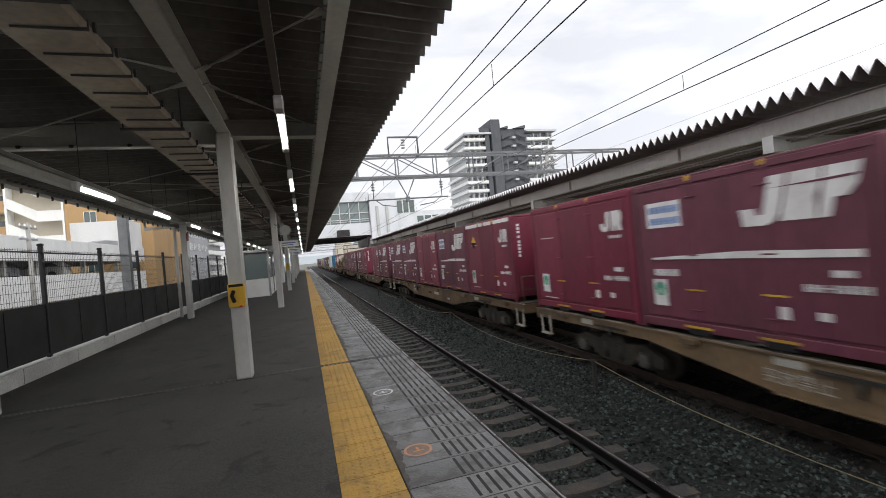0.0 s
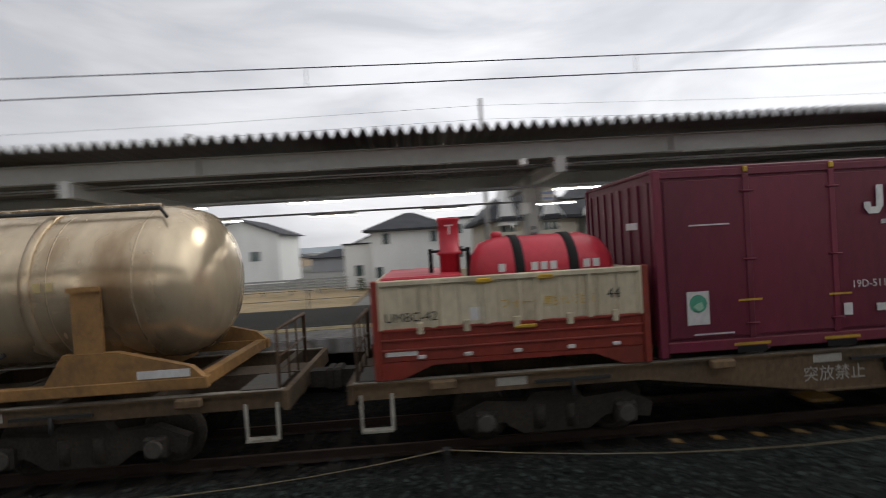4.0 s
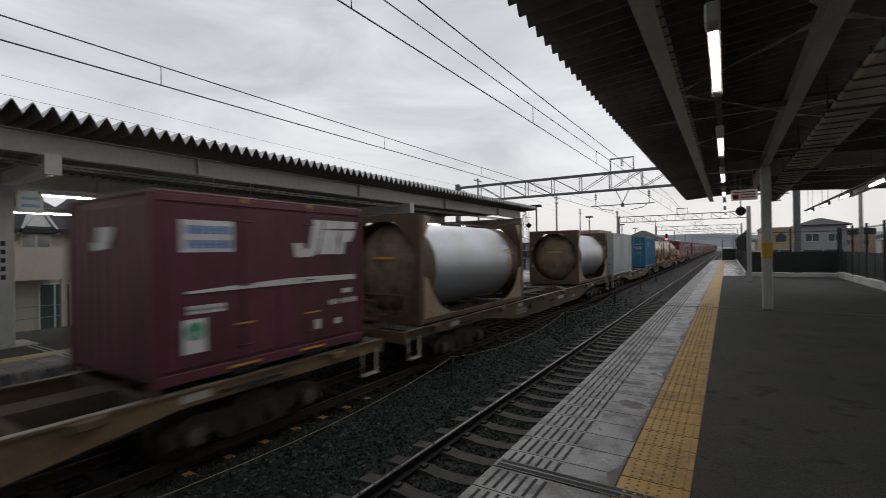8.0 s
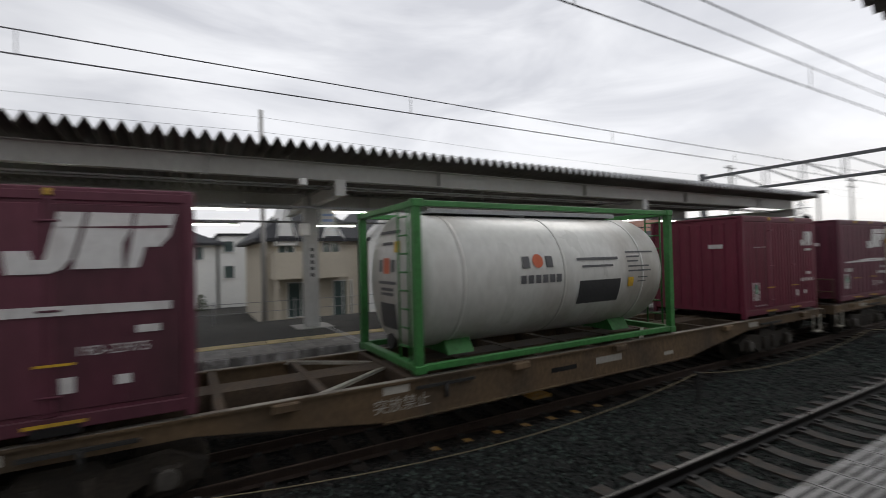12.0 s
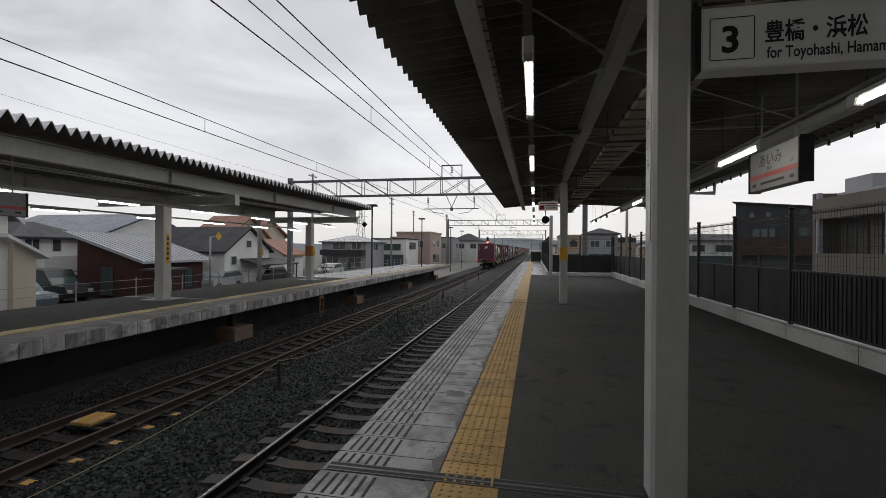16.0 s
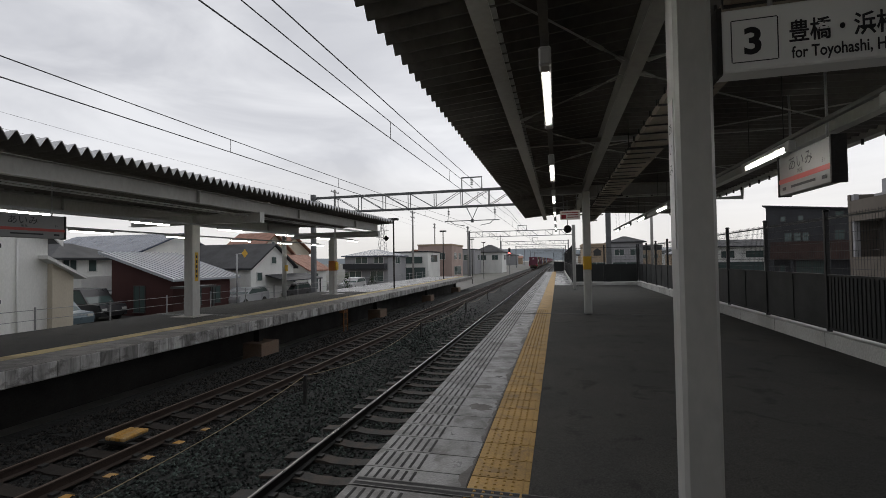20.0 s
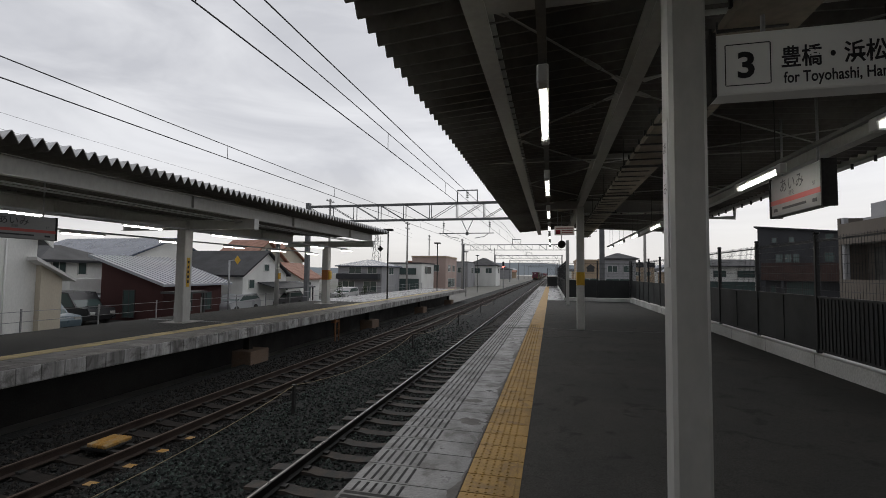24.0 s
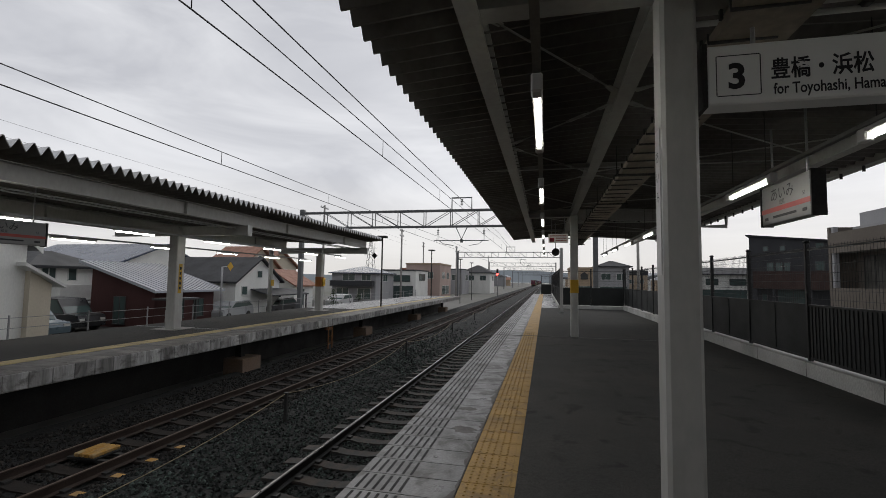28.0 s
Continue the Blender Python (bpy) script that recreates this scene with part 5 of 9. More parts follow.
def box_container(label, skin, bars=True, smooth=False):
    """A twenty-foot box with doors on its north end."""
    half = 3.02
    c = thing("box_container", label, "freight container", "large freight containers")
    part("body", Shape().soft_box(-1.17, 1.17, -half + 0.05, half - 0.05, 0.12, 2.55, 0.02), skin, c)
    frame_parts(c, half, skin, w=1.215, top=2.58, diagonals="none")
    if not smooth:
        for sx in (-1, 1):
            s = Shape()
            for k in range(26):
                y = -half + 0.25 + (2 * half - 0.5) * k / 25
                s.soft_box(min(sx * 1.16, sx * 1.205), max(sx * 1.16, sx * 1.205), y - 0.055, y + 0.055, 0.16, 2.45, 0.02)
            part("side_ribs", s, skin, c)
    else:
        for sx in (-1, 1):
            part("side_panel", Shape().soft_box(min(sx * 1.165, sx * 1.208), max(sx * 1.165, sx * 1.208), -half + 0.13, half - 0.13, 0.2, 2.45, 0.015), skin, c)
    for x0, x1 in ((-1.06, -0.01), (0.01, 1.06)):
        d = part("door", Shape().soft_box(x0, x1, half - 0.06, half - 0.02, 0.15, 2.44, 0.012), skin, c)
        if bars:
            for x in (x0 + 0.25, x1 - 0.25):
                part("lock_bar", Shape().tube((x, half, 0.15), (x, half, 2.44), 0.018, 8), GALV, d)
        for k in range(4):
            z = 0.4 + 0.56 * k
            part("rib", Shape().soft_box(x0 + 0.06, x1 - 0.06, half - 0.022, half - 0.002, z, z + 0.26, 0.012), skin, d)
    if bars:
        part("door_print", Shape().box(-0.9, -0.4, half + 0.001, half + 0.004, 1.95, 2.0).box(-0.9, -0.35, half + 0.001, half + 0.004, 1.7, 1.75).box(-0.9, -0.4, half + 0.001, half + 0.004, 1.55, 1.6).box(-0.9, -0.5, half + 0.001, half + 0.004, 1.2, 1.25), CWHITE, c, "white lines of print")
        part("side_emblem", outline([[(1.9, 2.1), (1.75, 1.75), (1.68, 1.75), (1.83, 2.1)], [(1.55, 2.1), (1.4, 1.75), (1.33, 1.75), (1.48, 2.1)], [(1.2, 2.1), (1.05, 1.75), (0.98, 1.75), (1.13, 2.1)]], -1.222), CWHITE, c, "white slanted emblem strokes")
    else:
        part("emblem_bar", plates([(-2.15, -2.55, 0.35, 0.45)], -1.212), GALV, c, "small grey-green emblem bar")
        part("print_bars", plates([(-2.2, -2.3, 1.1, 2.0), (-2.42, -2.48, 1.2, 2.0)], -1.212), GALV, c, "vertical lines of print")
        for k in range(12):
            part("roof_tab", Shape().soft_box(-1.2, -1.1, -2.75 + 0.5 * k - 0.06, -2.75 + 0.5 * k + 0.06, 2.575, 2.61, 0.008), GALV, c)
        part("locker", plates([(2.2, 1.5, 0.3, 0.62)], -1.212, 0.012), skin, c, "small flush locker lid")
    return c


CREAM = paint("champagne_tank", (0.68, 0.56, 0.39), 0.26, metal=0.6, scale=1.3, fine=8, vary=0.06, bump=0.01, dirt=(0.20, 0.11, 0.045), dirt_amount=0.85, streak=0.75)
stain(CREAM, (0.15, 0.075, 0.03), 0.8, 0.55, 0.70, 0.55, 0.4)
SADDLE = paint("tan_saddle", (0.33, 0.175, 0.06), 0.65, scale=2, fine=14, vary=0.15, bump=0.05, dirt=(0.12, 0.075, 0.04), dirt_amount=0.7)
TANKW = paint("white_tank", (0.56, 0.56, 0.53), 0.33, scale=0.8, fine=10, vary=0.06, bump=0.015, dirt=(0.24, 0.20, 0.16), dirt_amount=0.8, streak=0.7)
TANKD = paint("dusty_white_tank", (0.50, 0.47, 0.43), 0.4, scale=1.1, fine=10, vary=0.08, bump=0.015, dirt=(0.24, 0.18, 0.135), dirt_amount=0.95, streak=0.8)
TANKC = paint("creamy_tank", (0.50, 0.44, 0.35), 0.4, scale=1.1, fine=10, vary=0.08, bump=0.015, dirt=(0.20, 0.15, 0.10), dirt_amount=0.95, streak=0.8)
TANKG = paint("grey_tank", (0.33, 0.32, 0.30), 0.35, scale=0.8, fine=10, vary=0.08, bump=0.015, dirt=(0.13, 0.115, 0.09), dirt_amount=0.7, streak=0.5)
SILVER = paint("brushed_steel_tank", (0.50, 0.52, 0.55), 0.46, metal=0.75, scale=0.7, fine=6, vary=0.05, bump=0.0, dirt=(0.42, 0.41, 0.40), dirt_amount=0.6)
TANK_END = paint("dusty_tank_end", (0.23, 0.175, 0.125), 0.65, metal=0.1, scale=2.5, fine=14, vary=0.15, bump=0.03, dirt=(0.07, 0.05, 0.038), dirt_amount=0.8)
GUSSET = paint("tan_gusset", (0.33, 0.25, 0.17), 0.7, fine=14, dirt=(0.12, 0.08, 0.05), dirt_amount=0.6)
FR_GREEN = paint("green_frame", (0.045, 0.20, 0.05), 0.5, fine=14, dirt=(0.03, 0.09, 0.03), dirt_amount=0.6)
FR_YELLOW = paint("yellow_frame", (0.42, 0.38, 0.10), 0.5, fine=14, dirt=(0.2, 0.18, 0.07), dirt_amount=0.6)
FR_BLUE = paint("blue_frame", (0.013, 0.165, 0.42), 0.5, fine=14, dirt=(0.015, 0.07, 0.16), dirt_amount=0.5)
FR_LIGHT = paint("pale_blue_frame", (0.24, 0.36, 0.40), 0.5, fine=14, dirt=(0.14, 0.19, 0.2), dirt_amount=0.6)
FR_NAVY = paint("navy_frame", (0.018, 0.022, 0.035), 0.5, fine=14, dirt=(0.04, 0.035, 0.03), dirt_amount=0.6)
FR_BROWN = paint("brown_frame", (0.105, 0.062, 0.036), 0.7, fine=14, dirt=(0.06, 0.045, 0.03), dirt_amount=0.7)
FR_PINK = paint("faded_pink_frame", (0.27, 0.13, 0.16), 0.6, fine=14, dirt=(0.12, 0.07, 0.08), dirt_amount=0.6)
SHADE_BLUE = paint("blue_sun_shade", (0.025, 0.23, 0.55), 0.4, fine=10, vary=0.06, bump=0.01, dirt=(0.02, 0.1, 0.25), dirt_amount=0.5)
BOX_BLUE = paint("blue_box", (0.02, 0.15, 0.27), 0.5, fine=10, vary=0.08, bump=0.02, dirt=(0.02, 0.08, 0.14), dirt_amount=0.5, streak=0.6)
BOX_GREY = paint("grey_box", (0.42, 0.43, 0.43), 0.5, scale=0.7, fine=10, vary=0.05, bump=0.02, dirt=(0.26, 0.26, 0.25), dirt_amount=0.6, streak=0.7)
TUB_RED = paint("tub_red", (0.24, 0.032, 0.020), 0.6, fine=14, vary=0.12, bump=0.04, dirt=(0.09, 0.03, 0.02), dirt_amount=0.6, streak=0.4)
TUB_CREAM = paint("tub_cream", (0.58, 0.52, 0.38), 0.6, fine=14, vary=0.1, bump=0.04, dirt=(0.26, 0.2, 0.13), dirt_amount=0.6, streak=0.5)
CARGO_RED = paint("red_cargo", (0.50, 0.03, 0.05), 0.4, fine=10, vary=0.06, bump=0.01, dirt=(0.3, 0.03, 0.04), dirt_amount=0.4)


PALE_PRINT = paint("pale_print", (0.62, 0.50, 0.24), 0.6, vary=0.1, bump=0)


def cream_tank():
    c = thing("cream_tank_container", "glossy champagne-gold tank on tan saddles with brown dirt", "tank container", "cream tanks")
    prof = [(-2.85, 0.02), (-2.83, 0.4), (-2.74, 0.75), (-2.55, 1.0), (-2.2, 1.12), (2.2, 1.12), (2.55, 1.0), (2.74, 0.75), (2.83, 0.4), (2.85, 0.02)]
    t = part("tank", Shape().lathe(prof, "y", (0, 0, 1.38), 44), CREAM, c)
    for y in (-0.75, 0.95):
        part("band", Shape().lathe([(y - 0.06, 1.121), (y - 0.05, 1.16), (y + 0.05, 1.16), (y + 0.06, 1.121)], "y", (0, 0, 1.38), 44), CREAM, t)
    for k in range(7):
        part("lug", Shape().soft_box(-0.42, -0.36, -2.1 + 0.68 * k, -2.0 + 0.68 * k, 2.38, 2.5, 0.01), CREAM, t)
    part("top_rail", Shape().tube((-0.4, -2.1, 2.5), (-0.4, 2.1, 2.5), 0.015, 6), CREAM, t)
    for sx in (-1, 1):
        x0, x1 = (-1.2, -1.08) if sx < 0 else (1.08, 1.2)
        part("side_frame", Shape().soft_box(x0, x1, -2.95, 2.95, 0.05, 0.2, 0.012), SADDLE, c)
        for sy in (-1, 1):
            pts = [(sy * 2.9, 0.2), (sy * 2.75, 0.34), (sy * 1.85, 0.58), (sy * 1.2, 0.58), (sy * 0.95, 0.2)]
            part("saddle", Shape().prism(pts, "x", x0 + 0.01, x1 - 0.01), SADDLE, c)
            part("strap", Shape().box(x0 + 0.02 if sx < 0 else x1 - 0.06, x0 + 0.06 if sx < 0 else x1 - 0.02, sy * 1.52 - 0.18, sy * 1.52 + 0.18, 0.55, 1.4), SADDLE, c)
    for y0, y1, xx, z1 in ((-2.9, -2.75, 1.08, 0.2), (2.75, 2.9, 1.08, 0.2), (-1.8, -1.3, 0.95, 0.45), (1.3, 1.8, 0.95, 0.45)):
        part("cross_frame", Shape().box(-xx, xx, y0, y1, 0.05, z1), SADDLE, c)
    for y in (-2.05, -1.0, 0.1, 1.25, 2.1):
        part("weld_seam", Shape().lathe([(y - 0.012, 1.1205), (y, 1.125), (y + 0.012, 1.1205)], "y", (0, 0, 1.38), 44), CREAM, t)
    part("label_plate", plates([(-2.1, -2.75, 0.22, 0.32)], -1.2), CWHITE, c, "white label plate")
    for y in (2.0, 1.86, 1.72, 1.58, 1.44, 1.30, 1.16, 0.2, 0.05, -0.1, -0.25, -0.40, -0.9, -1.05):
        part("print_block", plates([(y - 0.045, y + 0.045, 1.38, 1.50)], -1.1225), PALE_PRINT, t, "small pale print block")
    part("top_pipe", Shape().path([(-0.75, 2.3, 2.30), (-0.62, 2.2, 2.42), (-0.62, -2.2, 2.42), (-0.75, -2.35, 2.28)], 0.022, 6), DARK, t, "dark pipe along the top")
    part("drain_pipe", Shape().path([(-1.05, 0.5, 0.42), (-1.12, 0.2, 0.50), (-1.12, -0.25, 0.52), (-1.05, -0.4, 0.62)], 0.03, 6), DARK, t)
    for sy in (-1, 1):
        part("saddle_bolt_plate", plates([(sy * 1.52 - 0.2, sy * 1.52 + 0.2, 1.36, 1.42)], -1.2, 0.02), SADDLE, c)
    part("valve", Shape().tube((-1.0, -0.2, 0.75), (-1.0, 0.35, 0.75), 0.03, 8).tube((-1.0, 0.0, 0.7), (-1.0, 0.0, 0.9), 0.05, 8), DARK, t)
    return c


def silver_tank():
    half = 3.02
    c = thing("steel_tank_container", "bare steel tank with rusty brown end frames", "tank container", "steel tanks")
    t = part("tank", Shape().lathe(tank_body(1.12, half - 0.2, 0.5), "y", (0, 0, 1.3), 44), SILVER, c)
    for sy in (-1, 1):
        y = sy * half
        a, b = min(y, y - sy * 0.16), max(y, y - sy * 0.16)
        e = sy * (half - 0.2)
        prof = [(e + sy * 0.004, 0.02), (e - sy * 0.016, 0.396), (e - sy * 0.086, 0.788), (e - sy * 0.196, 1.012), (e - sy * 0.5, 1.124)]
        part("tank_end", Shape().lathe(prof if sy < 0 else prof[::-1], "y", (0, 0, 1.3), 44), TANK_END, t, "dusty brown dished end")
        pts = [(1.2 * math.cos(radians(22.5 + 45 * k)), 1.29 + 1.2 * math.sin(radians(22.5 + 45 * k))) for k in range(8)]
        s = Shape()
        sq = [(1.2, 2.55), (-1.2, 2.55), (-1.2, 0.02), (1.2, 0.02)]
        vs = [(x, v, z) for v in (a, b) for x, z in pts] + [(x, v, z) for v in (a, b) for x, z in sq]
        fs = []
        for v in (0, 1):
            o, q = v * 8, 16 + v * 4
            fs += [(o + 0, o + 1, q + 0), (o + 2, o + 3, q + 1), (o + 4, o + 5, q + 2), (o + 6, o + 7, q + 3)]
            fs += [(o + 1, o + 2, q + 1, q + 0), (o + 3, o + 4, q + 2, q + 1), (o + 5, o + 6, q + 3, q + 2), (o + 7, o + 0, q + 0, q + 3)]
        fs += [(k, (k + 1) % 8, 8 + (k + 1) % 8, 8 + k) for k in range(8)] + [(16 + k, 20 + k, 20 + (k + 1) % 4, 16 + (k + 1) % 4) for k in range(4)]
        part("end_frame", s.add(vs, fs), FR_BROWN, c)
        part("end_skirt", Shape().tube((0, y - sy * 0.1, 1.29), (0, y - sy * 0.78, 1.29), 1.135, 36, caps=False), FR_BROWN, c, "rusty brown ring round the tank end")
        part("end_gusset", Shape().prism([(y - sy * 0.16, 0.05), (y - sy * 1.75, 0.05), (y - sy * 1.75, 0.12), (y - sy * 1.25, 0.2), (y - sy * 0.85, 0.38), (y - sy * 0.55, 0.68), (y - sy * 0.34, 1.05), (y - sy * 0.16, 1.12)], "x", -1.19, -1.16), GUSSET, c)
        part("end_gusset", Shape().prism([(y - sy * 0.2, 2.5), (y - sy * 0.55, 2.5), (y - sy * 0.2, 2.0)], "x", -1.19, -1.16), GUSSET, c)
        part("end_print", Shape().box(-0.35, 0.35, min(y * 0.945, y * 0.946), max(y * 0.945, y * 0.946) + 0.004, 1.5, 1.56), CYELLOW, t, "faded yellow print")
    for sx in (-1, 1):
        part("side_rail", Shape().soft_box(min(sx * 1.2, sx * 1.08), max(sx * 1.2, sx * 1.08), -half + 0.2, half - 0.2, 0.02, 0.14, 0.01), FR_BROWN, c)
    part("warning_sign", outline([[(-1.85, 1.2), (-2.15, 1.2), (-2.0, 1.5)]], -1.125), CYELLOW, t, "yellow warning triangle")
    part("print_bars", plates([(-1.7, -2.3, 1.66, 1.7), (-2.0, -2.4, 1.56, 1.6)], -1.115), CYELLOW, t, "yellow lines of print")
    return c


def open_tub():
    h = 1.81
    c = thing("open_tub_container", "cream and red open-top container carrying a red tank", "freight container")
    for sx in (-1, 1):
        part("upper_wall", Shape().soft_box(min(sx * 1.2, sx * 1.12), max(sx * 1.2, sx * 1.12), -h, h, 0.62, 1.22, 0.01), TUB_CREAM, c)
    for sy in (-1, 1):
        part("upper_wall", Shape().soft_box(-1.12, 1.12, min(sy * h, sy * (h - 0.08)), max(sy * h, sy * (h - 0.08)), 0.62, 1.22, 0.01), TUB_CREAM, c)
    part("lower_wall", Shape().soft_box(-1.2, 1.2, -h, h, 0.2, 0.62, 0.012), TUB_RED, c)
    part("skirt", Shape().prism([(h, 0.2), (-h, 0.2), (-h, -0.02), (-h + 0.35, -0.02), (-h + 0.75, 0.14), (h - 0.75, 0.14), (h - 0.35, -0.02), (h, -0.02)], "x", -1.2, -1.14), TUB_RED, c)
    part("skirt", Shape().prism([(h, 0.2), (-h, 0.2), (-h, -0.02), (-h + 0.35, -0.02), (-h + 0.75, 0.14), (h - 0.75, 0.14), (h - 0.35, -0.02), (h, -0.02)], "x", 1.14, 1.2), TUB_RED, c)
    for k in range(6):
        y = -h + 0.1 + (2 * h - 0.2) * k / 5
        part("stake", Shape().soft_box(-1.235, -1.19, y - 0.035, y + 0.035, 0.62, 1.2, 0.008), TUB_CREAM, c)
    part("top_rail", Shape().soft_box(-1.235, -1.1, -h, h, 1.18, 1.25, 0.01), TUB_CREAM, c)
    for y in (-0.45, 0.35):
        part("latch", Shape().soft_box(-1.26, -1.2, y - 0.1, y + 0.1, 1.16, 1.22, 0.01), CYELLOW, c)
    me = lettering("UM8C-42", 0.17, DARK)
    on_side(me, "lettering", c, 1.65, 0.72, -1.238, "dark lettering")
    on_side(lettering("44", 0.18, DARK), "lettering", c, -1.25, 0.86, -1.238, "dark lettering")
    on_side(lettering("フォーク車", 0.14, CYELLOW), "lettering", c, 0.15, 0.82, -1.207, "faded lettering")
    on_side(lettering("扱い注意", 0.14, CYELLOW), "lettering", c, -0.55, 0.82, -1.207, "faded lettering")
    part("plate", plates([(0.55, 0.3, 0.68, 0.85)], -1.205), CWHITE, c, "white plate")
    part("plate", plates([(1.65, 1.25, 0.28, 0.36)], -1.205), CWHITE, c, "white plate")
    for z in (0.34, 0.47):
        part("ridge", Shape().soft_box(-1.222, -1.19, -h + 0.05, h - 0.05, z, z + 0.03, 0.008), TUB_RED, c)
    part("seam_rail", Shape().soft_box(-1.23, -1.19, -h, h, 0.595, 0.635, 0.008), TUB_RED, c)
    for y in (-1.35, -0.75, -0.05, 0.6, 1.2):
        part("hinge", Shape().soft_box(-1.25, -1.2, y - 0.04, y + 0.04, 0.55, 0.70, 0.01), TUB_CREAM, c)
        part("latch_foot", Shape().soft_box(-1.24, -1.2, y - 0.05, y + 0.05, 0.235, 0.28, 0.008), CWHITE, c)
    for k in range(14):
        y = -h + 0.14 + k * 0.26
        part("panel_rib", Shape().soft_box(-1.215, -1.195, y - 0.02, y + 0.02, 0.64, 1.17, 0.006), TUB_CREAM, c)
    part("center_latch", Shape().soft_box(-1.255, -1.2, -0.30, -0.02, 0.545, 0.59, 0.01), CYELLOW, c, "orange latch bar")
    for sy in (-1, 1):
        part("end_post", Shape().soft_box(-1.245, -1.15, min(sy * h, sy * (h - 0.09)), max(sy * h, sy * (h - 0.09)), -0.02, 1.26, 0.012), TUB_RED, c)
    prof = [(-1.65, 0.02), (-1.6, 0.25), (-1.45, 0.42), (-1.2, 0.5), (0.05, 0.5), (0.3, 0.42), (0.42, 0.25), (0.46, 0.02)]
    t = part("cargo_tank", Shape().lathe([(u, q * 1.05) for u, q in prof], "y", (-0.4, 0, 1.22), 30), CARGO_RED, c, "glossy red cargo tank")
    for y in (-0.95, -0.2):
        part("strap", Shape().lathe([(y - 0.07, 0.526), (y - 0.06, 0.545), (y + 0.06, 0.545), (y + 0.07, 0.526)], "y", (-0.4, 0, 1.22), 30), SHADOW, t, "black strap")
    for y in (-1.25, -1.12, -0.66, -0.53, -0.40, 0.05):
        part("print_block", plates([(y - 0.045, y + 0.045, 1.26, 1.37)], -0.925, 0.004), CWHITE, t, "white print block")
    part("drum", Shape().lathe([(1.2, 0.15), (1.52, 0.15), (1.53, 0.18), (1.57, 0.18), (1.58, 0.15), (2.0, 0.15), (2.02, 0.17), (2.06, 0.17)], "z", (-0.4, 0.72, 0), 20), CARGO_RED, c, "red upright cylinder")
    on_side(lettering("T", 0.2, CWHITE), "lettering", c, 0.78, 1.82, -0.575, "white letter")
    for y in (0.45, 1.0):
        part("bracket", Shape().box(-0.44, -0.36, y - 0.03, y + 0.03, 1.2, 1.62), SHADOW, c, "black bracket")
    part("cross_bar", Shape().box(-0.42, -0.38, 0.42, 1.03, 1.56, 1.6), SHADOW, c, "black clamp bar")
    part("inner_cover", Shape().soft_box(-1.05, 1.05, 0.6, 1.7, 1.18, 1.28, 0.02), CARGO_RED, c, "red tarpaulin")
    part("knob", Shape().lathe([(1.7, 0.06), (1.78, 0.09), (1.82, 0.05)], "z", (-0.4, 0.02, 0), 12), CARGO_RED, t)
    return c


CAP = paint("axle_cap_grey", (0.075, 0.068, 0.06), 0.7, fine=20, dirt=(0.06, 0.05, 0.04), dirt_amount=0.7)


DECKD = paint("dark_deck_brown", (0.06, 0.042, 0.028), 0.85, scale=2, fine=20, vary=0.25, bump=0.1, dirt=(0.11, 0.075, 0.045), dirt_amount=0.6)


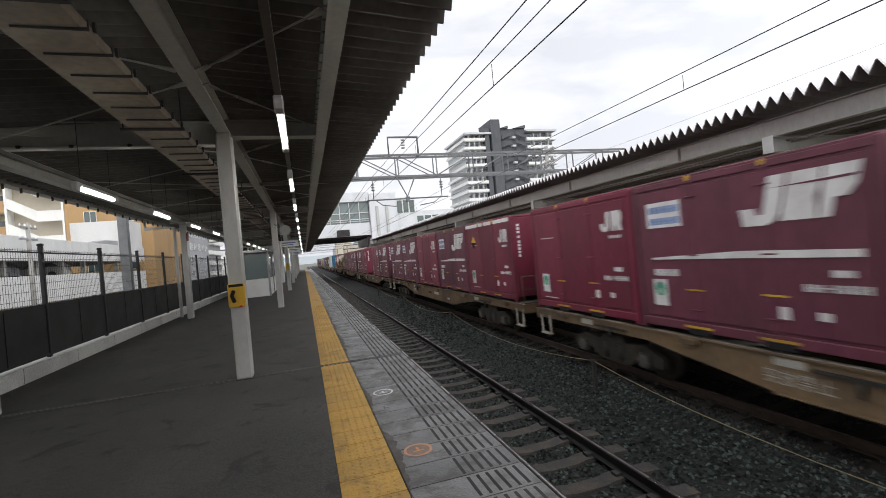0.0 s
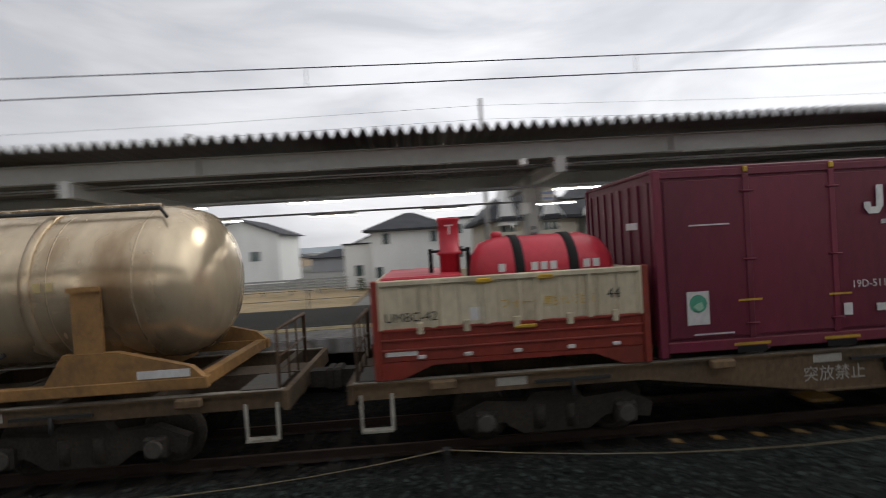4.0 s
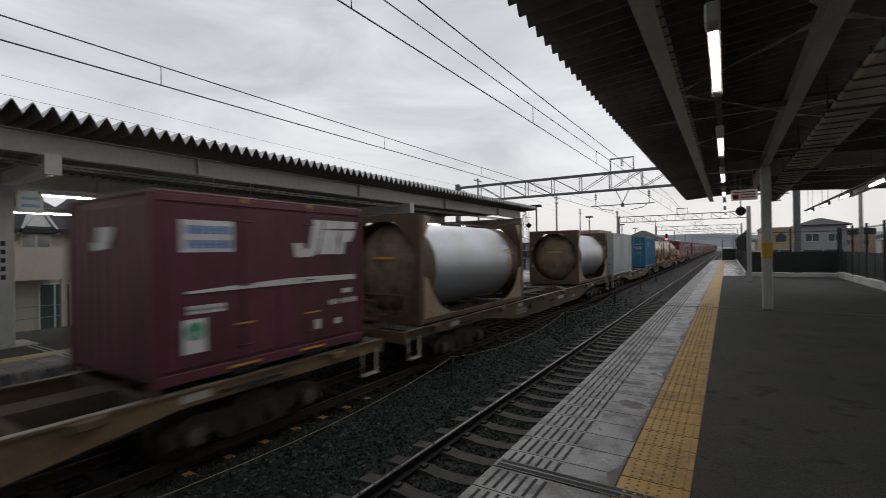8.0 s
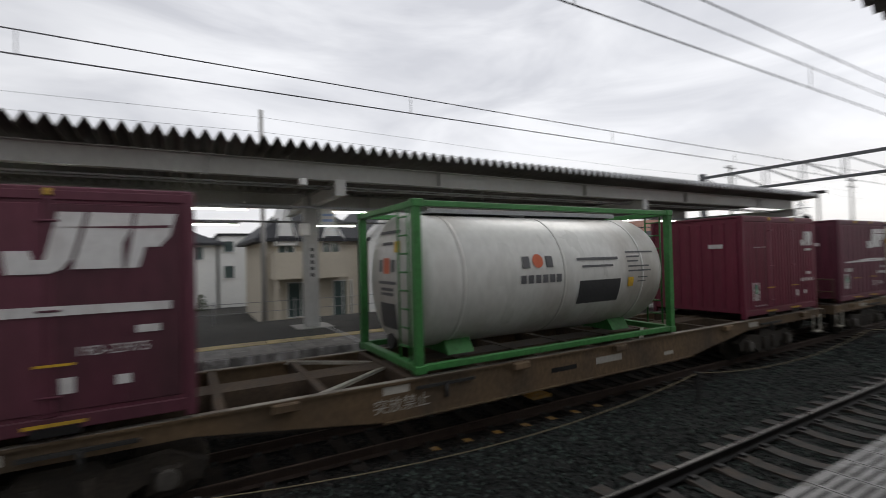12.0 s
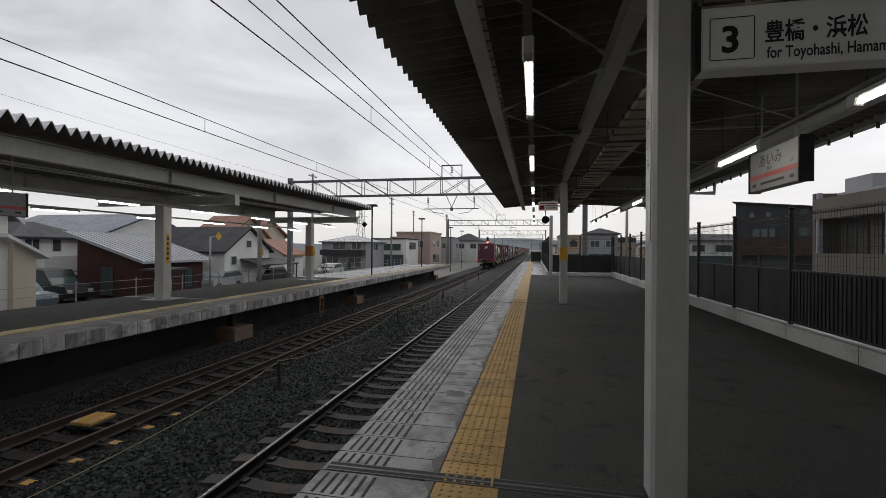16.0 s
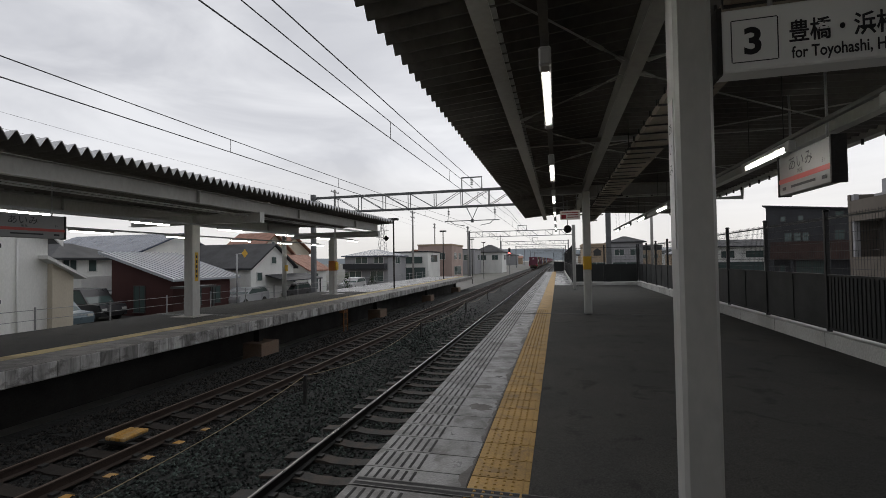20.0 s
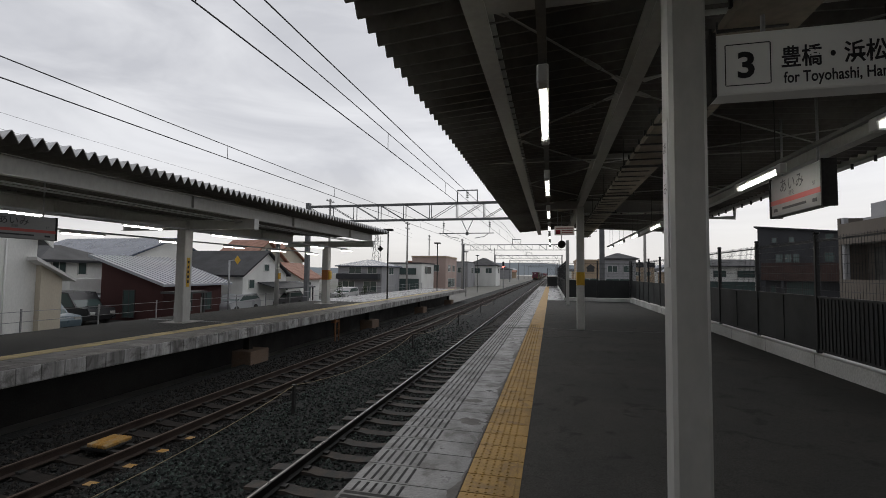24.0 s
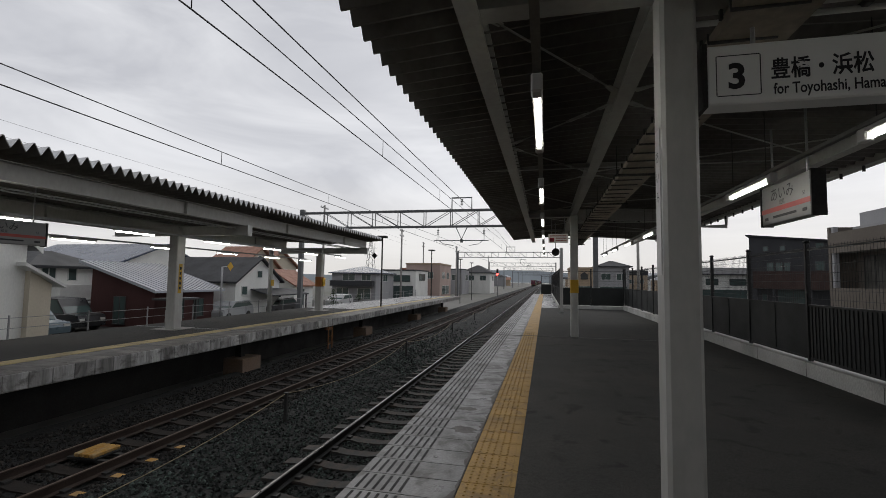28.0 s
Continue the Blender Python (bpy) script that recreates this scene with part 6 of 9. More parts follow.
def wagon():
    """A flat container wagon, 20.4 m between couplers; z is over the platform level."""
    w = thing("container_wagon", "brown flat container wagon with fish-belly side sills", "railway wagon", "container wagons")
    half = 9.75
    belly = [(-half, -0.05), (half, -0.05), (half, -0.27), (5.9, -0.27), (3.6, -0.58), (-3.6, -0.58), (-5.9, -0.27), (-half, -0.27)]
    for sx in (-1, 1):
        s = Shape().prism(belly, "x", sx * 1.16, sx * 1.13)
        s.box(min(sx * 1.2, sx * 1.08), max(sx * 1.2, sx * 1.08), -half, half, -0.07, -0.045)
        s.box(min(sx * 1.2, sx * 1.08), max(sx * 1.2, sx * 1.08), -3.6, 3.6, -0.595, -0.58)
        part("side_sill", s, WAGON, w)
        part("deck_edge", Shape().box(min(sx * 1.19, sx * 1.1), max(sx * 1.19, sx * 1.1), -half, half, -0.044, -0.036), DECKW, w, "worn white deck edge")
    part("center_sill", Shape().box(-0.25, 0.25, -half, half, -0.42, -0.06), DECKD, w)
    for k in range(16):
        y = -half + 0.4 + (2 * half - 0.8) * k / 15
        part("cross_beam", Shape().box(-1.13, 1.13, y - 0.06, y + 0.06, -0.25, -0.05), DECKD, w)
    for y in (-3.2, 3.2):
        for sx in (-1, 1):
            s = Shape()
            s.add([(sx * 0.25, y, -0.04), (sx * 0.3, y + 0.12, -0.04), (sx * 1.1, y + 1.3, -0.04), (sx * 1.1, y + 1.15, -0.04)], [(0, 1, 2, 3)])
            s.prism([(sx * 0.25, y), (sx * 0.25, y + 0.12), (sx * 1.1, y + 1.3), (sx * 1.1, y + 1.15)], "z", -0.09, -0.05)
            part("diagonal", s, STEPW, w, "worn white deck diagonal")
    for y in (-8.6, -4.9, -1.2, 1.2, 4.9, 8.6):
        part("side_fitting", Shape().soft_box(-1.27, -1.17, y - 0.16, y + 0.16, -0.17, -0.06, 0.015), WAGON, w)
    for y in (6.9, -6.9, 2.6):
        part("side_lever", Shape().box(-1.21, -1.17, y - 0.5, y + 0.5, -0.2, -0.16), DARK, w)
        part("lever_arm", Shape().tube((-1.2, y, -0.18), (-1.2, y, -0.38), 0.03, 6), DARK, w)
        part("number_plate", plates([(y + 0.6, y + 1.0, -0.21, -0.1)], -1.163), TEXTW, w, "worn pale plate")
    on_side(STENCIL, "stencil", w, 3.75, -0.44, -1.168, "worn white stencilled lettering")
    part("number_bar", plates([(-0.6, -1.3, -0.36, -0.24), (-2.6, -2.9, -0.45, -0.38)], -1.162), TEXTW, w, "worn white number bar")
    part("slot", plates([(-0.1, 0.5, -0.36, -0.28)], -1.163), SHADOW, w, "dark slot in the sill")
    # bogies
    for y in (-7.1, 7.1):
        b = part("bogie", Shape().prism([(y - 1.35, -0.62), (y - 0.95, -0.45), (y - 0.4, -0.5), (y - 0.3, -0.38), (y + 0.3, -0.38), (y + 0.4, -0.5), (y + 0.95, -0.45), (y + 1.35, -0.62), (y + 1.3, -0.82), (y + 0.7, -0.75), (y + 0.45, -0.92), (y - 0.45, -0.92), (y - 0.7, -0.75), (y - 1.3, -0.82)], "x", -1.0, -0.86)
                 .prism([(y - 1.35, -0.62), (y + 1.35, -0.62), (y + 1.3, -0.8), (y - 1.3, -0.8)], "x", 0.86, 1.0).box(-0.86, 0.86, y - 0.22, y + 0.22, -0.75, -0.45), GRIME, w)
        for dy in (-0.95, 0.95):
            for sx in (-1, 1):
                part("wheel", Shape().lathe([(sx * 0.60, 0.43), (sx * 0.57, 0.43), (sx * 0.5, 0.41), (sx * 0.5, 0.15), (sx * 0.64, 0.36)] if sx > 0 else [(-0.64, 0.36), (-0.60, 0.43), (-0.57, 0.43), (-0.5, 0.41), (-0.5, 0.15)], "x", (0, y + dy, RAIL_Z + 0.41), 22), GRIME, b)
                part("axle_box", Shape().soft_box(min(sx * 1.08, sx * 0.9), max(sx * 1.08, sx * 0.9), y + dy - 0.15, y + dy + 0.15, -0.86, -0.58, 0.03), GRIME, b)
            part("axle_cap", Shape().lathe([(-1.11, 0.1), (-1.1, 0.12), (-1.07, 0.12)], "x", (0, y + dy, -0.72), 14), CAP, b, "pale round axle cap")
            part("axle", Shape().tube((-0.95, y + dy, RAIL_Z + 0.41), (0.95, y + dy, RAIL_Z + 0.41), 0.08, 10), GRIME, b)
        for dy in (-0.22, 0.22):
            part("spring", Shape().tube((-0.96, y + dy, -0.86), (-0.96, y + dy, -0.55), 0.09, 10), GRIME, b)
    # under-floor gear between the bogies
    part("air_tank", Shape().tube((-0.6, 1.0, -0.62), (-0.6, 2.4, -0.62), 0.17, 14), GRIME, w)
    for y in (-6.3, -7.9, 6.3, 7.9):
        part("brake_shoe", Shape().soft_box(-0.9, -0.7, y - 0.09, y + 0.09, -0.95, -0.6, 0.03), GRIME, w)
    part("brake_pipe", Shape().path([(-1.0, -5.6, -0.4), (-0.95, -3.4, -0.66), (-0.95, 3.4, -0.66), (-1.0, 5.6, -0.4)], 0.025, 6), GRIME, w)
    part("brake_cylinder", Shape().tube((-0.6, -2.6, -0.66), (-0.6, -1.5, -0.66), 0.2, 14), GRIME, w)
    part("brake_gear", Shape().box(-0.5, 0.5, -0.6, 0.4, -0.7, -0.45), GRIME, w)
    for sy in (-1, 1):
        y = sy * half
        part("end_beam", Shape().box(-1.2, 1.2, min(y, y + sy * 0.08), max(y, y + sy * 0.08), -0.3, -0.05), WAGON, w)
        part("coupler", Shape().box(-0.11, 0.11, min(y, y + sy * 0.42), max(y, y + sy * 0.42), -0.36, -0.12).soft_box(-0.17, 0.17, min(y + sy * 0.32, y + sy * 0.46), max(y + sy * 0.32, y + sy * 0.46), -0.4, -0.08, 0.03), GRIME, w)
        for sx in (-1, 1):
            x = sx * 1.16
            yy = y - sy * 0.28
            part("foot_step", Shape().path([(x, yy - 0.2, -0.2), (x, yy - 0.2, -0.66), (x, yy + 0.2, -0.66), (x, yy + 0.2, -0.2)], 0.022, 6).box(x - 0.06, x + 0.06, yy - 0.2, yy + 0.2, -0.68, -0.65), STEPW, w, "worn white foot step")
        part("hose", Shape().path([(0.3, y, -0.3), (0.35, y + sy * 0.2, -0.5), (0.3, y + sy * 0.4, -0.55)], 0.03, 6), DARK, w)
    for sy in (-1, 1):
        y = sy * (half - 0.05)
        part("hand_rail", Shape().path([(-1.12, y, -0.05), (-1.12, y, 0.72), (0.2, y, 0.72), (0.2, y, -0.05)], 0.02, 6), FR_BROWN, w)
        part("mid_rail", Shape().tube((-1.12, y, 0.36), (0.2, y, 0.36), 0.014, 6), FR_BROWN, w)
        for x in (-0.68, -0.24):
            part("upright", Shape().tube((x, y, -0.05), (x, y, 0.72), 0.014, 6), FR_BROWN, w)
        part("end_step", Shape().box(-1.15, -0.45, min(y, y - sy * 0.5), max(y, y - sy * 0.5), -0.035, -0.02), CAP, w, "worn steel tread plate")
    return w


def brake_wheel(w):
    """A yellow spoked wheel on the sill of one wagon."""
    n = 18
    yw = 2.4
    ring, m = Shape(), 6
    ring.add([(-1.21 + 0.02 * math.cos(2 * math.pi * j / m), yw + (0.18 + 0.018 * math.sin(2 * math.pi * j / m)) * math.cos(2 * math.pi * k / n), -0.33 + (0.18 + 0.018 * math.sin(2 * math.pi * j / m)) * math.sin(2 * math.pi * k / n)) for k in range(n) for j in range(m)],
             [(k * m + j, k * m + (j + 1) % m, ((k + 1) % n) * m + (j + 1) % m, ((k + 1) % n) * m + j) for k in range(n) for j in range(m)], True)
    bw = part("brake_wheel", ring, CYELLOW, w, "yellow hand brake wheel")
    for k in range(3):
        part("spoke", Shape().tube((-1.21, yw, -0.33), (-1.21, yw + 0.18 * math.cos(2.09 * k + 0.5), -0.33 + 0.18 * math.sin(2.09 * k + 0.5)), 0.014, 6), CYELLOW, bw)


def distant_container(kind):
    """A plainer box for the wagons that have run far ahead."""
    h = CL / 2
    skin = PLUM if kind == "board" else MAROON
    c = thing("freight_container", "maroon freight container far down the train", "freight container", "small freight containers")
    part("body", Shape().soft_box(-1.22, 1.22, -h, h, 0.0, 2.5, 0.02), skin, c)
    for y in (0.6, -0.58):
        part("post", Shape().soft_box(-1.235, -1.2, y - 0.045, y + 0.045, 0.15, 2.4, 0.01), skin, c)
    part("emblem", plates([(-0.6, -1.55, 1.65, 2.15)] if kind == "board" else [(-0.85, -1.4, 1.6, 2.0)], -1.224), CWHITE, c, "white emblem")
    part("notice", plates([(1.5, 0.8, 1.72, 2.14)] if kind == "board" else [(1.18, 1.48, 0.42, 0.86)], -1.224), CWHITE, c, "white notice sheet")
    return c


def distant_wagon():
    w = thing("container_wagon", "brown flat container wagon far down the train", "railway wagon", "container wagons")
    half = 9.75
    belly = [(-half, -0.05), (half, -0.05), (half, -0.27), (5.9, -0.27), (3.6, -0.58), (-3.6, -0.58), (-5.9, -0.27), (-half, -0.27)]
    part("frame", Shape().prism(belly, "x", -1.16, 1.16), WAGON, w)
    for y in (-7.1, 7.1):
        part("bogie", Shape().box(-1.0, 1.0, y - 1.35, y + 1.35, -0.85, -0.4), GRIME, w)
        for dy in (-0.95, 0.95):
            part("axle", Shape().tube((-0.6, y + dy, RAIL_Z + 0.43), (0.6, y + dy, RAIL_Z + 0.43), 0.43, 14), GRIME, w)
    return w


TRACK_X = 6.95
moving = []


def travelled(t):
    """Metres run by the train since the start; it slows a little in the first seconds."""
    return 17.5 * t if t >= 3.5 else 17.5 * 3.5 - 17.78 * (3.5 - t)


def ride(ob, u, first=True):
    """Sets a thing on the train at u metres along it."""
    moving.append((ob, u))
    ob.location = (TRACK_X, u - travelled(0), 0)


templates = {}


def put(kind, make, middle):
    if kind not in templates:
        templates[kind] = ob = make()
    else:
        ob = copy_thing(templates[kind], Matrix())
    ride(ob, middle)
    return ob


def small(kind, south):
    return put(kind, lambda: container(kind), south + CL / 2)


def large(kind, make, south):
    return put(kind, make, south + 3.02)


joints = [71.4 - 20.4 * k for k in range(14, 0, -1)] + [71.4, 91.75, 112.1, 132.5, 152.9, 173.3, 193.7]
for j in joints:
    if j < -20:
        put("distant_wagon", distant_wagon, j + 10.2)
    else:
        q = put("wagon", wagon, j + 10.2)
        if abs(j - 51.0) < 0.2:
            braked = q
brake_wheel(braked)
# ahead of the camera at the start: full wagons of small boxes
mix = random.Random(11)
for j in [q for q in joints if q < -20]:
    for k in range(5):
        pick = mix.choice(["plain", "board"])
        put("distant_" + pick, lambda: distant_container(pick), j + 0.78 + 3.77 * k + CL / 2)
for u, k in ((-9.4, "plain"), (-5.6, "board"), (-1.85, "strips"), (2.2, "board"), (5.97, "plain"),
             (10.95, "strips"), (14.75, "board"), (18.6, "plain"), (22.4, "board"), (26.15, "board"),
             (31.4, "board"), (35.2, "plain"), (42.75, "plain"), (46.6, "board"),
             (51.7, "board"), (55.5, "plain"), (59.3, "low"), (63.2, "plain"),
             (133.45, "board"), (153.35, "strips"), (168.45, "board"), (174.0, "board"), (189.3, "ribbed"), (194.55, "corrugated"), (209.75, "board")):
    small(k, u)
put("open_tub", open_tub, 68.85)
large("cream", cream_tank, 72.7)
large("pink", lambda: tank_container("pale tank in a faded pink frame", FR_PINK, TANKD, bands=2), 78.95)
large("cream", cream_tank, 85.2)
large("blue_box", lambda: box_container("blue ribbed twenty-foot freight container", BOX_BLUE), 92.5)
large("grey_box", lambda: box_container("light grey smooth-sided freight container", BOX_GREY, bars=False, smooth=True), 105.15)
large("silver", silver_tank, 112.75)
large("silver", silver_tank, 125.5)
large("blue_tank", lambda: tank_container("grey tank with a blue sun shade in a blue frame", FR_BLUE, TANKG, diagonals="both", bands=2, shade=SHADE_BLUE), 139.85)
large("yellow_tank", lambda: tank_container("off-white tank in a dull yellow frame", FR_YELLOW, TANKD, diagonals="none", emblem=(0.5, 0.25, 0.06)), 146.25)
large("pale_tank", lambda: tank_container("white tank in a pale blue frame with end braces", FR_LIGHT, TANKW, rails=False, diagonals="both", bands=4, emblem=(0.05, 0.25, 0.45), mid_rail=True), 159.65)
large("navy_tank", lambda: tank_container("off-white tank in a dark navy frame", FR_NAVY, TANKC, diagonals="both", bands=4, bold=(0.03, 0.06, 0.19)), 180.4)
large("green_tank", lambda: tank_container("clean white tank in a bright green frame", FR_GREEN, TANKW, diagonals="none", bands=3, emblem=(0.55, 0.12, 0.05)), 200.95)
# numbers that can be read, and tail discs on the last wagon
for ob, u in moving:
    if abs(u - (63.2 + CL / 2)) < 0.01:
        on_side(lettering("19D-51137", 0.14, CWHITE), "lettering", ob, -0.78, 0.78, -1.238, "white lettering")
        for child in [q for q in ob.children if q.name.startswith("number_bar")]:
            bpy.data.objects.remove(child)
for ob, u in moving:
    if abs(u - (209.75 + CL / 2)) < 0.01:
        on_side(lettering("19D-23975", 0.14, CWHITE), "lettering", ob, -0.78, 0.78, -1.238, "white lettering")
        for k in range(9):
            part("end_mark", Shape().box(0.98, 1.05, CL / 2 - 0.008, CL / 2 + 0.004, 2.18 - 0.1 * k, 2.25 - 0.1 * k), CWHITE, ob, "small white mark")
        for child in [q for q in ob.children if q.name.startswith(("number_bar", "board_line"))]:
            bpy.data.objects.remove(child)
for ob, u in moving:
    if ob.name.startswith("container_wagon") and abs(u - (193.7 + 10.2)) < 0.01:
        for child in list(ob.children):
            if child.name.startswith(("hand_rail", "mid_rail", "upright")) and child.bound_box[0][1] > 0:
                bpy.data.objects.remove(child)
        for x in (-1.05, 1.05):
            part("tail_disc", Shape().lathe([(9.84, 0.2), (9.87, 0.2)], "y", (x, 0, 0.03), 24), CARGO_RED, ob, "red round tail disc")

# ---- overhead line ----
def gantry(y, z_top, x0, x1, depth=1.05, label="lattice steel catenary gantry over the tracks"):
    g = thing("catenary_gantry", label, "gantry", "catenary gantries", at=(0, y, 0))
    for z in (z_top, z_top - depth):
        for dy in (-0.3, 0.3):
            part("chord", Shape().box(x0, x1, dy - 0.04, dy + 0.04, z - 0.05, z + 0.05), TRUSS, g)
    n = int((x1 - x0) / 1.9)
    w = (x1 - x0) / n
    for k in range(n + 1):
        x = x0 + k * w
        for dy in (-0.3, 0.3):
            part("strut", Shape().box(x - 0.025, x + 0.025, dy - 0.025, dy + 0.025, z_top - depth, z_top), TRUSS, g)
            if k < n:
                a, b = (z_top, z_top - depth) if x < (x0 + x1) / 2 else (z_top - depth, z_top)
                part("diagonal", Shape().tube((x, dy, a), (x + w, dy, b), 0.025, 6), TRUSS, g)
    for x in (x0, x1):
        part("mast", Shape().box(x - 0.16, x + 0.16, -0.16, 0.16, -1.6, z_top + 0.3), TRUSS, g)
    return g


def hanging_gear(g, x, z_top, z_low):
    part("top_frame", Shape().path([(x - 0.75, 0, z_top), (x - 0.75, 0, z_top + 0.95), (x + 0.75, 0, z_top + 0.95), (x + 0.75, 0, z_top)], 0.045, 6), TRUSS, g)
    s = Shape()
    for k in range(4):
        z = z_top + 0.82 - 0.13 * k
        s.lathe([(z - 0.05, 0.03), (z - 0.03, 0.1), (z + 0.02, 0.1), (z + 0.04, 0.03)], "z", (x, 0, 0), 12)
    part("insulator", s, PALE_STEEL, g, "stacked pale insulator")
    part("hanger", Shape().path([(x - 0.45, 0, z_low), (x, 0, z_low - 0.95), (x + 0.45, 0, z_low)], 0.035, 6).soft_box(x - 0.1, x + 0.1, -0.08, 0.08, z_low - 1.2, z_low - 0.95, 0.02), TRUSS, g)
    part("cantilever", Shape().tube((x - 2.0, 0, z_low - 1.05), (x + 2.1, 0, z_low - 1.05), 0.035, 6), TRUSS, g)
    for d in (-1.6, 1.7):
        part("steady_arm", Shape().path([(x + d, 0, z_low - 1.05), (x + d * 0.8, 0, z_low - 1.3), (x + d * 0.35, 0, z_low - 1.42)], 0.025, 6), TRUSS, g)
        s = Shape()
        for k in range(3):
            z = z_low - 0.3 - 0.13 * k
            s.lathe([(z - 0.04, 0.03), (z - 0.02, 0.09), (z + 0.02, 0.09), (z + 0.04, 0.03)], "z", (x + d * 1.05, 0, 0), 10)
        s.tube((x + d * 1.05, 0, z_low), (x + d * 1.05, 0, z_low - 1.05), 0.02, 6)
        part("side_insulator", s, TRUSS, g)


g = gantry(22.0, 6.48, -7.0, 20.5)
hanging_gear(g, 5.2, 6.48, 5.43)
g = gantry(-33.0, 6.9, -3.5, 19.0, 1.2)
hanging_gear(g, 5.95, 6.9, 5.7)
for y, z in ((-82.0, 6.9), (-130.0, 6.9), (-178.0, 6.9), (-226.0, 6.9), (-274.0, 6.9), (-322, 6.9), (72.0, 6.5), (120.0, 6.5), (170.0, 6.5), (220, 6.5)):
    g = thing("catenary_gantry", "distant lattice catenary gantry", "gantry", "catenary gantries", at=(0, y, 0))
    part("beam", Shape().box(-3, 15.6, -0.1, 0.1, z - 0.06, z + 0.06).box(-3, 15.6, -0.1, 0.1, z - 1.0, z - 0.9), TRUSS, g)
    s = Shape()
    for k in range(15):
        s.tube((-3 + 1.24 * k, 0, z - 0.95), (-3 + 1.24 * (k + 1), 0, z) if k % 2 else (-3 + 1.24 * (k + 1), 0, z - 0.95), 0.04, 5)
        s.tube((-3 + 1.24 * k, 0, z - 0.95), (-3 + 1.24 * k, 0, z), 0.03, 5)
    part("lattice", s, TRUSS, g)
    for x in (-3, 15.6):
        part("mast", Shape().box(x - 0.15, x + 0.15, -0.15, 0.15, -1.6, z + 0.2), TRUSS, g)
    part("top_frame", Shape().path([(5.2, 0, z), (5.2, 0, z + 0.95), (6.7, 0, z + 0.95), (6.7, 0, z)], 0.05, 5), TRUSS, g)


def span(x, z_ends, sag, r, name, label, ys):
    pts = [(x, ys[0], z_ends)]
    for a, b in zip(ys, ys[1:]):
        pts += [(x, a + (b - a) * k / 10, z_ends - sag * (1 - (2 * k / 10 - 1) ** 2)) for k in range(1, 11)]
    return solid(name, Shape().path(pts, 0.85 * r, 6), WIRE, label, "overhead wire", "overhead wires", kind="")


YS = [-322, -274, -226, -178, -130, -82, -33, 22, 72, 120, 170]
span(6.75, 4.13, 0.0, 0.011, "contact_wire", "black contact wire over the far track", YS)
span(6.75, 4.62, 0.22, 0.010, "messenger_wire", "black messenger wire over the far track", YS)
span(3.05, 4.13, 0.0, 0.011, "contact_wire", "black contact wire over the near track", YS)
span(3.05, 4.75, 0.3, 0.010, "messenger_wire", "black messenger wire over the near track", YS)
span(3.2, 5.2, 0.3, 0.013, "feeder_wire", "black feeder wire over the near track", YS)
drop = Shape()
for x, zt in ((6.75, 4.40), (3.05, 4.47)):
    for k in range(-12, 12):
        drop.tube((x, 5.0 * k + 1.5, 4.13), (x, 5.0 * k + 1.5, zt), 0.006, 5)
solid("droppers", drop, WIRE, "thin droppers between the wires", "overhead wire", kind="stuff")

# marker posts and a sagging cable between the tracks
POSTS = [-41.5, -33.5, -25.3, -16.6, -8.5, -0.2, 7.4, 16.0, 24.5, 33]
for y in POSTS:
    p = thing("cable_post", "short dark post carrying a sagging cable", "post", "cable posts", at=(4.98, y, 0))
    part("stake", Shape().soft_box(-0.03, 0.03, -0.03, 0.03, -1.5, -0.62, 0.006), DARK, p)
    part("clamp", Shape().soft_box(-0.045, 0.045, -0.045, 0.045, -0.66, -0.6, 0.008), DARK, p)
pts = [(4.98, POSTS[0], -0.62)]
for a, b in zip(POSTS, POSTS[1:]):
    pts += [(4.98, a + (b - a) * k / 10, -0.62 - 0.28 * (1 - (2 * k / 10 - 1) ** 2)) for k in range(1, 11)]
s = Shape().path(pts, 0.007, 6)
solid("sagging_cable", s, paint("dusty_cable", (0.22, 0.18, 0.11), 0.8), "pale dusty cable sagging between short posts", "cable", kind="")

# yellow track magnet and marks
BEACON = paint("beacon_orange", (0.40, 0.21, 0.04), 0.8, scale=6, fine=30, dirt=(0.34, 0.27, 0.17), dirt_amount=0.9)
b = thing("track_beacon", "worn orange signal beacon between the rails", "signal beacon", at=(7.03, -6.32, RAIL_Z))
for k in range(4):
    part("slat", Shape().soft_box(-0.2 + 0.1 * k + 0.006, -0.1 + 0.1 * k - 0.006, -0.24, 0.24, -0.06, 0.0, 0.012), BEACON, b)
part("plate", Shape().soft_box(-0.2, 0.2, -0.24, 0.24, -0.1, -0.06, 0.01), DARK, b)
for y in (-0.18, 0.1):
    part("bracket", Shape().box(-0.4, 0.4, y, y + 0.08, -0.14, -0.1), DARK, b)
for k in range(7):
    for dx in (-0.3, -0.85):
        m = thing("sleeper_mark", "yellow paint mark on a sleeper", "paint mark", "sleeper marks", at=(6.95 + dx, -7.2 + 0.6 * k + 0.13, RAIL_Z - 0.146))
        part("patch", Shape().box(-0.09, 0.09, -0.06, 0.06, -0.004, 0.003), BEACON, m)
st = thing("platform_ladder", "orange steel ladder at the platform edge", "ladder", at=(8.66, -17.75, 0))
RUSTY = paint("rusty_ladder", (0.20, 0.085, 0.03), 0.8, scale=4, fine=30, dirt=(0.08, 0.05, 0.03), dirt_amount=0.8)
for y in (-0.17, 0.17):
    part("rail", Shape().box(-0.02, 0.02, y - 0.02, y + 0.02, -1.2, -0.3), RUSTY, st)
for z in (-1.0, -0.7, -0.4):
    part("rung", Shape().tube((0, -0.17, z), (0, 0.17, z), 0.016, 6), RUSTY, st)
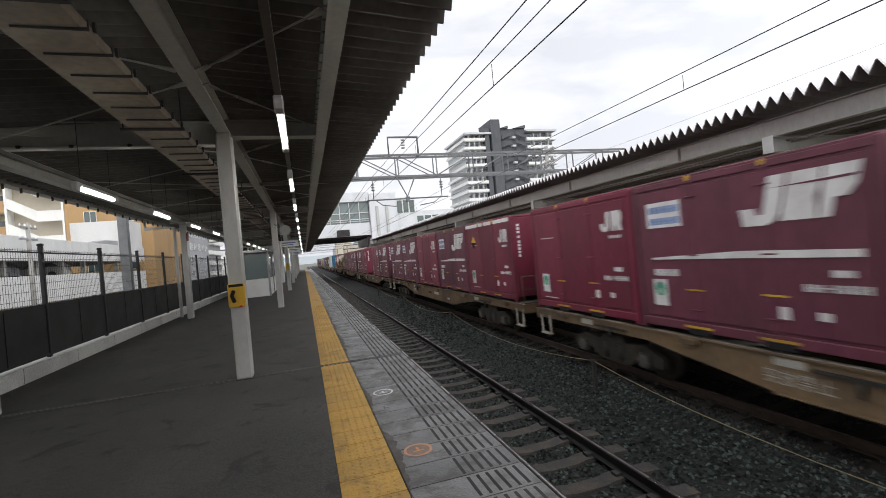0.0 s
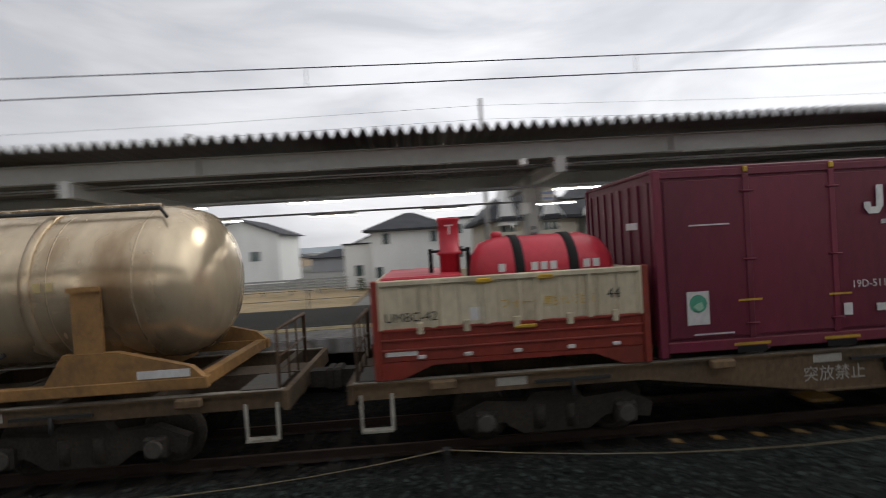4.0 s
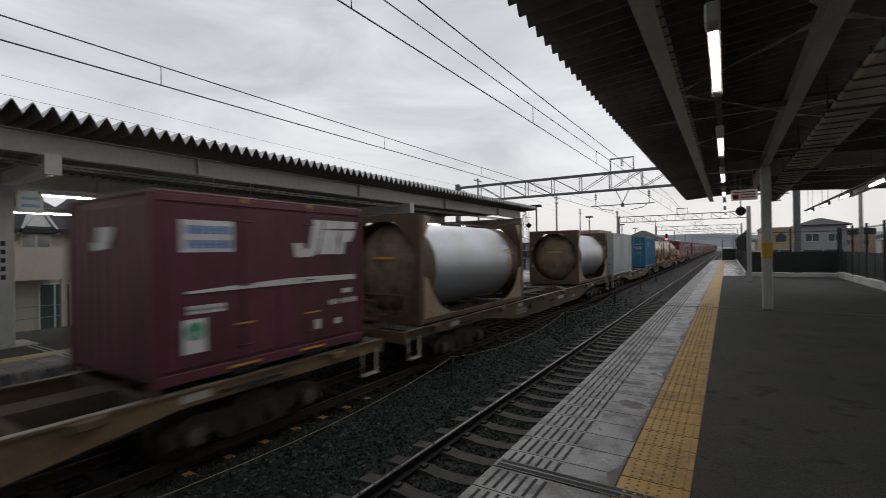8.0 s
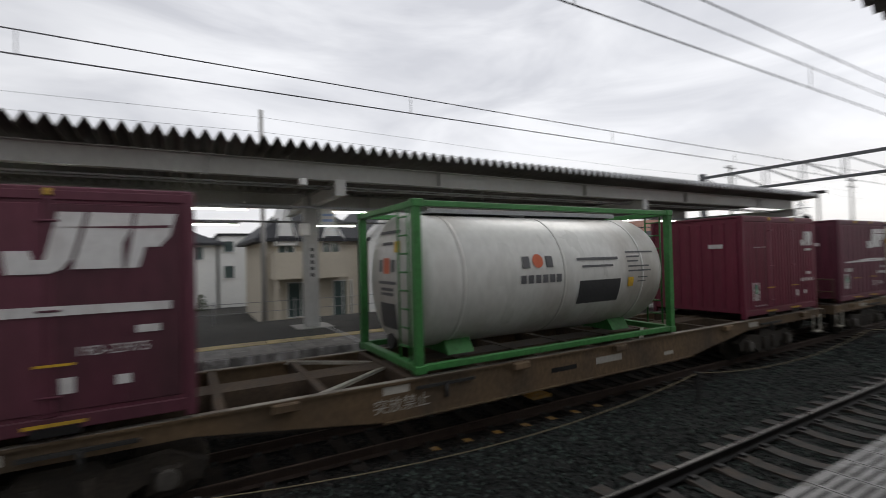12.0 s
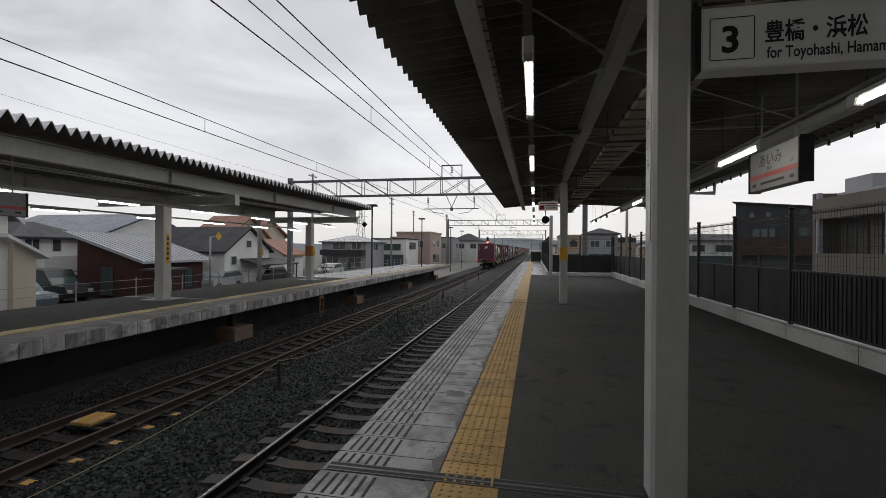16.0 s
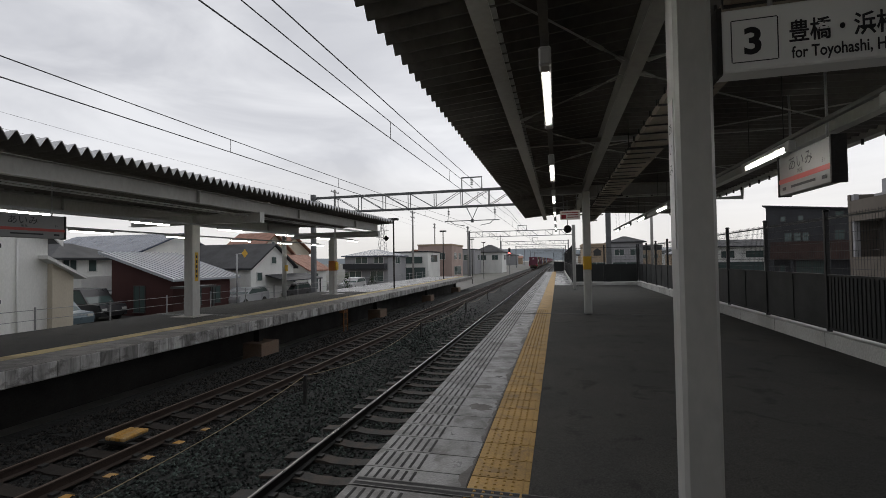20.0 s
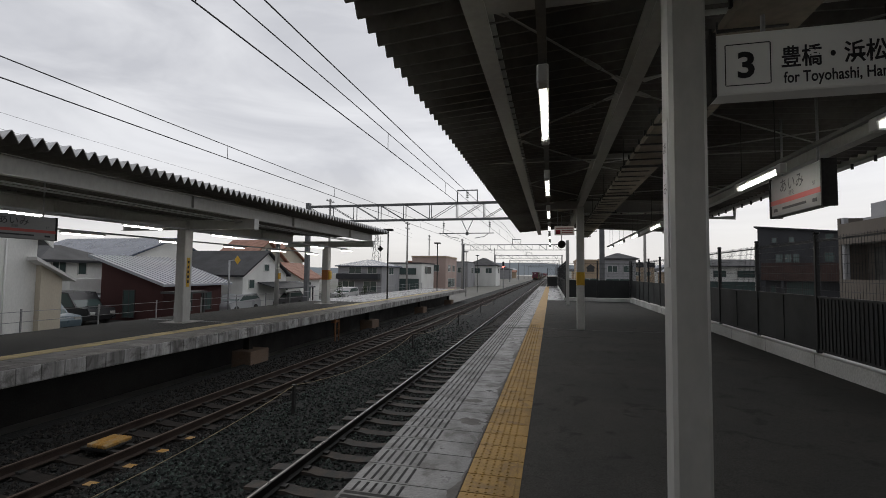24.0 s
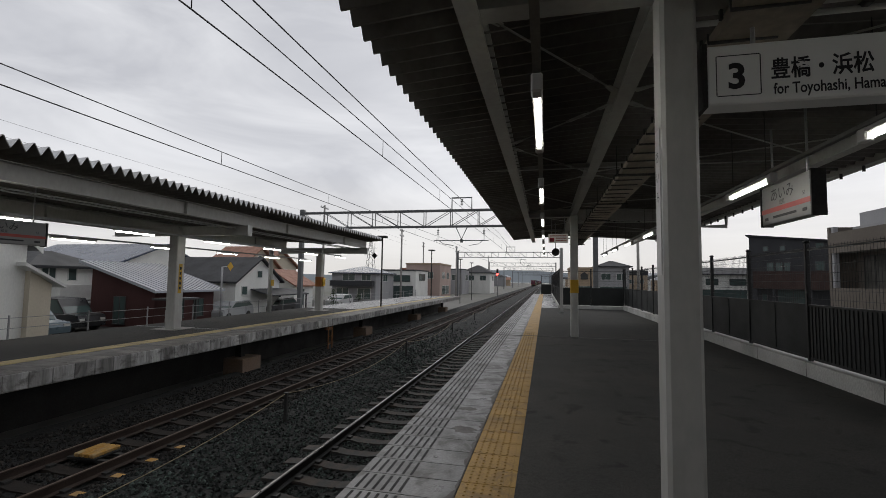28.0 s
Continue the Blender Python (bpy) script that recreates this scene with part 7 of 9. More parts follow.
for z in (-0.36, -0.42):
    part("bracket", Shape().box(0.0, 0.2, -0.17, 0.17, z - 0.015, z + 0.015), RUSTY, st)
st = thing("warning_stake", "red and white stake beside the track", "stake", at=(8.85, -5.4, -1.4))
part("stake", Shape().soft_box(-0.06, 0.06, -0.06, 0.06, 0.0, 0.35, 0.01), CARGO_RED, st)
part("tip", Shape().soft_box(-0.05, 0.05, -0.05, 0.05, 0.35, 0.55, 0.01), DARK, st)

# ---- town around the station ----
def plaster(name, colour):
    return paint(name, colour, 0.85, scale=0.6, fine=20, vary=0.05, bump=0.06, dirt=tuple(c * 0.72 for c in colour), dirt_amount=0.5, streak=0.7)


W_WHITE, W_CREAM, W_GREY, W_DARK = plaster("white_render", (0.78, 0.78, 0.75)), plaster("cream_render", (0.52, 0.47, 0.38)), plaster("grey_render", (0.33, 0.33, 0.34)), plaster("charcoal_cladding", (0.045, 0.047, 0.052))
W_BROWN, W_PINK, W_ORANGE, W_TAN = plaster("dark_red_cladding", (0.06, 0.022, 0.02)), plaster("pinkish_render", (0.46, 0.35, 0.31)), plaster("ochre_tile_wall", (0.42, 0.27, 0.13)), plaster("tan_render", (0.40, 0.31, 0.22))
W_FLAT = plaster("grey_brown_render", (0.13, 0.112, 0.095))
R_DARK = paint("dark_slate_roof", (0.030, 0.031, 0.035), 0.7, scale=1, fine=10, vary=0.15, bump=0.1)
R_SILVER = paint("silver_seam_roof", (0.36, 0.38, 0.41), 0.4, metal=0.3, scale=1, fine=10, vary=0.06, bump=0.02)
R_RED = paint("terracotta_roof", (0.33, 0.17, 0.12), 0.75, scale=2, fine=8, vary=0.2, bump=0.2)
R_SOLAR = paint("solar_roof", (0.06, 0.075, 0.11), 0.25, scale=1, fine=4, vary=0.1, bump=0)
GLASS = bpy.data.materials.new("window_glass")
GLASS.use_nodes = True
gb = GLASS.node_tree.nodes["Principled BSDF"]
gb.inputs["Base Color"].default_value, gb.inputs["Roughness"].default_value = (0.07, 0.10, 0.095, 1), 0.08
gb.inputs["Specular IOR Level"].default_value = 0.7
FRAME = paint("window_frame_paint", (0.66, 0.66, 0.64), 0.5, vary=0.05, bump=0)
DFRAME = paint("dark_window_frame", (0.05, 0.05, 0.05), 0.5, vary=0.05, bump=0)


def window(parent, face, at, a0, a1, z0, z1, frame_mat, mullion=True):
    """A framed pane on a wall: face W, E (plane x = at) or N, S (plane y = at)."""
    o = {"W": -1, "E": 1, "N": 1, "S": -1}[face]

    def put(s, p, q, r, t, d0, d1):
        lo, hi = sorted((at + o * d0, at + o * d1))
        if face in "WE":
            s.box(lo, hi, p, q, r, t)
        else:
            s.box(p, q, lo, hi, r, t)
    w = new("window")
    w.parent = parent
    f = Shape()
    b = 0.05
    put(f, a0 - b, a0, z0 - b, z1 + b, -0.02, 0.05)
    put(f, a1, a1 + b, z0 - b, z1 + b, -0.02, 0.05)
    put(f, a0, a1, z1, z1 + b, -0.02, 0.05)
    put(f, a0 - 0.06, a1 + 0.06, z0 - b, z0, -0.02, 0.09)
    if mullion and a1 - a0 > 0.7:
        m = (a0 + a1) / 2
        put(f, m - 0.025, m + 0.025, z0, z1, 0.0, 0.04)
    part("frame", f, frame_mat, w)
    g = Shape()
    put(g, a0, a1, z0, z1, 0.004, 0.02)
    part("pane", g, GLASS, w)
    return w


def house(label, x0, x1, y0, y1, z0, ze, roof, rise, wall, cover, wins=(), over=0.5, frame_mat=None, name="house", group="houses"):
    h = thing(name, label, "house" if name == "house" else "building", group)
    body = Shape()
    xm, ym = (x0 + x1) / 2, (y0 + y1) / 2
    body.box(x0, x1, y0, y1, z0, ze)
    t = 0.14
    r = Shape()
    if roof == "ridge_x":
        body.prism([(y0, ze), (y1, ze), (ym, ze + rise)], "x", x0, x1)
        k = rise / (ym - y0)
        r.prism([(y0 - over, ze - over * k), (ym, ze + rise), (y1 + over, ze - over * k), (y1 + over, ze - over * k + t), (ym, ze + rise + t), (y0 - over, ze - over * k + t)], "x", x0 - over, x1 + over)
    elif roof == "ridge_y":
        body.prism([(x0, ze), (x1, ze), (xm, ze + rise)], "y", y0, y1)
        k = rise / (xm - x0)
        r.prism([(x0 - over, ze - over * k), (xm, ze + rise), (x1 + over, ze - over * k), (x1 + over, ze - over * k + t), (xm, ze + rise + t), (x0 - over, ze - over * k + t)], "y", y0 - over, y1 + over)
    elif roof == "shed_x":
        body.prism([(x0, ze), (x1, ze), (x1, ze + rise)], "y", y0, y1)
        k = rise / (x1 - x0)
        r.prism([(x0 - over, ze - over * k), (x1 + over, ze + rise + over * k), (x1 + over, ze + rise + over * k + t), (x0 - over, ze - over * k + t)], "y", y0 - over, y1 + over)
    elif roof == "shed_y":
        body.prism([(y0, ze), (y1, ze), (y0, ze + rise)], "x", x0, x1)
        k = rise / (y1 - y0)
        r.prism([(y1 + over, ze - over * k), (y0 - over, ze + rise + over * k), (y0 - over, ze + rise + over * k + t), (y1 + over, ze - over * k + t)], "x", x0 - over, x1 + over)
    elif roof == "hip":
        d = min(x1 - x0, y1 - y0) / 2
        a, b, c, e = x0 - over, x1 + over, y0 - over, y1 + over
        top = [(a + d + over * 0.4, c + d + over * 0.4), (b - d - over * 0.4, c + d + over * 0.4), (b - d - over * 0.4, e - d - over * 0.4), (a + d + over * 0.4, e - d - over * 0.4)]
        zz = ze - 0.1
        r.add([(a, c, zz), (b, c, zz), (b, e, zz), (a, e, zz)] + [(p, q, ze + rise) for p, q in top], [(0, 1, 5, 4), (1, 2, 6, 5), (2, 3, 7, 6), (3, 0, 4, 7), (4, 5, 6, 7), (3, 2, 1, 0)])
        r.box(a, b, c, e, zz - 0.16, zz - 0.002)
    else:
        r.box(x0 - 0.12, x1 + 0.12, y0 - 0.12, y1 + 0.12, ze, ze + rise)
    part("wall", body, wall, h)
    part("roof", r, cover, h)
    for face, a0, a1, b0, b1 in wins:
        at = {"W": x0, "E": x1, "N": y1, "S": y0}[face]
        window(h, face, at, a0, a1, b0, b1, frame_mat or FRAME)
    return h


def seams(h, pts, n, material, name="seam"):
    """Standing seams on a roof plane given by its four corners."""
    a, b, c, d = [Vector(p) for p in pts]
    for k in range(n + 1):
        u = k / n
        p, q = a.lerp(b, u), d.lerp(c, u)
        part(name, Shape().tube(p + Vector((0, 0, 0.02)), q + Vector((0, 0, 0.02)), 0.025, 5), material, h)


G = -1.5
# houses across the tracks, from south to north
h = house("two-storey white rendered house with a lean-to porch", 22, 30, -15.4, -8.35, G, 3.05, "ridge_x", 3.2, W_WHITE, R_DARK,
          [("W", -10.35, -9.15, 1.9, 2.75), ("W", -10.35, -9.15, -0.35, 0.65), ("W", -12.2, -11.95, 2.1, 2.65), ("W", -12.9, -12.65, 2.1, 2.65), ("W", -13.0, -12.7, -0.35, 0.8), ("W", -11.45, -10.9, 3.8, 4.2)], over=0.35)
for s0, s1 in ((-8.0, -11.875), (-15.75, -11.875)):
    k = 3.2 / 3.525
    e0 = 3.05 - 0.35 * k
    part("rake_board", Shape().prism([(s0, e0 - 0.12), (s1, 6.25 - 0.12), (s1, 6.42), (s0, e0 + 0.17)], "x", 21.56, 21.64), WHITE, h, "white rake board")
part("shutter_box", Shape().soft_box(21.84, 22.0, -10.45, -9.02, 0.66, 0.84, 0.02), WHITE, h, "white shutter box")
for q in range(12):
    part("slat", Shape().box(21.94, 21.985, -11.9, -11.46, -0.84 + 0.11 * q, -0.78 + 0.11 * q), DFRAME, h, "dark louvre slat")
part("porch", Shape().box(21.7, 27, -16.3, -15.4, G, 0.9).prism([(-15.4, 1.9), (-15.4, 0.9), (-16.3, 0.9), (-16.3, 1.25)], "x", 21.7, 27), W_CREAM, h)
part("porch_roof", Shape().prism([(-15.0, 2.05), (-16.7, 1.1), (-16.7, 1.22), (-15.0, 2.2)], "x", 21.4, 27.2), FRAME, h)
part("downpipe", Shape().path([(21.95, -14.2, 2.9), (21.95, -14.2, 0.3), (21.95, -14.2, G)], 0.035, 6), WHITE, h, "white downpipe")
part("downpipe", Shape().path([(21.95, -11.6, 4.0), (21.95, -11.6, 0.6), (21.95, -12.3, 0.6), (21.95, -12.3, G)], 0.035, 6), WHITE, h, "white downpipe")
for z in (2.2, -0.1):
    part("lamp", Shape().soft_box(21.88, 22.0, -13.6, -13.45, z + 0.3, z + 0.48, 0.02), DARK, h)
part("louvre", Shape().box(21.95, 22.0, -11.97, -11.4, -0.92, 0.54), WHITE, h, "white louvre door")
bal = house("cream house with a balcony and dark hip roof", 22.3, 30, -7.9, -3.4, G, 2.85, "hip", 2.0, W_CREAM, R_DARK,
      [("W", -4.7, -4.0, 1.3, 2.5), ("W", -6.9, -6.1, 1.3, 2.5), ("W", -5.6, -4.4, -1.0, 0.6), ("W", -7.5, -6.6, -1.2, 0.6)])
for g0, g1, z0, z1 in ((-4.75, -3.85, 2.4, 4.2), (-7.0, -6.0, 2.6, 3.5)):
    m = (g0 + g1) / 2
    part("dormer", Shape().prism([(g0, z0), (g1, z0), (m, z1)], "x", 21.9, 24.5), W_WHITE, bal, "white pointed dormer")
    for g, o in ((g0, -0.1), (g1, 0.1)):
        part("dormer_trim", Shape().prism([(g + o, z0 - 0.05), (m, z1 + 0.02), (m, z1 + 0.16), (g + o, z0 + 0.09)], "x", 21.8, 24.6), WHITE, bal)
part("balcony", Shape().box(20.9, 22.3, -7.0, -3.6, 0.85, 0.95).box(20.9, 20.98, -7.0, -3.6, 0.95, 2.05).box(20.98, 22.3, -7.0, -6.92, 0.95, 2.05).box(20.98, 22.3, -3.68, -3.6, 0.95, 2.05).box(20.95, 21.1, -7.0, -6.85, G, 0.85).box(20.95, 21.1, -3.75, -3.6, G, 0.85), W_CREAM, bal)
house("white three-storey house beyond the yard", 34.2, 40, -5.6, -2.2, G, 3.5, "flat", 0.15, W_WHITE, R_DARK, [("W", -3.1, -2.5, 2.4, 3.1), ("W", -4.8, -4.2, 2.4, 3.1), ("W", -3.1, -2.5, 0.6, 1.4)])
house("white house with a grey pyramid roof", 34, 40, -2.0, 3.8, G, 3.1, "hip", 1.25, W_WHITE, R_DARK, [("W", 2.4, 2.9, 1.9, 2.7), ("W", -1.2, -0.7, 1.9, 2.7), ("W", 3.0, 3.5, -0.6, 0.2)])
house("small white house behind dry planting", 35, 41, 3.95, 6.0, G, 2.0, "flat", 0.12, W_WHITE, R_DARK, [("W", 4.6, 5.2, -0.4, 0.4)])
b = house("dark red clad house with a silver sloping roof", 22.5, 27.2, -27.6, -22.7, G, 0.85, "shed_x", 1.45, W_BROWN, R_SILVER,
          [("W", -24.9, -23.9, -0.9, 0.2), ("W", -26.6, -25.8, -0.9, 0.2), ("N", 24.6, 25.4, -1.2, 0.4)], over=0.5, frame_mat=DFRAME)
seams(b, [(22.0, -28.1, 0.84), (22.0, -22.2, 0.84), (27.7, -22.2, 2.6), (27.7, -28.1, 2.6)], 16, R_SILVER)
part("porch", Shape().box(20.7, 22, -24.2, -22.0, 0.3, 0.42).box(20.75, 20.85, -24.1, -24.0, G, 0.3).box(20.75, 20.85, -22.2, -22.1, G, 0.3), DFRAME, b)
house("white house with solar panels on the roof", 31, 42, -36.3, -27.4, G, 2.5, "ridge_x", 1.75, W_WHITE, R_SOLAR,
      [("W", -34.2, -33.2, 1.2, 2.1), ("W", -30.4, -29.4, 1.2, 2.1), ("N", 33, 34, 1.2, 2.2), ("N", 36, 37, 1.2, 2.2)], over=0.4)
q = house("white two-storey house with a solid balcony", 30, 37, -25.6, -21.2, G, 2.35, "hip", 0.9, W_WHITE, R_DARK, [("W", -22.6, -21.8, 1.35, 2.1), ("W", -23.9, -23.4, 1.35, 2.1), ("W", -25.0, -24.3, -0.7, 0.5), ("N", 32, 33, 1.2, 2.0)])
part("balcony", Shape().box(29.0, 30.0, -24.6, -22.2, 0.1, 1.05), W_WHITE, q)
part("porch_roof", Shape().prism([(28.2, -0.2), (30.0, 0.05), (30.0, 0.15), (28.2, -0.1)], "y", -25.4, -21.6), R_SILVER, q)
house("white gabled house with a steep dark roof", 22, 29, -34.8, -29.2, G, 1.42, "ridge_x", 1.75, W_WHITE, R_DARK, [("W", -30.5, -29.9, 0.4, 1.0), ("N", 24, 24.8, -0.2, 0.7), ("N", 26.5, 27.2, -0.2, 0.7), ("W", -32.3, -31.7, 1.7, 2.2)], over=0.3)
cp = thing("carport", "dark lean-to carport beside the white house", "carport")
part("roof", Shape().prism([(20.2, 0.3), (21.98, 0.75), (21.98, 0.83), (20.2, 0.38)], "y", -36.6, -30.9), R_DARK, cp)
for y in (-36.4, -31.1):
    part("post", Shape().box(20.3, 20.4, y - 0.05, y + 0.05, G, 0.34), DFRAME, cp)
house("white house with a low terracotta roof", 24, 29, -44.2, -40.5, G, 1.05, "ridge_y", 1.4, W_WHITE, R_RED, [("W", -42.4, -41.6, -1.0, 0.6), ("N", 25.4, 26.2, -0.6, 0.5)], over=0.35)
house("tall white house with terracotta gable roof", 27, 30.5, -42.2, -36.2, G, 2.7, "ridge_x", 1.9, W_CREAM, R_RED, [("W", -40.9, -39.9, 1.7, 2.6), ("W", -38.4, -37.6, 1.7, 2.6), ("W", -39.4, -38.9, 3.3, 3.8)], over=0.4)
house("white gabled house with a terracotta roof further back", 29.5, 36, -50, -43.2, G, 3.0, "ridge_x", 1.7, W_CREAM, R_RED, [("W", -48, -47, 1.7, 2.7), ("W", -46, -45, 1.7, 2.7)], over=0.4)
g = house("grey two-storey house with a dark balcony", 24.2, 31.2, -71, -63, G, 2.75, "hip", 0.9, W_GREY, R_SOLAR,
          [("N", 25, 26.4, 1.5, 2.4), ("N", 27.5, 29.4, 1.5, 2.4), ("N", 25, 27, -1.2, 0.3), ("N", 28.5, 30.4, -1.2, 0.3), ("W", -68, -66, 1.4, 2.4)], over=0.4)
part("balcony", Shape().box(24.4, 31.0, -62.97, -61.9, 0.65, 1.45), W_DARK, g)
house("white cubic house with a dark garage", 21, 26.8, -81, -73, G, 3.2, "flat", 0.2, W_WHITE, R_DARK, [("N", 22, 25.8, 1.4, 2.4), ("N", 21.5, 26.2, -1.4, 0.6), ("W", -79, -75, 1.6, 2.7)], frame_mat=DFRAME)
house("pinkish flat-roofed house with wide windows", 19.2, 25.8, -93, -83, G, 4.6, "flat", 0.3, W_PINK, W_TAN, [("W", -91, -89, 2.0, 3.2), ("W", -87, -85, 2.0, 3.2), ("N", 20.5, 22, 2.0, 3.2), ("N", 23, 24.5, 2.0, 3.2), ("W", -91, -85, -1.0, 0.6)])
house("dark low house beyond the platform", 18.5, 24, -112, -103, G, 4.2, "flat", 0.2, W_GREY, R_DARK, [("N", 19.5, 21, 1.8, 3), ("N", 22, 23.5, 1.8, 3), ("W", -110, -107, 1.8, 3)])
house("white house with a grey hip roof by the line", 13.5, 20.5, -124, -114, G, 3.9, "hip", 1.8, W_WHITE, R_DARK, [("N", 14.5, 16, 1.8, 3), ("N", 17.5, 19, 1.8, 3), ("W", -122, -119, 1.8, 3)])
far_mix = random.Random(3)
for k in range(26):
    y = -135 - 11 * k
    for side in (1, -1):
        x = side * (17 + far_mix.uniform(0, 26)) + (6 if side > 0 else -4)
        w, d, e = far_mix.uniform(6, 10), far_mix.uniform(6, 9), far_mix.uniform(2.8, 5.0)
        house("distant two-storey house beside the line", x, x + w, y - d, y, G, e, far_mix.choice(["ridge_x", "ridge_y", "hip", "flat"]), 1.4, far_mix.choice([W_WHITE, W_CREAM, W_GREY, W_TAN]), far_mix.choice([R_DARK, R_DARK, R_RED, R_SILVER]),
              [("N", x + 1, x + 2.4, 1.6, 2.6), ("N", x + 3.6, x + 5, 1.6, 2.6)] if k < 10 else [], group="distant houses")
for k in range(9):
    x = 45 + 9 * (k % 3) + far_mix.uniform(0, 5)
    y = -55 + 13 * k
    house("distant house behind the far platform", x, x + 8, y - 8, y, G, far_mix.uniform(2.4, 4.2), far_mix.choice(["ridge_x", "hip"]), 1.6, far_mix.choice([W_WHITE, W_CREAM, W_GREY]), R_DARK, [("W", y - 6, y - 5, 1, 2), ("W", y - 3, y - 2, 1, 2)], group="distant houses")

# dry field and two-storey flats north-east
FIELD = paint("dry_grass_field", (0.30, 0.22, 0.12), 0.95, scale=0.4, fine=9, vary=0.3, bump=0.5, dirt=(0.16, 0.13, 0.07), dirt_amount=0.7)
solid("dry_field", Shape().box(15.0, 38, 4, 46, -1.52, -1.40), FIELD, "dry straw-coloured grass field behind the platform", "field")
solid("car_park", Shape().box(15.2, 36, -60, 2.0, -1.53, -1.42), ASPHALT, "dark asphalt yard behind the opposite platform", "ground")
house("small pale house with a low gable", 44, 50, 30.2, 34.6, G, 1.3, "ridge_x", 1.0, W_WHITE, R_DARK, [("W", 31, 32, 0.2, 1.0)])
solid("dark_screen_fence", Shape().box(41, 41.15, 28.2, 36.5, G, 1.1), W_DARK, "dark screen fence at the back of the field", "fence", kind="")


def car(label, colour, at, turn, tall=False):
    c = thing("parked_car", label, "car", "parked cars", at=at)
    c.rotation_euler = (0, 0, radians(turn))
    m = paint("car_paint", colour, 0.3, vary=0.04, bump=0, spec=0.6)
    hood = 0.92 if tall else 0.82
    top = 1.85 if tall else 1.42
    side = [(-1.9, 0.3), (1.9, 0.3), (1.95, 0.6), (1.85, hood), (1.0, hood + 0.08), (0.45, top - 0.05), (-1.3, top), (-1.8, hood + 0.2), (-1.95, 0.6)]
    part("body", Shape().prism(side, "y", -0.8, 0.8), m, c)
    part("window_band", Shape().prism([(0.9, hood + 0.1), (0.42, top - 0.12), (-1.25, top - 0.1), (-1.65, hood + 0.18)], "y", -0.81, 0.81), GLASS, c)
    part("windscreen", Shape().prism([(1.0, hood + 0.1), (0.47, top - 0.1), (0.44, top - 0.1), (0.95, hood + 0.1)], "y", -0.72, 0.72), GLASS, c)
    for x in (-1.2, 1.25):
        for s in (-1, 1):
            w = part("wheel", Shape().lathe([(s * 0.62, 0.3), (s * 0.82, 0.3)] if s > 0 else [(-0.82, 0.3), (-0.62, 0.3)], "y", (x, 0, 0.3), 16), DARK, c)
    for s in (-1, 1):
        part("headlight", Shape().soft_box(1.86, 1.95, s * 0.6 - 0.15, s * 0.6 + 0.15, 0.6, 0.75, 0.02), PALE_STEEL, c)
    return c


car("silver estate car parked behind the platform", (0.4, 0.41, 0.42), (22.6, -29.4, -1.42), 95)
car("dark car parked under the carport", (0.03, 0.03, 0.035), (22.3, -35, -1.42), 90)
car("pale car parked by the terracotta house", (0.5, 0.5, 0.5), (22, -46.5, -1.42), 92)
car("blue-grey car beside the white house", (0.10, 0.14, 0.165), (24.6, -17.3, -1.42), 178)
car("black van beside the white house", (0.02, 0.02, 0.022), (26.2, -20.4, -1.42), 182, True)
car("pale blue boxy car at the edge of the field", (0.12, 0.25, 0.33), (38.2, 25.2, -1.42), 80, True)
car("white car at the edge of the field", (0.6, 0.6, 0.6), (39.5, 21.5, -1.42), 70)
car("dark red car at the edge of the field", (0.1, 0.02, 0.02), (39.8, 28.6, -1.42), 85)
SIGN_Y = paint("sign_yellow", (0.65, 0.52, 0.03), 0.5, vary=0.04, bump=0)
a = thing("advert_board", "yellow and blue advertising board on posts", "sign", at=(33, 15.4, G))
part("board", Shape().box(-0.04, 0.04, -1.0, 1.0, 1.2, 2.5), SIGN_Y, a)
part("band", Shape().box(-0.05, -0.041, -1.0, 1.0, 2.3, 2.5).box(-0.05, -0.041, -1.0, 1.0, 1.2, 1.36), FR_BLUE, a, "blue band")
part("print_bars", Shape().box(-0.048, -0.041, 0.15, 0.9, 1.95, 2.1).box(-0.048, -0.041, 0.15, 0.9, 1.65, 1.8), DARK, a, "dark lines of print")
on_side(lettering("250", 0.55, CARGO_RED), "lettering", a, 0.05, 1.62, -0.05, "red figures")
for y in (-0.9, 0.9):
    part("post", Shape().box(0.04, 0.12, y - 0.05, y + 0.05, 0, 2.5), GALV, a)

low = random.Random(21)
for k in range(16):
    x, y = low.uniform(58, 130), low.uniform(8, 60)
    house("low distant house beyond the field", x, x + 9, y, y + 7, G, low.uniform(0.2, 1.3), low.choice(["hip", "ridge_y"]), 1.1, low.choice([W_WHITE, W_GREY, W_TAN]), low.choice([R_DARK, R_RED, R_SILVER]), [], group="distant houses")
rail = thing("field_fence", "grey slatted fence at the edge of the field", "fence", at=(33.5, 0, 0))
for z in (-0.95, -0.75, -0.55, -0.35):
    part("board", Shape().box(-0.03, 0.03, 5.6, 14.0, z - 0.06, z + 0.06), GALV, rail)
for k in range(5):
    part("post", Shape().box(0.03, 0.1, 5.7 + 2 * k, 5.8 + 2 * k, G, -0.28), GALV, rail)

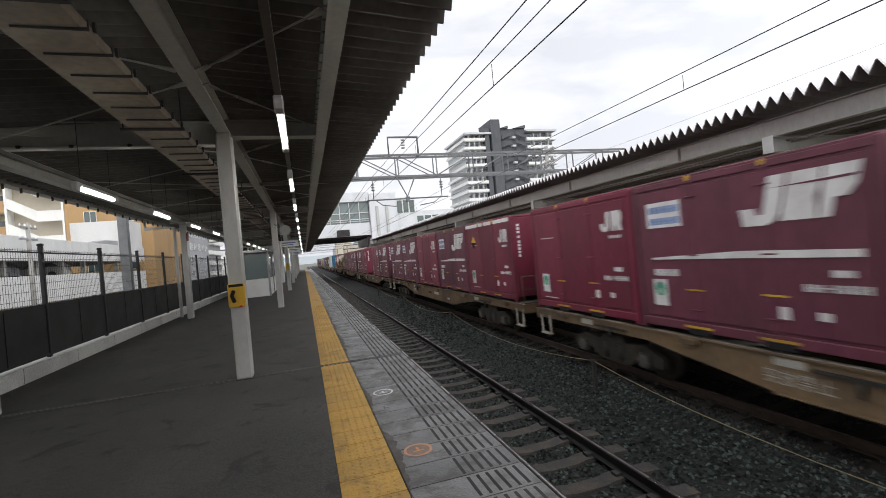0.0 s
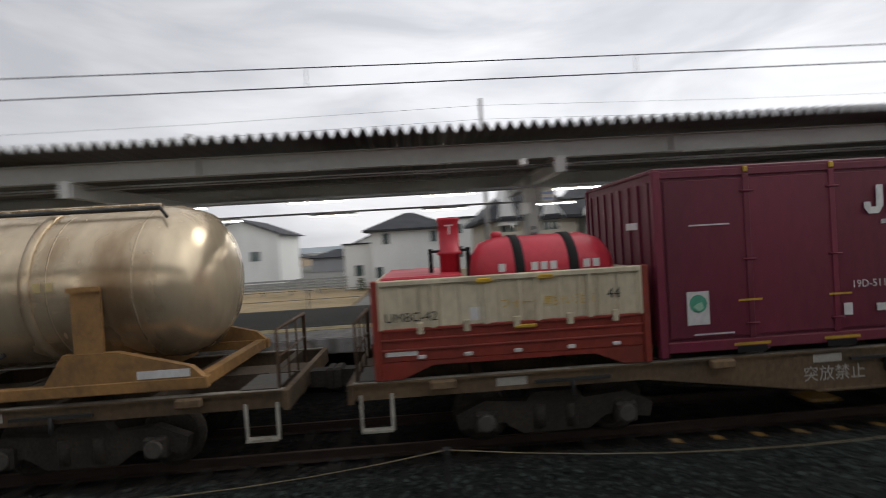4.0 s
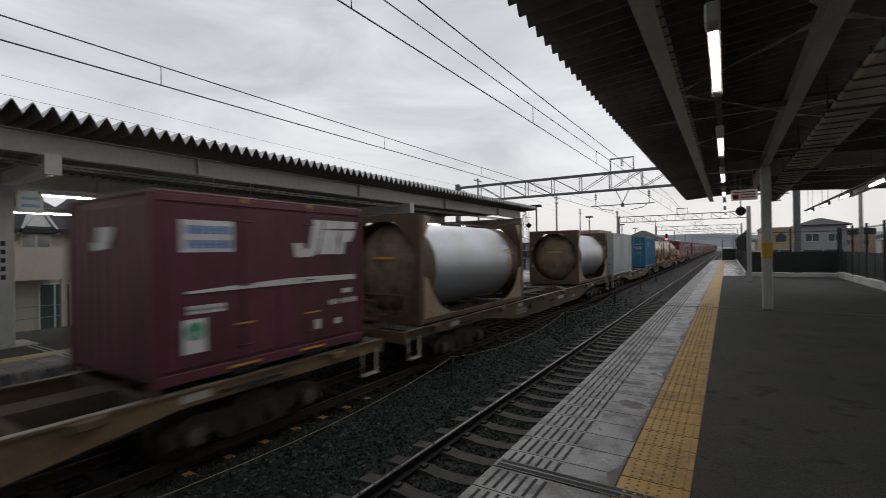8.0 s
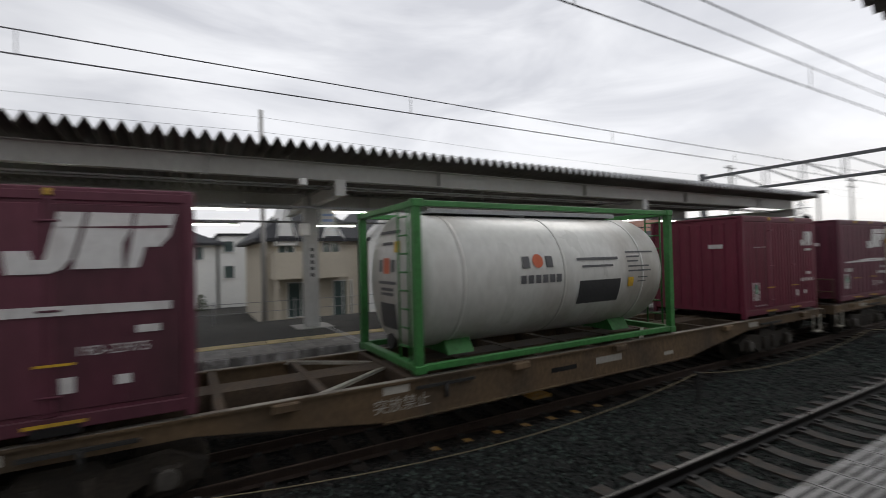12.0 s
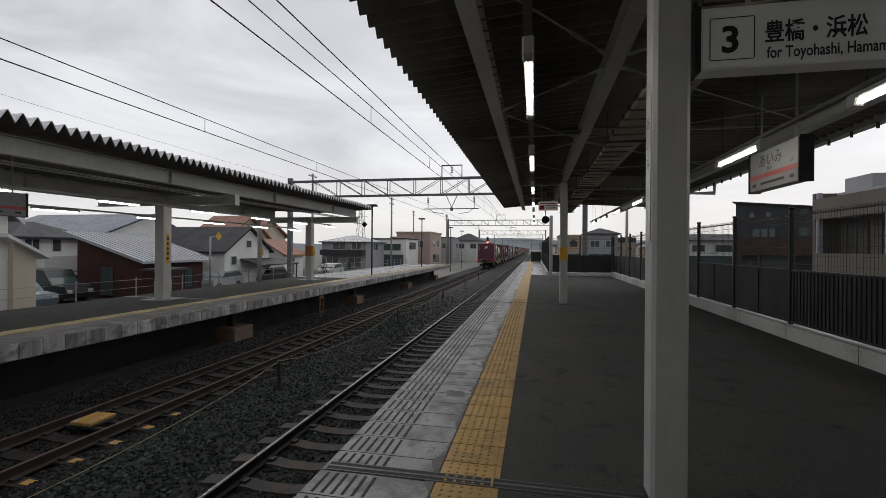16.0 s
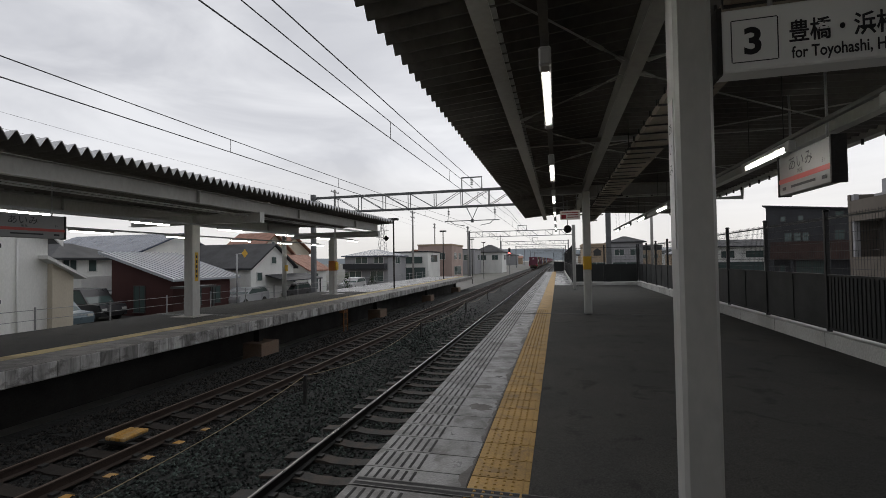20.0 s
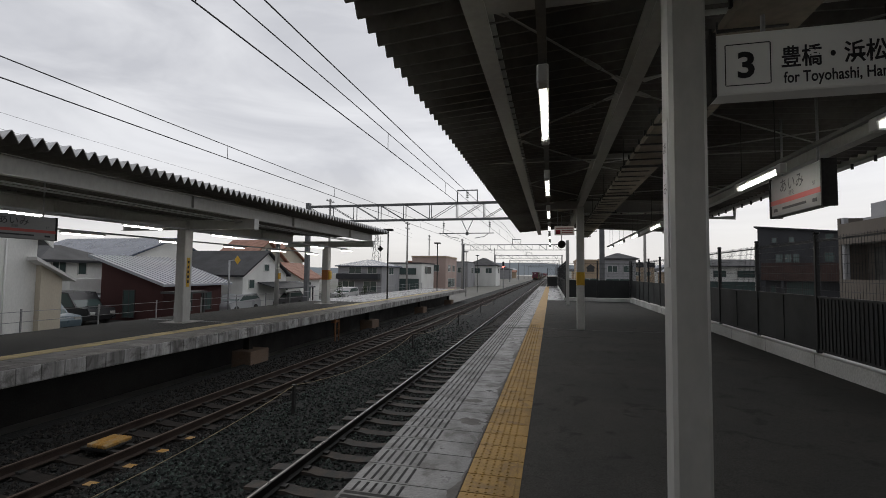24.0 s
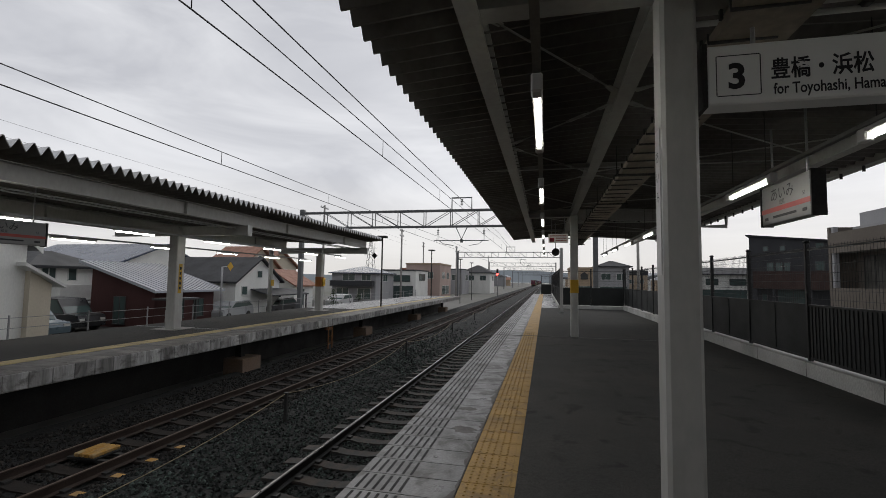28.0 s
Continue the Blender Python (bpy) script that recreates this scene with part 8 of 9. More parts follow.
# poles
def utility_pole(x, y, top, label="concrete utility pole with cross arms", arms=2, r=0.15, group="utility poles"):
    p = thing("utility_pole", label, "utility pole", group, at=(x, y, 0))
    part("shaft", Shape().tube((0, 0, G), (0, 0, top), r, 12, r * 0.7), CONCRETE, p)
    for k in range(arms):
        z = top - 0.3 - 0.7 * k
        part("cross_arm", Shape().box(-0.05, 0.05, -0.9, 0.9, z - 0.05, z + 0.05), GALV, p)
        for d in (-0.8, -0.3, 0.3, 0.8):
            part("insulator", Shape().lathe([(z + 0.05, 0.03), (z + 0.12, 0.06), (z + 0.2, 0.03)], "z", (0, d, 0), 8), WHITE, p)
    return p


utility_pole(19.6, -2.95, 7.9, "slim concrete utility pole behind the roof", 0, 0.11)
for x, y, top in ((24.4, -47, 10.0), (19.0, 9.2, 6.8), (20, -62, 9), (26, -96, 10), (15, 25, 7.5), (-8.5, -45, 8.5), (-12, -52, 9), (-16, -70, 10), (-15.6, 33.4, 5.6), (17, -140, 9.5), (-6, -92, 9.0), (-7, -120, 9.0), (14.5, -75, 7.5)):
    utility_pole(x, y, top)
for z in (7.6, 7.0):
    s = Shape().path([(19.6, -2.95 + 12 * k, z - 0.35 * math.sin(math.pi * (k % 4) / 4)) for k in range(-5, 8)], 0.006, 5)
    solid("power_line", s, WIRE, "thin power line beyond the opposite roof", "power line", "power lines", kind="")
p = thing("power_pylon", "distant lattice power pylon", "pylon", at=(100, -250, 0))
s = Shape()
for k in range(8):
    z0, z1 = 3.5 * k - 2, 3.5 * (k + 1) - 2
    w0, w1 = 3.2 - 0.36 * k, 3.2 - 0.36 * (k + 1)
    for i in range(4):
        c0 = [(w0, w0), (-w0, w0), (-w0, -w0), (w0, -w0)]
        c1 = [(w1, w1), (-w1, w1), (-w1, -w1), (w1, -w1)]
        s.tube((*c0[i], z0), (*c1[i], z1), 0.12, 5).tube((*c0[i], z0), (*c1[(i + 1) % 4], z1), 0.07, 5)
part("lattice", s, TRUSS, p)
for z in (16, 20, 24):
    part("arm", Shape().tube((-4, 0, z), (4, 0, z), 0.15, 5), TRUSS, p)

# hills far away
# Distance haze is painted into the pale base colour of the hills.
HILL = paint("haze_coloured_hills", (0.33, 0.365, 0.39), 1.0, scale=0.003, fine=0.01, vary=0.05, bump=0, spec=0.0)
s = Shape()
n = 90
for k in range(n + 1):
    a = radians(-95 + 290 * k / n)
    d = 2200
    hgt = 20 + 120 * max(0, noise.noise((k * 0.13, 0.3, 0)) + 0.35) * (0.4 if k < 9 else 0.12 if 46 < k < 68 else 1.0 if k < 60 else 0.5) + 12 * noise.noise((k * 0.9, 5, 0))
    s.v += [(d * math.cos(a), d * math.sin(a), -5), (d * math.cos(a), d * math.sin(a), hgt)]
s.f = [(2 * k, 2 * k + 2, 2 * k + 3, 2 * k + 1) for k in range(n)]
s.s = [True] * n
solid("backdrop_hills", s, HILL, "hills on the horizon with blue-grey haze painted into them", "hills")

# west side, south of the platform
d = house("large dark clad house with a reddish balcony band", 0, 7.4, -9, 0, G, 6.2, "shed_x", 0.9, W_DARK, R_DARK,
          [("N", 5.2, 5.8, 3.25, 4.1), ("N", 4.45, 5.0, 3.25, 4.1), ("N", 3.8, 4.3, 3.25, 4.1), ("N", 1.0, 1.7, 3.3, 4.2), ("N", 5.7, 6.1, 5.4, 5.9), ("N", 4.2, 4.6, 5.4, 5.9), ("N", 1.0, 1.6, 5.6, 6.1), ("N", 2.3, 4.9, -1.2, 1.15), ("N", 5.9, 6.3, -1.2, 0.7)], over=0.3, frame_mat=DFRAME)
d.location, d.rotation_euler = (-28.9, -53.5, 0), (0, 0, radians(-28.4))
part("balcony_band", Shape().box(0.3, 7.0, 0.003, 1.1, 1.3, 3.15), paint("balcony_brown", (0.05, 0.028, 0.023), 0.7), d)
for x in (0.4, 2.1, 5.2, 6.8):
    part("pillar", Shape().box(x - 0.12, x + 0.12, 0.8, 1.04, G, 1.3), W_DARK, d)
ap = house("grey-brown concrete apartment block beyond the fence", -24, -15, -26.4, -12, G, 4.3, "flat", 0.3, W_FLAT, W_GREY, [("E", -25.6 + 2.3 * k, -24.2 + 2.3 * k, z, z + 1.5) for k in range(5) for z in (-1.2, 1.6)], name="apartment_block", group="apartment blocks", frame_mat=DFRAME)
for z in (0.75, 3.45):
    part("balcony", Shape().box(-15, -13.9, -26.2, -12.2, z - 0.15, z).box(-14.0, -13.9, -26.2, -12.2, z, z + 0.85), W_FLAT, ap)
for k in range(4):
    part("pillar", Shape().box(-14.15, -13.95, -26.2 + 4.6 * k, -26.0 + 4.6 * k, G, 4.6), W_GREY, ap)
part("side_wall", Shape().box(-15, -13.9, -26.4, -26.21, G, 4.6), W_FLAT, ap)
CURTAIN = paint("drawn_curtain", (0.10, 0.095, 0.085), 0.8, fine=40, vary=0.3)
for w in ap.children:
    for q in w.children:
        if q.name.startswith("pane"):
            q.data.materials[0] = CURTAIN
part("stair_head", Shape().box(-19, -15.2, -26.2, -24.3, 4.6, 5.3), W_GREY, ap)
t = house("tan shop building with a house emblem", -8.6, -4.4, -92, -82, G, 4.0, "flat", 0.3, W_TAN, W_TAN, [("N", -8, -5, -1.0, 1.0)], name="shop_building", group="shops")
part("emblem", Shape().prism([(-7.3, 2.2), (-6.1, 2.2), (-6.1, 2.9), (-5.9, 2.9), (-6.7, 3.5), (-7.5, 2.9), (-7.3, 2.9)], "y", -81.98, -81.9), DFRAME, t, "dark house-shaped emblem")
house("white and dark two-storey building beyond the fence", -14, -8.8, -92, -82, G, 4.6, "hip", 0.9, W_GREY, R_DARK, [("N", -13.5, -12, 2.2, 3.2), ("N", -11, -9.5, 2.2, 3.2), ("N", -13.6, -9.2, 0.2, 1.0)])
house("small white and dark house beyond the car park", -28, -20.5, -78, -70, G, 3.1, "ridge_x", 0.9, W_WHITE, R_DARK, [("N", -27, -25, 1.6, 2.4), ("N", -23.5, -22, 1.6, 2.4), ("N", -27, -21.5, -0.6, 0.9)], frame_mat=DFRAME)
for k in range(5):
    car("pale car in the car park behind the fence", [(0.5, 0.5, 0.5), (0.35, 0.36, 0.37), (0.1, 0.1, 0.11), (0.5, 0.5, 0.52), (0.25, 0.05, 0.04)][k], (-9.5 - 2.9 * k, -47 - 0.8 * k, -1.48), 20 + 10 * (k % 2))

# west side, north: car park deck, flats with a stair tower
deck = thing("parking_deck", "white two-level parking deck with a dark open storey", "parking deck")
WD = plaster("white_deck_panel", (0.62, 0.62, 0.61))
for z0, z1 in ((0.52, 2.49), (3.55, 5.2)):
    for k in range(13):
        y = 24 + 2.9 * k
        part("panel", Shape().soft_box(-18.1, -17.9, y + 0.01, y + 2.89, z0, z1, 0.02), WD, deck)
part("floor", Shape().box(-34, -18.1, 24, 61.7, 2.0, 2.3), CONCRETE, deck)
part("floor", Shape().box(-34, -18.1, 24, 61.7, 3.6, 3.9), CONCRETE, deck)
# Added near-black wall stands in for the shade inside the open storeys.
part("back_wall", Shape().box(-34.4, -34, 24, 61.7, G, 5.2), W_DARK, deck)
for k in range(10):
    part("column", Shape().box(-18.6, -18.3, 25 + 3.7 * k, 25.3 + 3.7 * k, G, 3.6), STEEL, deck)
for k in range(4):
    part("column", Shape().box(-26.6, -26.3, 28 + 8 * k, 28.3 + 8 * k, G, 3.6), STEEL, deck)
part("stair_head", Shape().box(-23.2, -18, 57.3, 61.7, 5.2, 8.1), WD, deck)
part("stair_head", Shape().box(-18.1, -17.9, 57.3, 61.7, G, 0.52), WD, deck)
part("ramp_cover", Shape().prism([(50, 5.2), (57.3, 5.2), (57.3, 5.9), (54, 5.8)], "x", -20, -19), W_GREY, deck)
for k, (y, c) in enumerate(((33, (0.5, 0.5, 0.5)), (39, (0.2, 0.2, 0.22)), (46.5, (0.55, 0.55, 0.55)))):
    car("car parked on the shaded deck level", c, (-21.2, y, 2.3), 180)
flats = thing("apartment_block", "ochre tiled apartment block with open galleries", "apartment block", "apartment blocks")
part("wall", Shape().box(-26.3, -17.4, 64, 78, G, 29), W_ORANGE, flats)
part("rear_wall", Shape().box(-36, -26.3, 65.6, 78, G, 29), W_CREAM, flats)
st = thing("stair_tower", "white outdoor stair tower on the apartment block", "stair tower")
part("back", Shape().box(-32, -26.35, 65.3, 65.55, G, 29), W_CREAM, st)
for x in (-32, -26.6):
    part("post", Shape().box(x, x + 0.22, 64.0, 65.3, G, 29), W_WHITE, st)
for k in range(10):
    z = 1.66 + 2.95 * (k - 1)
    part("gallery_slab", Shape().box(-36, -32.02, 64.0, 64.2, z, z + 1.35), W_ORANGE, flats)
    part("gallery_floor", Shape().box(-36, -32.02, 64.2, 65.6, z - 0.1, z + 0.1), W_CREAM, flats)
    part("door", Shape().box(-34.6, -33.7, 65.52, 65.6, z + 0.1, z + 2.1), W_GREY, flats)
    window(flats, "S", 65.6, -33.4, -32.5, z + 0.9, z + 2.1, DFRAME)
    window(flats, "S", 64, -24.4, -23.2, z + 1.2, z + 2.5, FRAME)
    window(flats, "S", 64, -20.6, -19.4, z + 1.2, z + 2.5, FRAME)
    part("flight_wall", Shape().prism([(-31.78, z + 0.4), (-31.78, z + 1.65), (-29.0, z), (-29.0, z - 1.25)], "y", 64.05, 64.2), W_WHITE, st)
    part("landing", Shape().box(-29.0, -26.6, 64.05, 64.2, z - 1.25, z), W_WHITE, st)
far_flats = thing("apartment_block", "distant white apartment tower with balconies", "apartment block", "apartment blocks")
part("wall", Shape().box(-42, -26, 142, 165, G, 34), W_GREY, far_flats)
for k in range(11):
    z = 0.5 + 3 * k
    part("balcony", Shape().box(-25.98, -24.8, 143, 164, z, z + 1.1).box(-41, -27, 140.8, 142, z, z + 1.1), W_WHITE, far_flats)
far2 = house("grey block of flats behind the fence", -40, -24, 112, 134, G, 16, "flat", 0.5, W_GREY, W_GREY, [("E", 114 + 4 * k, 116 + 4 * k, z, z + 1.4) for k in range(5) for z in (1, 4, 7, 10, 13)], name="apartment_block", group="apartment blocks")

# ---- station building over the tracks, north ----
SB = plaster("station_panel", (0.62, 0.64, 0.66))
PANE = bpy.data.materials.new("station_glass")
PANE.use_nodes = True
pb = PANE.node_tree.nodes["Principled BSDF"]
pb.inputs["Base Color"].default_value, pb.inputs["Roughness"].default_value = (0.16, 0.2, 0.2, 1), 0.1
b = thing("station_bridge", "white station building bridging the tracks with tall windows", "station building")
part("floor_band", Shape().box(-9, 8.8, 60, 76, 4.55, 6.2), SB, b)
part("roof_band", Shape().box(-9, 8.8, 59.8, 76, 9.0, 10.2), SB, b)
part("rear_wall", Shape().box(-9, 8.8, 61.2, 61.4, 6.2, 9.0), W_GREY, b)
for k in range(14):
    x = -9 + 1.27 * k
    for z0, z1 in ((6.25, 7.5), (7.58, 8.95)):
        w = part("window", Shape().box(x + 0.05, x + 1.22, 60.2, 60.24, z0, z1), PANE, b)
    part("mullion", Shape().box(x - 0.04, x + 0.04, 60.05, 60.25, 6.2, 9.0), FRAME, b)
part("transom", Shape().box(-9, 8.8, 60.05, 60.25, 7.5, 7.58), FRAME, b)
part("rail", Shape().box(-9, 8.8, 59.95, 60.0, 6.65, 6.72).box(-9, 8.8, 59.95, 60.0, 6.4, 6.45), FRAME, b)
for k in range(5):
    part("girder", Shape().box(-9, 8.8, 60.5 + 3.6 * k, 61.0 + 3.6 * k, 4.32, 4.54), DARK, b)
part("sign_box", Shape().box(4.4, 6.0, 59.6, 60.0, 4.6, 5.4), DARK, b)
for x in (8.9, -8.8, 11.0):
    part("pier", Shape().box(x - 0.25, x + 0.25, 62, 62.5, G, 4.55), CONCRETE, b)
blk = thing("station_wing", "white stepped wing of the station building", "station building")
part("tower", Shape().box(8.85, 12.4, 59.5, 76, 3.3, 9.9), SB, blk)
part("upper_box", Shape().box(12.4, 15.2, 60.5, 76, 3.3, 9.3), SB, blk)
part("low_box", Shape().box(15.2, 21, 61, 76, 3.3, 7.4), SB, blk)
for k in range(3):
    window(blk, "S", 60.5, 12.7 + 0.85 * k, 13.4 + 0.85 * k, 7.2, 8.9, FRAME, False)
for k in range(5):
    window(blk, "S", 61, 15.5 + 1.1 * k, 16.4 + 1.1 * k, 5.2, 6.7, FRAME, False)
for x in (9.6, 10.9):
    part("duct", Shape().box(x, x + 0.35, 59.25, 59.5, 3.6, 8.2), PALE_STEEL, blk)
part("pier", Shape().box(9, 21, 66, 66.5, G, 3.3), CONCRETE, blk)

# ---- tower block beyond the station ----
t = thing("tower_block", "tall pale apartment tower with dark stair shafts", "tower block")
TW = plaster("tower_pale", (0.55, 0.57, 0.58))
TD = plaster("tower_dark", (0.10, 0.105, 0.115))
TG = paint("tower_window", (0.20, 0.22, 0.24), 0.2, vary=0.1, bump=0)
part("core", Shape().box(58.6, 94.0, 151.5, 172, G, 42.0), TW, t)
part("dark_shaft", Shape().box(67.9, 71.4, 148.6, 160, G, 46.6), TD, t)
part("dark_shaft", Shape().box(65.6, 67.3, 149.4, 160, G, 43.6), TD, t)
part("roof_slab", Shape().box(82, 94.6, 148.8, 172.5, 42.3, 43.0), TW, t)
part("roof_slab", Shape().box(57.6, 67.9, 148.8, 172.5, 41.4, 42.1), TW, t)
part("dark_field", Shape().box(71.4, 82, 150.2, 152, G, 43.6), TD, t)
for k in range(14):
    z = -0.4 + 3.05 * k
    for a, c in ((82.2, 94.4), (57.6, 65.5)):
        part("balcony", Shape().box(a, c, 149.4, 149.6, z, z + 0.95), WHITE, t)
        part("floor_slab", Shape().box(a, c, 149.6, 151.5, z - 0.25, z - 0.05), TW, t)
        for q in range(1, 4):
            x = a + (c - a) * q / 4
            part("divider", Shape().box(x - 0.12, x + 0.12, 149.6, 151.45, z, z + 2.7), TW, t)
    part("balcony", Shape().box(57.4, 57.6, 149.7, 171, z, z + 0.95), WHITE, t)
    for a, c in ((82.8, 84.7), (85.9, 87.8), (89.0, 90.8), (91.9, 93.8), (58.3, 59.4), (60.2, 61.4), (62.2, 63.4), (64.0, 65.2)):
        part("window", Shape().box(a, c, 151.40, 151.49, z + 0.1, z + 2.2), TG, t)
    part("stair_wall", Shape().prism([(72, z + 0.3), (76, z + 1.7), (76, z + 2.9), (72, z + 1.5)], "y", 149.2, 149.5), TD, t)
    part("stair_landing", Shape().box(76.1, 77.4, 148.8, 150.2, z + 0.5, z + 1.2), TW, t)
    part("stair_wall", Shape().prism([(77.6, z + 1.9), (81.8, z + 0.4), (81.8, z + 1.5), (77.6, z + 3.0)], "y", 148.9, 149.2), TD, t)
part("roof_fin", Shape().prism([(71.4, 43.6), (75, 44.6), (75, 43.6)], "y", 149.5, 156), TD, t)
part("roof_fin", Shape().prism([(77, 43.6), (82, 44.8), (82, 43.6)], "y", 149.5, 156), TD, t)
for k in range(14):
    y = 210 + 14 * k
    for side in (1, -1):
        x = side * (12 + far_mix.uniform(0, 22)) + (5 if side > 0 else -12)
        house("distant building beside the line", x, x + 9, y, y + 9, G, far_mix.uniform(4, 12), "flat", 0.4, far_mix.choice([W_WHITE, W_CREAM, W_GREY]), R_DARK, [], group="distant houses")

# ---- platform furniture, north ----
k = thing("waiting_kiosk", "glazed waiting shelter with white lower panels", "shelter", at=(-2.9, 30.5, 0))
for x0, x1, y0, y1 in ((-1.0, 1.0, -3.2, -3.14), (0.94, 1.0, -3.14, 3.2), (-1.0, -0.94, -3.14, 3.2)):
    part("lower_panel", Shape().box(x0, x1, y0, y1, 0.02, 1.0), WHITE, k)
    part("glass", Shape().box(x0, x1, y0 + 0.01, y1 - 0.01, 1.02, 2.4), PANE, k)
for x, y in ((-1, -3.2), (1, -3.2), (1, 0), (-1, 0), (1, 3.2), (-1, 3.2)):
    part("post", Shape().box(x - 0.05, x + 0.05, y - 0.05, y + 0.05, 0, 2.5), GALV, k)
part("roof", Shape().box(-1.15, 1.15, -3.3, 3.3, 2.5, 2.6), GALV, k)
lift = thing("lift_shaft", "pale lift shaft wall on the platform", "lift shaft", at=(-3.0, 46, 0))
part("wall", Shape().box(-1.1, 1.1, -1.6, 1.6, 0, 3.5), SB, lift)
part("door", Shape().box(-0.6, 0.6, -1.64, -1.6, 0.02, 2.1), GALV, lift)
YEL = paint("safety_yellow", (0.60, 0.36, 0.03), 0.5, vary=0.06, bump=0.02)
e = thing("emergency_phone", "yellow emergency call box with a black handset", "call box", at=(-0.98, 7.77 - 0.118, 1.11))
part("box", Shape().soft_box(-0.12, 0.12, -0.09, 0, 0, 0.36, 0.015), YEL, e)
part("handset", Shape().path([(-0.03, -0.11, 0.26), (-0.06, -0.12, 0.18), (-0.03, -0.11, 0.08)], 0.028, 8), SHADOW, e, "black handset")
part("lamp", Shape().lathe([(0.0, 0.025), (0.03, 0.02)], "z", (0.05, -0.1, 0.28), 10), CARGO_RED, e, "red button")
part("label", Shape().box(-0.1, 0.1, -0.093, -0.09, 0.31, 0.35), SHADOW, e)
for y, z0, z1 in ((-14.8, 1.35, 1.78), (30.6, 1.3, 1.75)):
    band = thing("column_band", "orange warning band round a column", "warning band", "column bands", at=(-0.98, y, 0))
    part("band", Shape().soft_box(-0.122, 0.122, -0.122, 0.122, z0, z1, 0.02), YEL, band)
band = thing("column_band", "orange warning band with a yellow box on a column", "warning band", "column bands", at=(11.66, -22.35, 0))
part("band", Shape().soft_box(-0.177, 0.177, -0.177, 0.177, 1.25, 1.8, 0.02), paint("rusty_orange", (0.36, 0.13, 0.03), 0.6), band)
part("call_box", Shape().soft_box(-0.27, -0.178, -0.12, 0.12, 1.3, 1.72, 0.015), YEL, band, "yellow call box")
h = thing("horn_speaker", "round pale horn speaker under the roof", "speaker", at=(-0.55, 18.6, 3.0))
part("horn", Shape().lathe([(0.0, 0.2), (0.03, 0.2), (0.2, 0.08), (0.3, 0.05)], "y", (0, 0, 0), 20), PALE_STEEL, h)
part("arm", Shape().tube((0, 0.25, 0), (-0.4, 0.5, 0.3), 0.02, 6), GALV, h)
for y in (24.0, 36.0, 47.0):
    sg = thing("hanging_sign", "small white hanging platform sign", "sign", "hanging signs", at=(-0.6, y, 2.55))
    part("panel", Shape().soft_box(-0.45, 0.45, -0.05, 0.05, 0, 0.3, 0.01), WHITE, sg)
    part("print_bars", Shape().box(-0.35, 0.3, -0.056, -0.05, 0.16, 0.22).box(-0.35, 0.2, -0.056, -0.05, 0.07, 0.11), SLATE, sg, "dark lines of print")
    for x in (-0.35, 0.35):
        part("rod", Shape().tube((x, 0, 0.3), (x, 0, 1.3), 0.012, 6), GALV, sg)
for y in COLS[1:]:
    pipe = Shape().path([(-5.36, y - 0.25, 3.73), (-5.36, y - 0.25, 3.42), (-4.42, y - 0.25, 3.42), (-4.42, y - 0.25, 0.1)], 0.06, 8)
    solid("rain_pipe", pipe, PALE_STEEL, "pale rain pipe beside a fence column", "pipe", "rain pipes", kind="")
o = thing("notice_plate", "small orange notice plate on the fence column", "sign", at=(-4.07, 19.2, 2.9))
part("plate", Shape().box(0, 0.02, -0.15, 0.15, 0, 0.3), TUB_RED, o)

# ---- signs, south ----
INK = paint("sign_ink", (0.012, 0.012, 0.014), 0.5, vary=0.03, bump=0)
# White boards seen against the light: their shade is painted in as grey.
NBOARD = paint("name_board_shade_grey", (0.19, 0.19, 0.187), 0.4, vary=0.03, bump=0)
SIGNW = paint("sign_white", (0.46, 0.46, 0.45), 0.4, vary=0.03, bump=0)


def facing_north(me, name, parent, x, z, y, label=""):
    """Flat writing on a panel that faces north; it reads towards -x."""
    ob = part(name, me, None, parent, label)
    ob.matrix_basis = Matrix(((-1, 0, 0, x), (0, 0, 1, y), (0, 1, 0, z), (0, 0, 0, 1)))
    return ob


s = thing("platform_sign", "white hanging sign for platform three with black lettering", "sign", at=(0, -3.55, 0))
# Slight emission is added to brighten the panel; no lamp inside is known.
part("panel", Shape().soft_box(-3.1, -1.18, -0.09, 0.09, 2.905, 3.32, 0.012), glow("sign_added_glow", (0.60, 0.60, 0.58), 0.03), s, "white panel with a little added glow")
part("end_cap", Shape().box(-1.18, -1.15, -0.1, 0.1, 2.89, 3.335), DARK, s)
part("frame_line", Shape().box(-1.50, -1.24, 0.0905, 0.0925, 3.238, 3.244).box(-1.50, -1.24, 0.0905, 0.0925, 2.960, 2.966).box(-1.506, -1.50, 0.0905, 0.0925, 2.966, 3.238).box(-1.24, -1.234, 0.0905, 0.0925, 2.966, 3.238), INK, s, "thin black square round the number")
facing_north(lettering("3", 0.24, INK, bold=0.007), "number", s, -1.30, 3.015, 0.094, "bold black number")
facing_north(lettering("豊橋・浜松", 0.150, INK, bold=0.003, squeeze=0.78), "lettering", s, -1.56, 3.07, 0.094, "black lettering")
facing_north(lettering("for Toyohashi, Hamamatsu", 0.105, INK, bold=0.002, squeeze=0.70), "lettering", s, -1.575, 2.955, 0.094, "black lettering")
for x in (-1.5, -3.0):
    part("rod", Shape().tube((x, 0, 3.32), (x, 0, 3.95), 0.015, 6), GALV, s)

ORANGE_LINE = paint("sign_orange", (0.34, 0.055, 0.045), 0.45, vary=0.04, bump=0)


